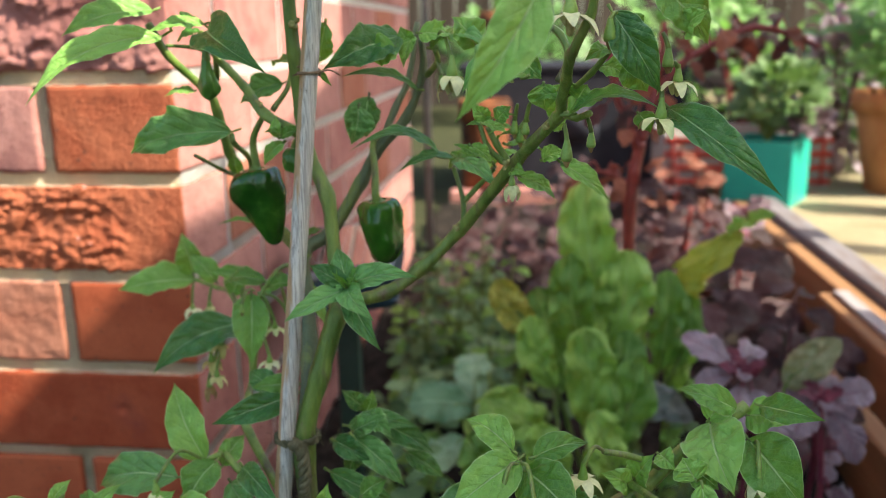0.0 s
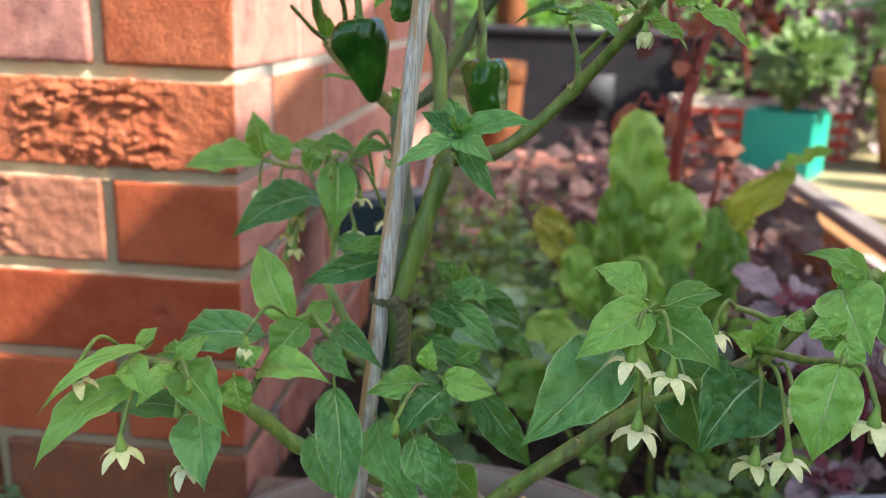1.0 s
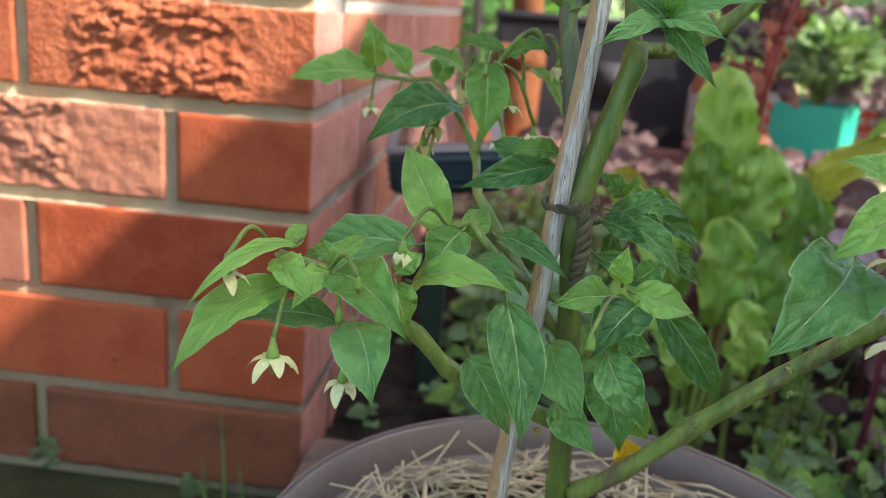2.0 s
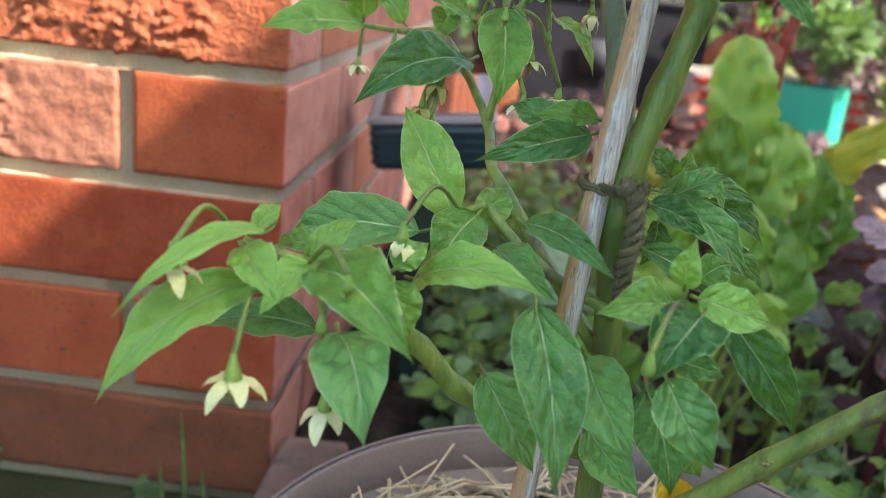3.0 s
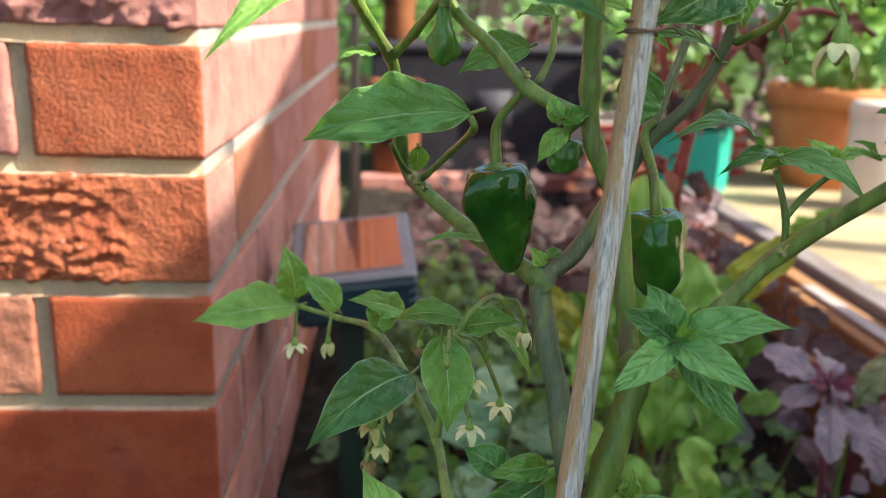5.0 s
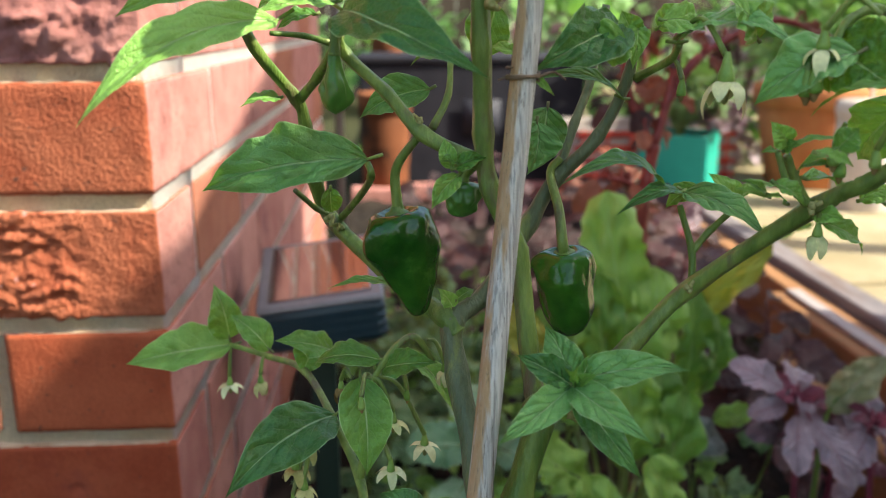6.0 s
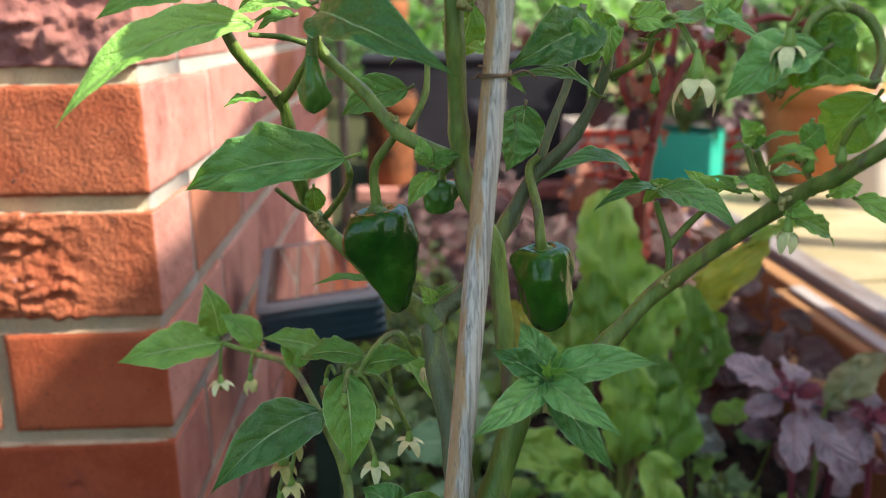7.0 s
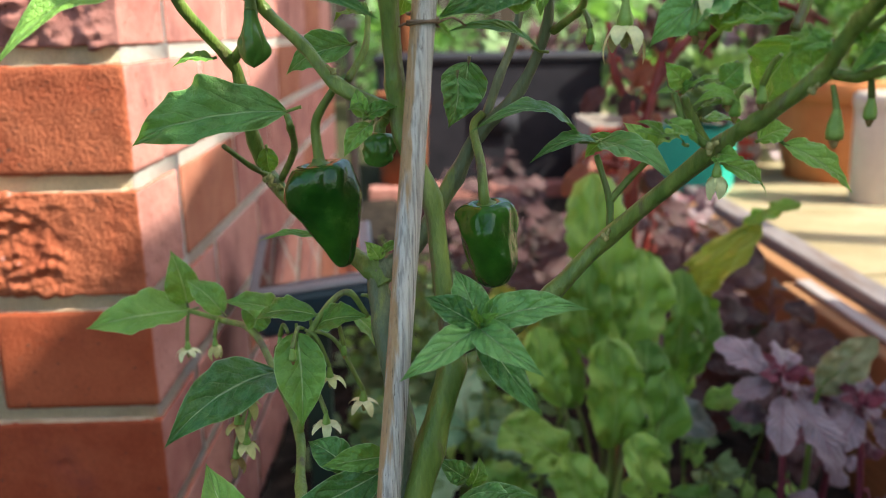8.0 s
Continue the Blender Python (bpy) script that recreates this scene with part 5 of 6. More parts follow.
right_low_leaves()
def top_right_leaves():
    leaf((0.260, -0.395, 0.492), (0.241, -0.405, 0.462), 0.0122, (0.06, -0.96, 0.28), 0.10, 0.30)
    leaf((0.282, -0.330, 0.487), (0.297, -0.335, 0.463), 0.0125, (0.02, -0.98, 0.22), 0.10, 0.30, leaf_old)
    leaf((0.301, -0.322, 0.458), (0.331, -0.347, 0.435), 0.0115, (-0.16, -0.77, 0.62), 0.10, 0.30, leaf_old)
    leaf((0.270, -0.315, 0.455), (0.299, -0.325, 0.458), 0.008, (-0.25, -0.47, 0.85), 0.15, 0.30)
    leaf((0.296, -0.330, 0.494), (0.311, -0.330, 0.477), 0.013, (0.11, -0.99, 0.10), 0.10, 0.30)
    leaf((0.262, -0.310, 0.465), (0.263, -0.310, 0.456), 0.009, (0.02, -1.00, 0.00), 0.10, 0.30)
    leaf((0.273, -0.315, 0.460), (0.276, -0.315, 0.465), 0.011, (-0.17, -0.98, 0.10), 0.10, 0.30)
    leaf((0.287, -0.325, 0.472), (0.294, -0.325, 0.463), 0.010, (0.08, -1.00, 0.06), 0.10, 0.30)
    leaf((0.269, -0.285, 0.435), (0.287, -0.290, 0.422), 0.008, (0.23, -0.76, 0.61), 0.10, 0.30)
    leaf((0.246, -0.300, 0.452), (0.251, -0.300, 0.457), 0.006, (-0.32, -0.89, 0.32), 0.10, 0.30)
    leaf((0.262, -0.285, 0.436), (0.271, -0.285, 0.439), 0.007, (-0.19, -0.79, 0.58), 0.10, 0.30)
    leaf((0.237, -0.270, 0.477), (0.228, -0.270, 0.488), 0.013, (0.34, -0.90, 0.28), 0.10, 0.30)
    leaf((0.205, -0.260, 0.476), (0.191, -0.260, 0.471), 0.014, (-0.17, -0.86, 0.48), 0.10, 0.30)
    leaf((0.214, -0.260, 0.482), (0.227, -0.260, 0.479), 0.009, (0.13, -0.83, 0.55), 0.10, 0.30)
    flower((0.269, -0.342, 0.485), (0.275, -0.335, 0.491), 1.15, 1.00)
    leaf((0.289, -0.330, 0.481), (0.285, -0.330, 0.487), 0.008, (0.12, -0.99, 0.08), 0.10, 0.30)
    leaf((0.280, -0.320, 0.471), (0.288, -0.325, 0.467), 0.007, (-0.16, -0.76, 0.63), 0.10, 0.30)
    leaf((0.267, -0.310, 0.462), (0.259, -0.312, 0.460), 0.005, (0.05, -0.79, 0.61), 0.10, 0.30)
    leaf((0.282, -0.325, 0.476), (0.274, -0.330, 0.473), 0.005, (0.18, -0.71, 0.68), 0.10, 0.30)
    leaf((0.304, -0.330, 0.481), (0.308, -0.340, 0.487), 0.009, (-0.91, -0.41, -0.08), 0.10, 0.30)
    leaf((0.292, -0.320, 0.456), (0.296, -0.322, 0.450), 0.006, (-0.00, -0.95, 0.31), 0.10, 0.30)
    bud((0.281, -0.335, 0.481), (0.283, -0.333, 0.487), 1.20)
    bud((0.299, -0.330, 0.473), (0.297, -0.330, 0.481), 1.10)
    bud((0.278, -0.310, 0.446), (0.276, -0.312, 0.455), 1.00)
    branch([(0.269, -0.312, 0.461), (0.277, -0.320, 0.469), (0.284, -0.328, 0.478), (0.292, -0.330, 0.481)], 0.0010, 0.0008)
    leaf((0.241, -0.300, 0.451), (0.250, -0.302, 0.448), 0.004, (0.15, -0.56, 0.82), 0.10, 0.30)
    leaf((0.236, -0.290, 0.442), (0.244, -0.292, 0.436), 0.005, (0.27, -0.74, 0.61), 0.10, 0.30)
    leaf((0.280, -0.315, 0.460), (0.271, -0.318, 0.457), 0.004, (-0.09, -0.55, 0.83), 0.10, 0.30)
    flower((0.298, -0.328, 0.454), (0.298, -0.326, 0.464), 0.97, 1.00)
    flower((0.303, -0.325, 0.465), (0.300, -0.326, 0.469), 0.83, 1.00)
    flower((0.228, -0.273, 0.465), (0.219, -0.256, 0.477), 1.15, 0.38)
    flower((0.245, -0.290, 0.474), (0.253, -0.300, 0.483), 0.87, 0.45)
    bud((0.252, -0.288, 0.448), (0.253, -0.290, 0.457), 1.00)
    flower((0.251, -0.286, 0.426), (0.252, -0.284, 0.431), 0.69, 0.20)
    bud((0.270, -0.310, 0.442), (0.269, -0.309, 0.452), 1.30)
    bud((0.256, -0.300, 0.449), (0.258, -0.305, 0.459), 0.90)
    bud((0.254, -0.288, 0.445), (0.257, -0.290, 0.451), 1.00)
    bud((0.242, -0.290, 0.466), (0.242, -0.290, 0.472), 1.20)
    bud((0.222, -0.256, 0.463), (0.220, -0.255, 0.471), 0.90)
    bud((0.243, -0.292, 0.467), (0.245, -0.293, 0.472), 1.20)
    leaf((0.239, -0.283, 0.449), (0.234, -0.285, 0.449), 0.002, (0.22, -0.55, 0.80), 0.10, 0.30)
    leaf((0.241, -0.283, 0.449), (0.244, -0.285, 0.452), 0.003, (-0.71, -0.64, 0.28), 0.10, 0.30)
    leaf((0.253, -0.284, 0.445), (0.242, -0.290, 0.446), 0.003, (0.32, -0.45, 0.83), 0.20, 0.30)
    leaf((0.237, -0.284, 0.438), (0.229, -0.285, 0.442), 0.003, (0.39, -0.70, 0.60), 0.10, 0.30)
    leaf((0.238, -0.283, 0.437), (0.229, -0.280, 0.439), 0.002, (-0.07, -0.68, 0.73), 0.10, 0.30)
    branch([(0.2497, -0.2854, 0.4740), (0.2534, -0.2842, 0.4812), (0.2606, -0.2836, 0.4846), (0.2676, -0.2848, 0.4811), (0.2706, -0.2872, 0.4728), (0.2673, -0.2892, 0.4645)], 0.0011, 0.0013)
    branch([(0.1218, -0.2433, 0.4759), (0.1144, -0.2424, 0.4779), (0.1054, -0.247, 0.4787)], 0.0009, 0.0007)
    leaf((0.243, -0.283, 0.435), (0.233, -0.290, 0.438), 0.002, (0.48, -0.35, 0.80), 0.10, 0.30)
    branch([(0.248, -0.285, 0.435), (0.242, -0.285, 0.441), (0.239, -0.284, 0.449)], 0.0011, 0.0008)


top_right_leaves()
# crown above the view, added to throw dappled shade on the leaf below
def unseen_crown():
    leaf((0.150, -0.275, 0.545), (0.115, -0.290, 0.530), 0.020, (0.10, -0.30, 0.95), 0.10, 0.30)
    leaf((0.165, -0.285, 0.560), (0.175, -0.320, 0.545), 0.022, (0.10, -0.30, 0.95), 0.10, 0.30)
    leaf((0.185, -0.290, 0.555), (0.215, -0.305, 0.545), 0.022, (0.10, -0.30, 0.95), 0.10, 0.30)
    leaf((0.155, -0.280, 0.535), (0.130, -0.300, 0.512), 0.018, (0.10, -0.30, 0.95), 0.10, 0.30)
    leaf((0.170, -0.300, 0.530), (0.150, -0.325, 0.515), 0.018, (0.10, -0.30, 0.95), 0.10, 0.30)
    leaf((0.200, -0.280, 0.540), (0.225, -0.265, 0.530), 0.020, (0.10, -0.30, 0.95), 0.10, 0.30)
    leaf((0.165, -0.262, 0.545), (0.150, -0.235, 0.540), 0.020, (0.10, -0.30, 0.95), 0.10, 0.30)
    branch([(0.163, -0.262, 0.503), (0.165, -0.272, 0.525), (0.168, -0.278, 0.560)], 0.0028, 0.0012)


unseen_crown()



def pepper(top, bottom, radius, stalk, seed, lobes=3, shape="wedge", skin=None):
    """A glossy lobed fruit, broad at the shoulder, with a ring of calyx and a bent stalk."""
    top, bottom = Vector(top), Vector(bottom)
    axis = bottom - top
    d = axis.normalized()
    x = d.orthogonal().normalized()
    y = d.cross(x)
    bm = bmesh.new()
    rings = []
    prof = {"wedge": [(0.07, 0.02), (0.05, 0.20), (0.02, 0.42), (0.0, 0.64), (0.02, 0.84), (0.07, 0.97), (0.16, 1.03), (0.30, 1.01), (0.45, 0.90), (0.60, 0.74), (0.75, 0.57), (0.88, 0.42), (0.97, 0.24), (1.0, 0.02)],
            "drop": [(0.0, 0.10), (0.02, 0.26), (0.10, 0.34), (0.22, 0.46), (0.36, 0.66), (0.52, 0.90), (0.66, 1.0), (0.80, 0.88), (0.92, 0.52), (1.0, 0.03)],
            "barrel": [(0.10, 0.02), (0.06, 0.18), (0.01, 0.36), (0.0, 0.52), (0.02, 0.70), (0.07, 0.86), (0.15, 0.96), (0.28, 1.0), (0.45, 0.93), (0.62, 0.88), (0.78, 0.78), (0.90, 0.60), (0.97, 0.36), (1.0, 0.03)]}[shape]
    fine = [(p.x, max(0.0, p.y)) for p in smooth_path([(t, r, 0) for t, r in prof], 5)]
    for t, r in fine:
        ring = []
        for k in range(40):
            a = 6.283185 * k / 40
            rr = radius * r * (1 + 0.05 * math.sin(lobes * a + seed + t * 1.2) + (0.34 if skin else 0.24) * noise.noise(Vector((math.cos(a) * 0.9, math.sin(a) * 0.9, t * 1.9 + seed))) + (0.26 if skin else 0.15) * noise.noise(Vector((math.cos(a) * 2.2, math.sin(a) * 2.2, t * 4 + seed))))
            lean = 0.10 * radius * math.sin(t * 3 + seed)
            ring.append(bm.verts.new(top + axis * t + (x * math.cos(a) + y * math.sin(a)) * rr + x * lean))
        rings.append(ring)
    for a, b in zip(rings, rings[1:]):
        for k in range(40):
            bm.faces.new((a[k], a[(k + 1) % 40], b[(k + 1) % 40], b[k]))
    bmesh.ops.recalc_face_normals(bm, faces=bm.faces)
    ob = part("pepper", bm, skin or pepper_skin, plant, "small young green pepper" if skin else "glossy dark green pepper")
    cal = bmesh.new()
    rings = []
    for r, h in ((0.15, 0.16), (0.19, 0.05), (0.26, 0.0), (0.36, -0.05), (0.34, -0.12)):
        ring = []
        for k in range(30):
            a = 6.283185 * k / 30
            rr = radius * r * (1 + 0.10 * math.sin(5 * a + seed) * (r > 0.5))
            ring.append(cal.verts.new(top - d * radius * h * 1.0 + (x * math.cos(a) + y * math.sin(a)) * rr + x * 0.10 * radius * math.sin(seed)))
        rings.append(ring)
    for a, b in zip(rings, rings[1:]):
        for k in range(30):
            cal.faces.new((a[k], a[(k + 1) % 30], b[(k + 1) % 30], b[k]))
    part("calyx", cal, stem_green, ob)
    pts = [top + d * 0.001, top - d * radius * 0.35] + [Vector(p) for p in stalk]
    part("stalk", tube(smooth_path(pts, 7), 0.0019, 0.0012, 10), stem_green, ob)
    return ob


def scar_knob(at, towards, r):
    """A pale pruned stub on a stem."""
    at, d = Vector(at), Vector(towards).normalized()
    bm = bmesh.new()
    for k in range(3):
        e = (d + Vector((math.sin(2.1 * k + at.x * 900), math.cos(3.3 * k + at.z * 700), math.sin(4.1 * k))) * 0.55).normalized()
        b = at + (e - d) * r * 0.6
        tube([b - e * r * 0.5, b + e * r * 0.7, b + e * r * (1.1 + 0.3 * k)], r * (0.80 - 0.16 * k), r * 0.35, 9, bm, 0.45)
    return part("pruning_scar", bm, scar, plant)


scar_knob((0.213, -0.309, 0.255), (-0.3, -0.7, 0.6), 0.0011)
scar_knob((0.238, -0.314, 0.280), (-0.4, -0.6, 0.7), 0.0012)
scar_knob((0.240, -0.313, 0.272), (0.2, -0.8, -0.5), 0.0011)
scar_knob((0.249, -0.286, 0.435), (-0.2, -1.0, 0.1), 0.0017)
scar_knob((0.166, -0.267, 0.486), (0.7, -0.7, 0.0), 0.0020)
scar_knob((0.117, -0.203, 0.415), (-0.3, -0.8, -0.5), 0.0020)
scar_knob((0.120, -0.203, 0.412), (0.1, -0.9, -0.4), 0.0015)
scar_knob((0.228, -0.258, 0.404), (-0.3, -0.9, 0.3), 0.0014)
scar_knob((0.263, -0.312, 0.451), (-0.4, -0.8, 0.3), 0.0013)
scar_knob((0.147, -0.256, 0.455), (-0.2, -0.9, 0.4), 0.0014)
scar_knob((0.188, -0.284, 0.376), (0.3, -0.8, 0.2), 0.0016)
scar_knob((0.161, -0.295, 0.239), (-0.4, -0.8, 0.2), 0.0016)

pepper((0.1410, -0.247, 0.4270), (0.1462, -0.247, 0.3930), 0.0100, [(0.1405, -0.2475, 0.440), (0.147, -0.252, 0.450)], 1.2)
pepper((0.1920, -0.244, 0.4125), (0.1955, -0.242, 0.3845), 0.0096, [(0.1910, -0.240, 0.425), (0.1892, -0.2335, 0.4355), (0.1925, -0.2325, 0.4400)], 4.0, 3, "barrel")
pepper((0.1235, -0.250, 0.4735), (0.1230, -0.250, 0.4560), 0.0043, [(0.1238, -0.250, 0.477), (0.124, -0.250, 0.482)], 2.2, 3, "drop", young_fruit)
pepper((0.1600, -0.253, 0.4365), (0.1588, -0.254, 0.4262), 0.0052, [(0.1615, -0.254, 0.440), (0.163, -0.257, 0.442)], 5.2, 3, "barrel", young_fruit)


# ---- solar lights ----
def solar_light(at, turn, tilt, label, lean=0.0, hx=0.0503, hy=0.0526, tall=0.047):
    """A square solar stake light: ribbed dark head, grey rim, reflecting cell and a square stake."""
    x, y, z = at
    ob = thing("solar_light", (x, y, 0), label, "garden light", "solar lights in the bed")
    m = Matrix.Translation(at) @ Matrix.Rotation(radians(turn), 4, "Z")
    tilted = m @ Matrix.Rotation(radians(lean), 4, "Y") @ Matrix.Rotation(radians(tilt), 4, "X")

    def put(name, bm, mat, parent, text=""):
        bmesh.ops.transform(bm, matrix=m if name in ("post", "collar") else tilted, verts=bm.verts)
        return part(name, bm, mat, parent, text)

    head = put("head", box((-hx, -hy, -tall), (hx, hy, -0.004), 0.008), lamp_body, ob)
    for i in range(4):
        z0 = -tall + 0.008 + (tall - 0.014) * i / 4
        put("rib", box((-hx - 0.0003, -hy - 0.0003, z0), (hx + 0.0003, hy + 0.0003, z0 + 0.0040), 0.0018), lamp_body, head)
    put("rim", box((-hx - 0.001, -hy - 0.001, -0.006), (hx + 0.001, hy + 0.001, 0.0), 0.003), lamp_frame, head)
    cell = put("solar_cell", box((-hx + 0.009, -hy + 0.008, -0.003), (hx - 0.009, hy - 0.008, 0.0016), 0.0006), cell_glass, head, "dark glossy solar cell")
    for i in range(3):
        put("grid_line", box((-0.0235 + 0.0230 * i, -hy + 0.010, 0.0016), (-0.0231 + 0.0230 * i, hy - 0.010, 0.0019), 0), lamp_frame, cell)
    put("collar", box((-0.022, -0.022, -tall - 0.012), (0.022, 0.022, -tall + 0.001), 0.003), post_green, ob)
    put("post", box((-0.011, -0.011, -z + 0.004), (0.011, 0.011, -tall - 0.010), 0.002), post_green, ob)
    return ob


solar_light((0.0753, 0.198, 0.2814), 2.4, 14, "dark navy solar stake light standing by the brick wall", -6.6)
solar_light((0.462, -0.172, 0.153), 12, 12, "grey-rimmed solar stake light standing in the bed")


# ---- plants of the bed ----
def green_leaf(parent, base, tip, width, face, mat, bend=0.12, fold=0.2, wave=0.25, peak=0.7, taper=0.55, n=20, m=7, stalk=None, stalk_mat=None, stalk_r=0.003, label="", pucker=0.8):
    leaf_seed[0] += 0.43
    ob = part("leaf", blade(bmesh.new(), base, tip, width * 0.9, face, bend, fold, n, m, peak, taper, wave, leaf_seed[0], 0.06, pucker), mat, parent, label)
    if stalk is not None:
        b, t = Vector(base), Vector(tip)
        part("leaf_stalk", tube(smooth_path([Vector(stalk), (Vector(stalk) + b) / 2 + Vector((0, 0, 0.01)), b, b.lerp(t, 0.5) + Vector(face).normalized() * (bend * 0.9 * (t - b).length)], 5), stalk_r, stalk_r * 0.3, 8), stalk_mat or stem_green, ob)
    return ob


CHARD = "leafy green chard with broad puckered leaves in the bed"


def chard_plant(root, leaves):
    """A clump of puckered leaves on pale stalks; each leaf is (base, tip, width, facing)."""
    ob = thing("chard_plant", root, CHARD, "plant", "chard in the bed")
    for k, (b, t, w, f) in enumerate(leaves):
        green_leaf(ob, b, t, w * 1.12, f, olive_brown if k == 1 and w < 0.031 else chard_green, 0.08, 0.25, 0.35, 0.6, 0.42, stalk=root, pucker=0.6)


chard_plant((0.325, 0.14, 0.02), [
    ((0.325, 0.125, 0.235), (0.300, 0.130, 0.358), 0.048, (-0.25, -0.95, 0.1)),
    ((0.264, 0.125, 0.215), (0.226, 0.135, 0.268), 0.0305, (-0.2, -0.8, 0.4)),
    ((0.322, 0.120, 0.205), (0.340, 0.120, 0.300), 0.050, (0.1, -0.9, 0.3)),
    ((0.303, 0.110, 0.215), (0.290, 0.100, 0.302), 0.038, (-0.2, -0.9, 0.2)),
    ((0.373, 0.140, 0.180), (0.380, 0.145, 0.276), 0.036, (0.3, -0.9, 0.2)),
    ((0.386, 0.130, 0.190), (0.396, 0.130, 0.258), 0.028, (0.5, -0.8, 0.3)),
    ((0.345, 0.160, 0.170), (0.352, 0.180, 0.285), 0.045, (0.1, -0.9, 0.3)),
    ((0.300, 0.160, 0.150), (0.262, 0.190, 0.245), 0.045, (-0.3, -0.8, 0.4))])
chard_plant((0.295, 0.05, 0.02), [
    ((0.307, 0.065, 0.160), (0.301, 0.060, 0.250), 0.042, (0.0, -0.95, 0.3)),
    ((0.278, 0.100, 0.180), (0.256, 0.100, 0.246), 0.0315, (-0.2, -0.8, 0.5)),
    ((0.273, 0.030, 0.165), (0.222, 0.020, 0.205), 0.038, (-0.2, -0.6, 0.8)),
    ((0.324, 0.050, 0.150), (0.345, 0.050, 0.230), 0.036, (0.3, -0.85, 0.4)),
    ((0.323, 0.010, 0.145), (0.308, 0.000, 0.205), 0.034, (0.1, -0.7, 0.7)),
    ((0.281, 0.010, 0.130), (0.262, 0.000, 0.192), 0.034, (-0.1, -0.7, 0.7)),
    ((0.327, 0.090, 0.160), (0.342, 0.100, 0.234), 0.034, (0.2, -0.9, 0.3)),
    ((0.250, 0.050, 0.110), (0.205, 0.050, 0.155), 0.045, (-0.3, -0.5, 0.8)),
    ((0.290, -0.010, 0.100), (0.265, -0.035, 0.125), 0.026, (-0.2, -0.5, 0.9))])
yellowing = thing("chard_plant", (0.392, 0.205, 0.02), "yellowing chard with a limp drooping leaf", "plant", "chard in the bed")
green_leaf(yellowing, (0.390, 0.198, 0.224), (0.437, 0.141, 0.312), 0.036, (-0.5, -0.8, 0.3), olive_green, 0.14, 0.3, 0.5, 0.75, 0.6, stalk=(0.392, 0.205, 0.02), pucker=1.0)
green_leaf(yellowing, (0.425, 0.158, 0.298), (0.457, 0.118, 0.334), 0.016, (-0.3, -0.6, 0.7), chard_green, 0.10, 0.3, 0.4)
green_leaf(yellowing, (0.395, 0.205, 0.130), (0.400, 0.195, 0.215), 0.030, (0.0, -0.9, 0.3), chard_green, 0.08, 0.3, 0.5, stalk=(0.392, 0.205, 0.02))


def leafy_stalk(name, foot, top, count, size, mat, stalk_mat, label, group, seed, stalk_r=0.004, spread=0.5, droop=0.2):
    """An upright stalk with leaves set round it, larger and lower ones drooping."""
    rng = random.Random(seed)
    foot, top = Vector(foot), Vector(top)
    ob = thing(name, foot, label, "plant", group)
    mid = foot.lerp(top, 0.5) + Vector((rng.uniform(-0.015, 0.015), rng.uniform(-0.015, 0.015), 0))
    line = smooth_path([foot, mid, top], 8)
    part("stalk", tube(line, stalk_r, stalk_r * 0.4, 8), stalk_mat, ob)
    for i in range(count):
        t = 0.22 + 0.78 * (i + 0.5) / count
        p = line[min(len(line) - 1, int(t * (len(line) - 1)))]
        a = i * 2.4 + rng.uniform(-0.4, 0.4)
        s = size * (1.15 - 0.55 * t) * rng.uniform(0.75, 1.2)
        out = Vector((math.cos(a), math.sin(a), 0))
        b = p + out * s * spread + Vector((0, 0, s * 0.15))
        tip = b + out * s + Vector((0, 0, s * rng.uniform(-0.5, 0.45) - droop * s))
        green_leaf(ob, b, tip, s * rng.uniform(0.55, 0.75), Vector((0, -0.7, 0.8)) + out * -0.2, mat, 0.10, 0.25, 0.2, 0.6, 0.75, 10, 3, p, stalk_mat, 0.0013, "", 0.15)
    return ob


PURPLE = "purple-leaved basil with broad dull leaves in the bed"


def broad_basil(foot, crown, leaves):
    """A basil stalk with broad lobed leaves round its top; each leaf is (tip, width)."""
    foot, crown = Vector(foot), Vector(crown)
    ob = thing("purple_basil", foot, PURPLE, "plant", "purple basil in the bed")
    stem = smooth_path([foot, foot.lerp(crown, 0.5) + Vector((0.006, 0, 0)), crown], 7)
    part("stalk", tube(stem, 0.0035, 0.002, 8), stem_magenta, ob)
    for k, (tip, w) in enumerate(leaves):
        tip = Vector(tip)
        b = crown.lerp(tip, 0.22) + Vector((0, 0, 0.004))
        green_leaf(ob, b, tip, w, (0.05, -0.75, 0.75), purple_leaf, 0.10, 0.25, 0.22, 0.65, 0.6, 16, 5, crown, stem_magenta, 0.0014, "", 0.2)
    for k in range(7):
        a = 0.9 * k
        reach = 0.016 + 0.008 * (k % 3)
        green_leaf(ob, crown, crown + Vector((reach * math.cos(a), reach * math.sin(a), 0.014 - 0.004 * (k % 2))), 0.012, (0, -0.5, 0.9), (magenta_leaf, purple_leaf)[k % 2], 0.1, 0.3, 0.3, 0.6, 0.6, 8, 3)
    for k in range(5):
        a = 2.2 * k + 0.6
        p = stem[4 + 2 * k]
        b = p + Vector((0.012 * math.cos(a), 0.012 * math.sin(a), 0.004))
        green_leaf(ob, b, b + Vector((0.026 * math.cos(a), 0.026 * math.sin(a), 0.003)), 0.018, (0, -0.7, 0.7), (purple_leaf, red_leaf, purple_leaf, magenta_leaf, purple_leaf)[k], 0.1, 0.3, 0.3, 0.6, 0.6, 10, 3, p, stem_magenta, 0.0012)


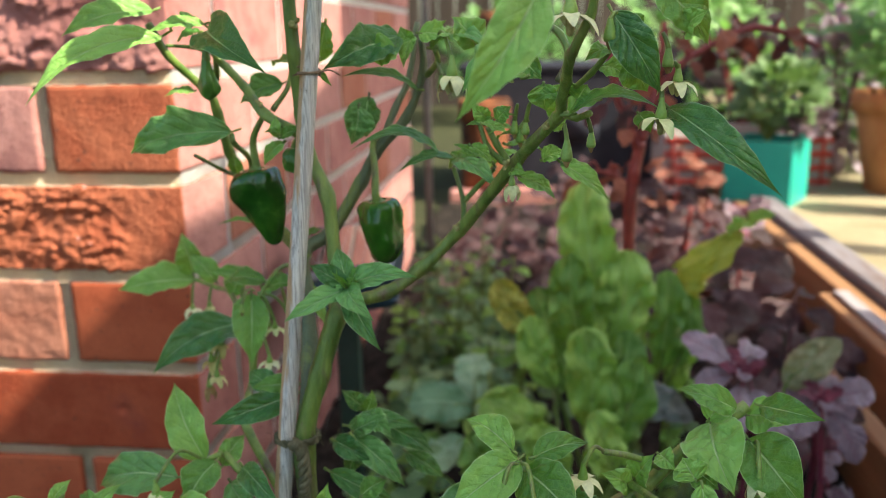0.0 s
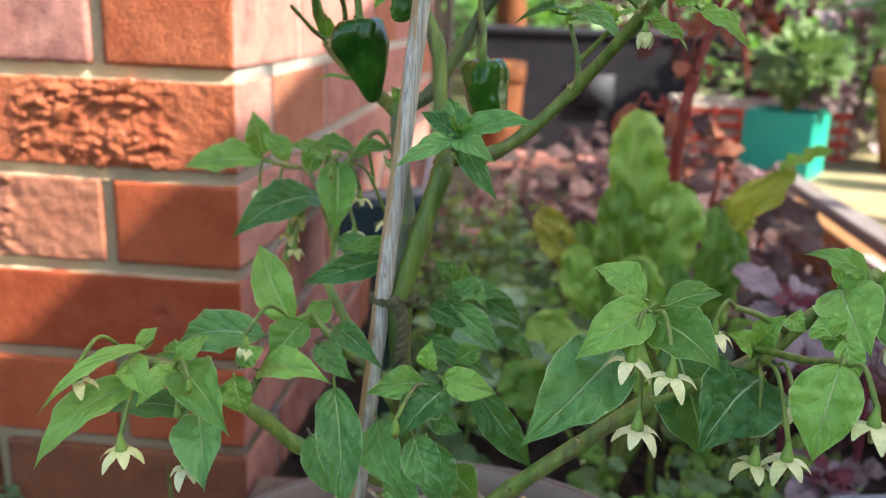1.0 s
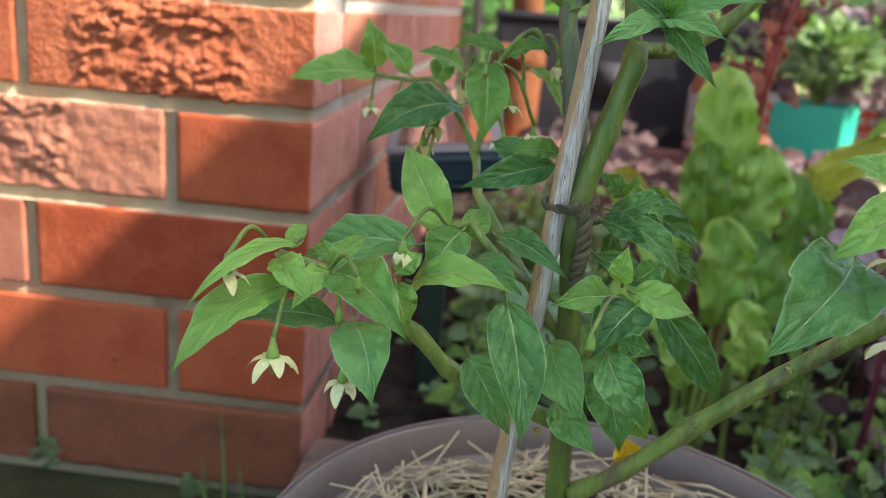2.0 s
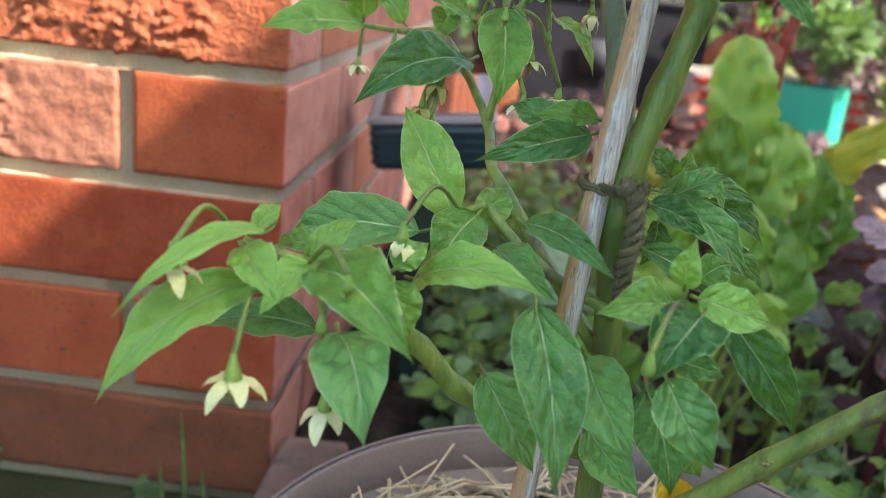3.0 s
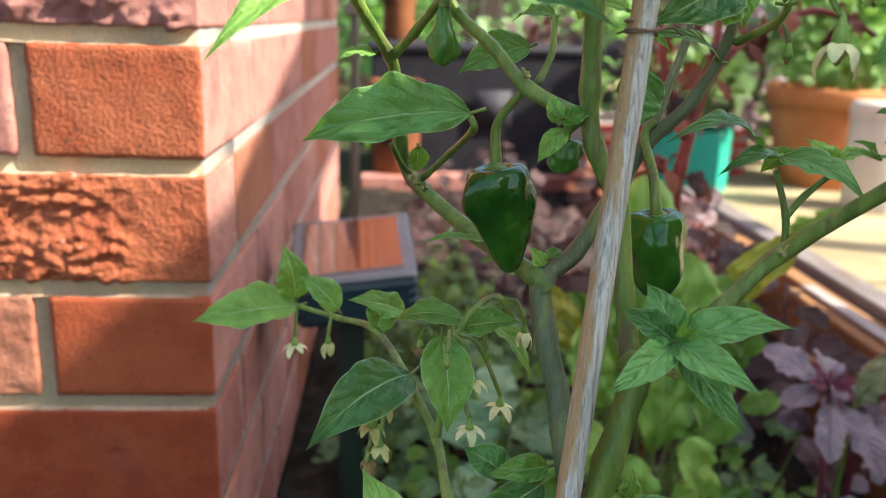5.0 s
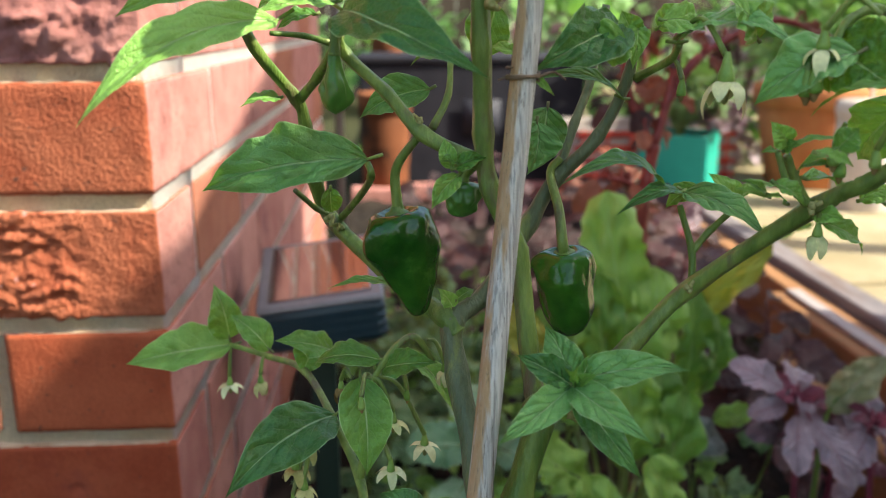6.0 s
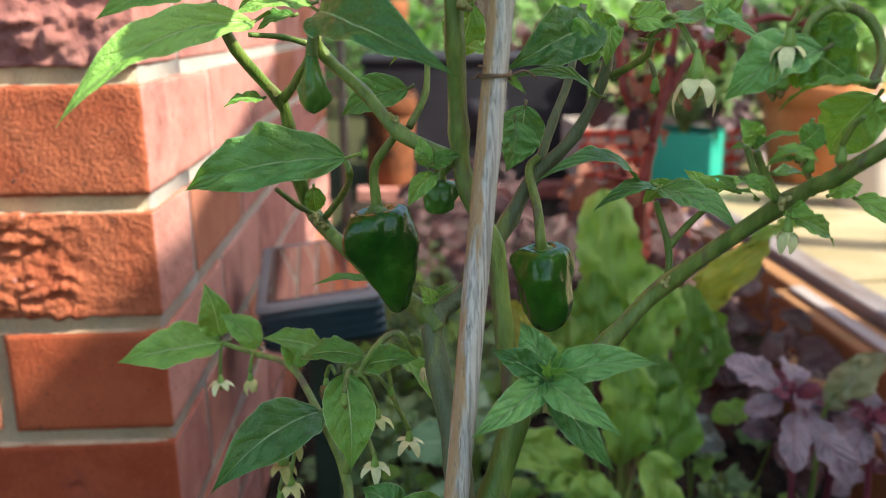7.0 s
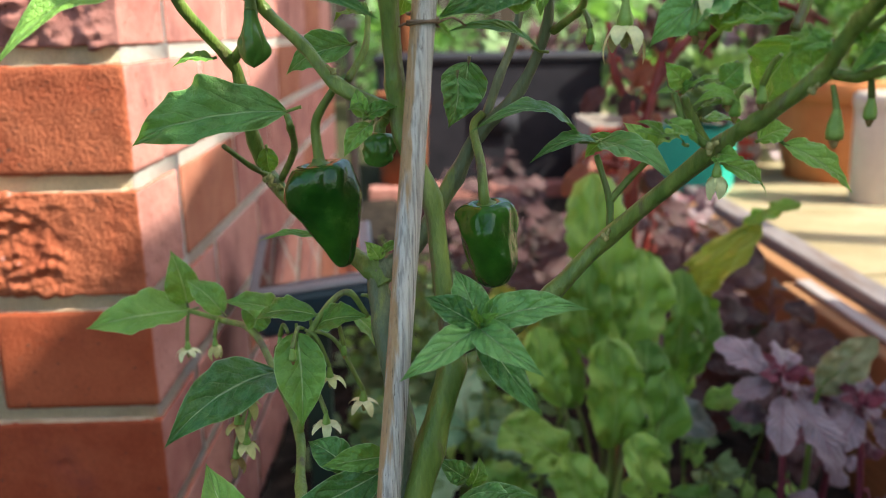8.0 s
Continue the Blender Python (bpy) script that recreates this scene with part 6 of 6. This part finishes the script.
broad_basil((0.425, 0.05, 0.02), (0.424, 0.045, 0.218), [((0.378, 0.060, 0.246), 0.026), ((0.386, 0.040, 0.214), 0.019), ((0.412, 0.010, 0.182), 0.024), ((0.450, 0.005, 0.168), 0.028), ((0.445, 0.100, 0.225), 0.026)])
broad_basil((0.490, 0.06, 0.02), (0.488, 0.055, 0.192), [((0.530, 0.060, 0.203), 0.028), ((0.505, 0.015, 0.162), 0.028), ((0.502, 0.105, 0.200), 0.028), ((0.458, 0.030, 0.175), 0.026)])
broad_basil((0.445, -0.03, 0.02), (0.443, -0.025, 0.110), [((0.410, -0.042, 0.105), 0.024), ((0.466, -0.058, 0.095), 0.024), ((0.474, -0.012, 0.115), 0.024), ((0.440, -0.062, 0.088), 0.022)])
broad_basil((0.52, 0.17, 0.02), (0.520, 0.165, 0.150), [((0.485, 0.160, 0.150), 0.028), ((0.546, 0.135, 0.145), 0.028), ((0.525, 0.207, 0.155), 0.028), ((0.512, 0.125, 0.140), 0.024)])
broad_basil((0.60, 0.88, 0.02), (0.610, 0.880, 0.175), [((0.660, 0.870, 0.195), 0.045), ((0.585, 0.860, 0.180), 0.045), ((0.640, 0.850, 0.150), 0.045)])
grey_herb = thing("sage_plant", (0.35, 0.07, 0.02), "low plant with broad grey-green and olive leaves", "plant")
green_leaf(grey_herb, (0.330, 0.094, 0.187), (0.399, 0.094, 0.158), 0.037, (0.1, -0.7, 0.7), grey_leaf, 0.08, 0.2, 0.2, 0.6, 0.7, stalk=(0.335, 0.07, 0.02))
green_leaf(grey_herb, (0.467, 0.080, 0.195), (0.508, 0.080, 0.238), 0.034, (0.1, -0.8, 0.5), olive_grey, 0.08, 0.2, 0.2, 0.6, 0.7, stalk=(0.47, 0.10, 0.02))
for k, c in enumerate(((0.410, 0.120, 0.174), (0.426, 0.110, 0.156), (0.377, 0.090, 0.141), (0.410, 0.100, 0.124), (0.370, 0.060, 0.122), (0.397, 0.130, 0.133))):
    c = Vector(c)
    out = Vector((math.cos(2.4 * k), 0.5 * math.sin(2.4 * k), 0.35 * math.sin(1.7 * k + 1)))
    green_leaf(grey_herb, c - out * 0.016, c + out * 0.018, 0.023 - 0.002 * (k % 3), (0.2 * (k % 3) - 0.2, -0.7, 0.7), (chard_green, herb_leaf)[k % 2], 0.14, 0.3, 0.5, 0.6, 0.8, 12, 4, (c.x - 0.006, c.y + 0.01, 0.03), stem_green, 0.0012)
kale = thing("kale_plant", (0.200, 0.150, 0.02), "low kale with broad smooth blue-green leaves in the bed", "plant")
for b, t, w, f in (((0.205, 0.145, 0.138), (0.146, 0.125, 0.150), 0.042, (0.05, -0.75, 0.65)), ((0.212, 0.150, 0.135), (0.268, 0.128, 0.128), 0.036, (0.10, -0.65, 0.75)), ((0.205, 0.160, 0.140), (0.200, 0.205, 0.172), 0.040, (0.0, -0.8, 0.6)), ((0.198, 0.140, 0.110), (0.168, 0.095, 0.098), 0.036, (-0.1, -0.6, 0.8))):
    green_leaf(kale, b, t, w, f, kale_leaf, 0.08, 0.2, 0.2, 0.6, 0.5, 16, 5, (0.200, 0.150, 0.02), stem_green, 0.002, "", 0.25)
RED = "red orach with dark red stalk and brownish-red leaves"
for i, (x, y, h, n, s) in enumerate([(0.47, 0.62, 0.24, 14, 0.055), (0.43, 0.34, 0.26, 16, 0.06), (0.50, 0.50, 0.22, 16, 0.065), (0.36, 0.48, 0.20, 15, 0.06), (0.26, 0.62, 0.17, 15, 0.06), (0.44, 0.75, 0.20, 15, 0.065), (0.56, 0.72, 0.19, 14, 0.06), (0.52, 0.28, 0.18, 13, 0.055), (0.33, 0.85, 0.17, 14, 0.06), (0.20, 0.95, 0.15, 14, 0.06), (0.50, 1.05, 0.20, 14, 0.06), (0.36, 1.2, 0.18, 12, 0.06), (0.56, 1.35, 0.24, 12, 0.06), (0.12, 0.85, 0.13, 12, 0.055), (0.20, 1.3, 0.16, 12, 0.06), (0.36, 1.5, 0.18, 12, 0.06), (0.57, 0.45, 0.16, 12, 0.055), (0.60, 0.95, 0.17, 12, 0.055), (0.54, 0.85, 0.20, 12, 0.055)]):
    leafy_stalk("red_orach", (x, y, 0.02), (x + 0.012, y, h), n, s if i == 0 else s * 1.2, rust_leaf if i == 12 else red_leaf, stem_red if i % 6 == 0 else stem_purple, RED, "red orach in the bed", 40 + i, 0.0075 if i == 0 else 0.003)


def forked_red_plant():
    """A tall thick-stemmed plant, red all over, forking into arching shoots with drooping leaves."""
    ob = thing("red_orach", (0.348, 0.205, 0.02), "tall forked orach with thick bright red stems and rusty leaves", "plant", "red orach in the bed")
    shoots = [([(0.348, 0.205, 0.02), (0.350, 0.203, 0.20), (0.349, 0.200, 0.323), (0.352, 0.200, 0.354), (0.357, 0.200, 0.384)], 0.0058, 0.0050),
              ([(0.357, 0.200, 0.384), (0.366, 0.203, 0.418), (0.372, 0.205, 0.450), (0.374, 0.206, 0.490)], 0.0044, 0.0026),
              ([(0.355, 0.200, 0.378), (0.345, 0.200, 0.402), (0.333, 0.203, 0.428), (0.326, 0.206, 0.470)], 0.0045, 0.0026),
              ([(0.366, 0.203, 0.418), (0.387, 0.206, 0.450), (0.415, 0.210, 0.468), (0.453, 0.212, 0.484), (0.490, 0.215, 0.476), (0.512, 0.216, 0.466)], 0.0040, 0.0022),
              ([(0.350, 0.203, 0.335), (0.335, 0.195, 0.352), (0.315, 0.190, 0.358)], 0.0034, 0.0020)]
    rng = random.Random(77)
    for k, (pts, a, b) in enumerate(shoots):
        line = smooth_path(pts, 8)
        part("stalk", tube(line, a, b, 10, None, 0.10, node=8), stem_red, ob)
        for i in range(2 if k == 0 else 6):
            p = line[min(len(line) - 1, int((0.55 if k == 0 else 0.1) * len(line) + i * len(line) * (0.2 if k == 0 else 0.15)))]
            turn = i * 2.4 + k
            out = Vector((math.cos(turn), math.sin(turn), 0))
            size = rng.uniform(0.018, 0.032)
            base = p + out * size * 0.45
            tip = base + out * size * 0.7 + Vector((0, 0, -size * rng.uniform(0.2, 0.9)))
            green_leaf(ob, base, tip, size * rng.uniform(0.5, 0.7), Vector((0, -0.8, 0.6)), (rust_leaf, rust_leaf, red_leaf)[(i + k) % 3], 0.12, 0.3, 0.25, 0.6, 0.7, 10, 3, p, stem_red, 0.0014, "", 0.2)


forked_red_plant()


def herb_carpet(name, count, area, height, size, mat, seed, label):
    """Low mat of small paired leaves on thin shoots."""
    rng = random.Random(seed)
    bm = bmesh.new()
    x0, x1, y0, y1 = area
    for i in range(count):
        x, y = rng.uniform(x0, x1), rng.uniform(y0, y1)
        if (x - POT[0]) ** 2 + (y - POT[1]) ** 2 < 0.15 ** 2:
            continue
        hill = 0.5 + 0.5 * noise.noise(Vector((x * 7, y * 7, seed)))
        h = 0.02 + height * hill * rng.uniform(0.35, 1.0)
        lean = Vector((rng.uniform(-0.3, 0.3), rng.uniform(-0.3, 0.3), 1)) * h
        for k in range(4):
            t = 0.35 + 0.65 * k / 3
            p = Vector((x, y, 0.01)) + lean * t
            a = rng.uniform(0, 6.28)
            for sgn in (1, -1):
                out = Vector((math.cos(a), math.sin(a), rng.uniform(-0.2, 0.5))) * sgn
                out.z = abs(out.z) * 0.6
                s = size * rng.uniform(0.6, 1.2)
                blade(bm, p, p + out * s, s * 0.75, (0, -0.3, 1), 0.08, 0.2, 3, 1, 0.5, 0.6, 0.0, i * 0.1)
    return solid(name, bm, mat, label, "herbs", kind="stuff")


HERB = "soft green herb sprig with rounded leaves in the bed"
herb_rng = random.Random(31)
for i in range(30):
    x, y = herb_rng.uniform(0.11, 0.275), herb_rng.uniform(0.06, 0.55)
    h = herb_rng.uniform(0.11, 0.21) if x > 0.16 else herb_rng.uniform(0.07, 0.14)
    leafy_stalk("herb_sprig", (x, y, 0.02), (x + herb_rng.uniform(-0.02, 0.02), y - 0.01, h), 10, 0.030, (herb_leaf, chard_green)[i % 3 == 0], stem_green, HERB, "herbs in the bed", 120 + i, 0.0016, 0.25, 0.1)
for i in range(34):
    x, y = herb_rng.uniform(0.22, 0.41), herb_rng.uniform(-0.17, 0.0)
    leafy_stalk("herb_sprig", (x, y, 0.02), (x, y - 0.005, herb_rng.uniform(0.04, 0.10)), 8, 0.023, (herb_leaf, chard_green)[i % 4 == 0], stem_green, HERB, "herbs in the bed", 160 + i, 0.0014, 0.25, 0.1)
for i in range(18):
    x, y = herb_rng.uniform(0.27, 0.42), herb_rng.uniform(-0.12, 0.02)
    leafy_stalk("herb_sprig", (x, y, 0.02), (x, y - 0.005, herb_rng.uniform(0.06, 0.13)), 9, 0.030, (chard_green, herb_leaf)[i % 2], stem_green, HERB, "herbs in the bed", 200 + i, 0.0014, 0.25, 0.1)
for i in range(22):
    x, y = herb_rng.uniform(0.085, 0.22), herb_rng.uniform(0.38, 0.72)
    leafy_stalk("herb_sprig", (x, y, 0.02), (x + herb_rng.uniform(-0.02, 0.02), y - 0.01, herb_rng.uniform(0.12, 0.20)), 12, 0.026, (herb_leaf, chard_green)[i % 4 == 0], stem_green, HERB, "herbs in the bed", 240 + i, 0.0016, 0.25, 0.1)
for i in range(16):
    x, y = herb_rng.uniform(0.35, 0.49), herb_rng.uniform(-0.02, 0.20)
    leafy_stalk("herb_sprig", (x, y, 0.02), (x, y - 0.005, herb_rng.uniform(0.05, 0.10)), 8, 0.024, (chard_green, herb_leaf)[i % 2], stem_green, HERB, "herbs in the bed", 270 + i, 0.0014, 0.25, 0.1)
herb_carpet("herb_carpet", 50, (0.11, 0.27, 0.30, 0.60), 0.10, 0.024, herb_leaf, 3, "pale green small-leaved herbs carpeting the bed")
herb_carpet("low_weeds", 9, (-0.35, 0.0, -0.12, -0.01), 0.010, 0.009, herb_leaf, 6, "small weeds at the foot of the brick wall")
herb_carpet("herb_carpet", 22, (0.03, 0.12, 0.02, 0.6), 0.03, 0.016, herb_leaf, 8, "sparse green herbs beside the wall")


twig = thing("dry_twig", (0.42, 0.09, 0.03), "thin dry pale twig lying on the soil", "twig")
part("stem", tube(smooth_path([(0.384, 0.05, 0.032), (0.412, 0.083, 0.038), (0.434, 0.099, 0.040), (0.463, 0.126, 0.036)], 6), 0.0014, 0.0008, 6), straw_dry, twig)
part("side_shoot", tube(smooth_path([(0.434, 0.099, 0.040), (0.440, 0.118, 0.050), (0.437, 0.130, 0.055)], 5), 0.0009, 0.0005, 6), straw_dry, twig)


def soil_crumbs():
    """Loose crumbs of soil strewn over the bed."""
    rng = random.Random(17)
    bm = bmesh.new()
    for i in range(420):
        x, y = rng.uniform(0.10, 0.56), rng.uniform(-0.20, 0.45)
        if (x - POT[0]) ** 2 + (y - POT[1]) ** 2 < 0.15 ** 2:
            continue
        r = rng.uniform(0.002, 0.007)
        made = bmesh.ops.create_icosphere(bm, subdivisions=1, radius=r)["verts"]
        for v in made:
            v.co = Vector((v.co.x * rng.uniform(0.8, 1.2), v.co.y, v.co.z * 0.7)) + Vector((x, y, 0.024 + r * 0.3)) + Vector((0, 0, 0.3 * r * noise.noise(v.co * 300 + Vector((i, 0, 0)))))
    return solid("soil_crumbs", bm, soil_dark, "loose dark crumbs of soil over the bed", "soil", kind="stuff")


soil_crumbs()


def grass_tufts():
    rng = random.Random(9)
    bm = bmesh.new()
    for i in range(26):
        x, y = rng.uniform(-0.45, 0.0), rng.uniform(-0.16, -0.008)
        h = rng.uniform(0.015, 0.05) * (1.8 if rng.random() < 0.06 else 1)
        b = Vector((x, y, 0))
        blade(bm, b, b + Vector((rng.uniform(-0.4, 0.4) * h, rng.uniform(-0.4, 0.3) * h, h)), 0.0025, (rng.uniform(-1, 1), -1, 0.2), 0.12, 0.1, 4, 1, 0.15, 0.6, 0.0, i)
    for x, y, h in ((-0.050, -0.03, 0.085), (-0.062, -0.035, 0.05), (-0.035, -0.03, 0.045)):
        b = Vector((x, y, 0))
        blade(bm, b, b + Vector((-0.004, 0.0, h)), 0.0028, (0.1, -1, 0.2), 0.03, 0.1, 5, 1, 0.15, 0.6, 0.0, h)
    return solid("grass_tufts", bm, weed_green, "thin green grass blades at the wall's foot", "grass", kind="stuff")


grass_tufts()

# ---- pots and things beyond the bed ----
def leafy_crown(parent, centre, radius, count, size, mat, seed, squash=0.7, name="crown"):
    rng = random.Random(seed)
    bm = bmesh.new()
    c = Vector(centre)
    for i in range(count):
        d = Vector((rng.gauss(0, 1), rng.gauss(0, 1), rng.gauss(0, 1))).normalized()
        clump = 0.75 + 0.35 * noise.noise(d * 2.6 + Vector((seed, 0, 0)))
        r = radius * clump * rng.uniform(0.45, 1.0) ** 0.5
        p = c + Vector((d.x * r, d.y * r, d.z * r * squash))
        out = (d + Vector((rng.uniform(-0.6, 0.6), rng.uniform(-0.6, 0.6), rng.uniform(-0.2, 0.7)))).normalized()
        s = size * rng.uniform(0.6, 1.25)
        blade(bm, p, p + out * s, s * 0.62, (rng.uniform(-0.4, 0.4), -0.4, 1), 0.10, 0.2, 4, 1, 0.55, 0.65, 0.0, i * 0.1)
    return part(name, bm, mat, parent)


def stem_bunch(parent, foot, top_z, spread, count, mat, seed, r=0.004):
    rng = random.Random(seed)
    for i in range(count):
        a = 6.283 * i / count + rng.uniform(-0.3, 0.3)
        f = Vector(foot)
        t = Vector((f.x + spread * math.cos(a), f.y + spread * math.sin(a), top_z * rng.uniform(0.9, 1.05)))
        part("stem", tube(smooth_path([f, f.lerp(t, 0.5) + Vector((0, 0, 0.02)), t], 5), r, r * 0.4, 7), mat, parent)


teal = thing("square_planter", (0.787, 1.40, 0.1), "square teal plastic planter standing on the path", "planter")
m = Matrix.Translation((0.787, 1.40, 0.1)) @ Matrix.Rotation(radians(60), 4, "Z")
for name, lo, hi in (("side", (-0.075, -0.075, 0), (0.075, -0.070, 0.146)), ("side", (0.070, -0.0695, 0), (0.075, 0.0695, 0.146)), ("side", (-0.075, 0.070, 0), (0.075, 0.075, 0.146)), ("side", (-0.075, -0.0695, 0), (-0.070, 0.0695, 0.146)), ("base", (-0.0695, -0.0695, 0.001), (0.0695, 0.0695, 0.006))):
    bm = box(lo, hi, 0.0015)
    bmesh.ops.transform(bm, matrix=m, verts=bm.verts)
    part(name, bm, teal_plastic, teal)
bm = box((-0.069, -0.069, 0.10), (0.069, 0.069, 0.132), 0.004)
bmesh.ops.transform(bm, matrix=m, verts=bm.verts)
solid("planter_soil", bm, soil_dark, "soil filling the teal planter", "soil", kind="stuff")
potted = thing("potted_herb", (0.787, 1.40, 0.228), "bushy light green herb growing in the teal planter", "plant")
stem_bunch(potted, (0.787, 1.40, 0.228), 0.36, 0.06, 7, stem_green, 2)
leafy_crown(potted, (0.807, 1.40, 0.345), 0.115, 460, 0.034, sage_leaf, 11, 0.68)
leafy_crown(potted, (0.855, 1.345, 0.285), 0.045, 70, 0.030, purple_leaf, 12, 0.6)


def round_pot(at, r_top, r_low, high, mat, label):
    ob = thing("terracotta_pot", at, label, "pot", "terracotta pots")
    part("body", lathe([(0.0, 0.002), (r_low, 0.0), (r_low + 0.004, 0.004), (r_top * 0.93, high * 0.80), (r_top * 0.90, high * 0.86), (r_top * 0.90, high * 0.93), (0.001, high * 0.90)], at, 44), mat, ob)
    part("rim", lathe([(r_top * 0.92, high * 0.80), (r_top, high * 0.805), (r_top * 1.01, high * 0.97), (r_top * 0.98, high), (r_top * 0.92, high * 0.985), (r_top * 0.90, high * 0.92)], at, 44), mat, ob)
    return ob


round_pot((1.165, 1.52, 0.1), 0.155, 0.105, 0.24, terracotta, "large orange terracotta pot standing on the path")
potted = thing("potted_shrub", (1.165, 1.52, 0.31), "bright green leafy shrub growing in the terracotta pot", "plant")
stem_bunch(potted, (1.165, 1.52, 0.31), 0.55, 0.1, 7, stem_green, 4)
leafy_crown(potted, (1.175, 1.54, 0.48), 0.22, 520, 0.055, shrub_leaf, 15, 0.75)
tub = thing("white_tub", (1.125, 1.225, 0.1), "white plastic tub with a raised lid on the path", "tub")
part("body", lathe([(0.0, 0.0), (0.056, 0.0), (0.059, 0.006), (0.063, 0.20), (0.060, 0.207)], (1.125, 1.225, 0.1), 36), white_plastic, tub)
part("lid", lathe([(0.0655, 0.197), (0.067, 0.206), (0.066, 0.222), (0.060, 0.228), (0.0, 0.230)], (1.125, 1.225, 0.1), 36), white_plastic, tub)
part("spike", tube([Vector((1.125, 1.225, 0.32)), Vector((1.126, 1.225, 0.40)), Vector((1.126, 1.225, 0.47))], 0.004, 0.003, 8), white_plastic, tub)

crate = thing("striped_crate", (0.77, 1.63, 0.1), "white crate with red painted bands on the path", "crate")
for lo, hi in (((0.585, 1.57, 0.1), (0.985, 1.582, 0.235)), ((0.585, 1.808, 0.1), (0.985, 1.82, 0.235)), ((0.585, 1.583, 0.1), (0.597, 1.808, 0.235)), ((0.973, 1.583, 0.1), (0.985, 1.808, 0.235))):
    part("side", box(lo, hi, 0.003), crate_white, crate)
part("contents", box((0.598, 1.583, 0.1), (0.972, 1.807, 0.205), 0.01), soil_dark, crate, "dark soil inside")
for i in range(4):
    part("band", box((0.583, 1.567, 0.110 + 0.034 * i), (0.987, 1.57, 0.124 + 0.034 * i), 0), red_paint, crate)
for i in range(7):
    part("band", box((0.60 + 0.06 * i, 1.564, 0.106), (0.607 + 0.06 * i, 1.567, 0.230), 0), red_paint, crate)

black = thing("black_crate", (0.44, 2.1, 0.0), "black plastic crate with a pale worn label", "crate")
part("body", box((0.04, 2.0, 0.0), (0.70, 2.35, 0.385), 0.012), black_plastic, black)
part("rim", box((0.03, 1.99, 0.372), (0.71, 2.36, 0.395), 0.008), black_plastic, black)
part("label", box((0.34, 1.984, 0.17), (0.45, 1.987, 0.27), 0), label_grey, black, "dull grey worn label panel")
round_pot((0.115, 1.90, 0.0), 0.075, 0.06, 0.30, rust_clay, "tall rusty terracotta pot beside the black crate")
tall = thing("chimney_pot", (0.12, 2.45, 0.0), "rust-coloured upright clay chimney pot", "chimney pot")
part("body", lathe([(0.055, 0.0), (0.052, 0.5), (0.058, 0.52), (0.058, 0.56), (0.045, 0.56), (0.04, 0.3)], (0.12, 2.45, 0.0), 30), rust_clay, tall)

# ---- far garden ----
solid("lawn", box((0.0, 2.6, 0.0), (6.0, 5.2, 0.03), 0.01), lawn_green, "bright sunlit lawn beyond the bed", "lawn", kind="structure")
fence = thing("fence", (0.5, 5.4, 0), "dark stained timber fence closing the garden", "fence", kind="structure")
board_mesh = bpy.data.meshes.new("fence_board")
b = box((0, 0, 0), (0.115, 0.018, 1.7), 0.003)
b.to_mesh(board_mesh)
b.free()
board_mesh.materials.append(fence_wood)
for i in range(64):
    ob = new("fence_board", board_mesh)
    ob.parent = fence
    ob.location = (-2.6 + 0.122 * i - 0.5, 0.006 * (i % 2), 0.0)
part("rail", box((-2.6, 5.42, 0.3), (5.2, 5.46, 0.39), 0.004), fence_wood, fence)


def garden_shrub(at, radius, high, count, size, mat, seed, label, stem_mat=None):
    ob = thing("garden_shrub", at, label, "shrub", "shrubs beyond the bed")
    x, y = at[:2]
    stem_bunch(ob, at, high * 0.9, radius * 0.5, 6, stem_mat or stem_grey, seed, 0.008)
    leafy_crown(ob, (x, y, high * 0.62), radius, count, size, mat, seed, high * 0.5 / radius)
    return ob


SH = "leafy green shrub in the far garden"
for i, (x, y, r, h, n, s, mt) in enumerate([(1.25, 1.9, 0.28, 0.62, 420, 0.06, shrub_leaf), (0.95, 2.35, 0.26, 0.5, 420, 0.06, shrub_leaf), (1.6, 2.6, 0.4, 0.8, 500, 0.08, shrub_leaf), (0.62, 3.0, 0.3, 0.45, 360, 0.06, herb_leaf), (2.2, 3.4, 0.55, 1.0, 500, 0.1, shrub_leaf), (1.1, 4.2, 0.5, 0.7, 420, 0.1, shrub_leaf), (0.1, 4.4, 0.5, 0.6, 380, 0.1, shrub_leaf)]):
    garden_shrub((x, y, 0.02), r, h, n, s, mt, 70 + i, SH)
garden_shrub((0.86, 1.98, 0.1), 0.16, 0.50, 220, 0.055, red_leaf, 90, "red-leaved shrub behind the striped crate", stem_red)
garden_shrub((0.60, 2.45, 0.0), 0.2, 0.46, 200, 0.06, red_leaf, 91, "red-leaved shrub behind the black crate", stem_red)
garden_shrub((1.05, 1.76, 0.1), 0.13, 0.52, 260, 0.045, purple_leaf, 92, "grey-purple leafy plant behind the teal planter", stem_purple)
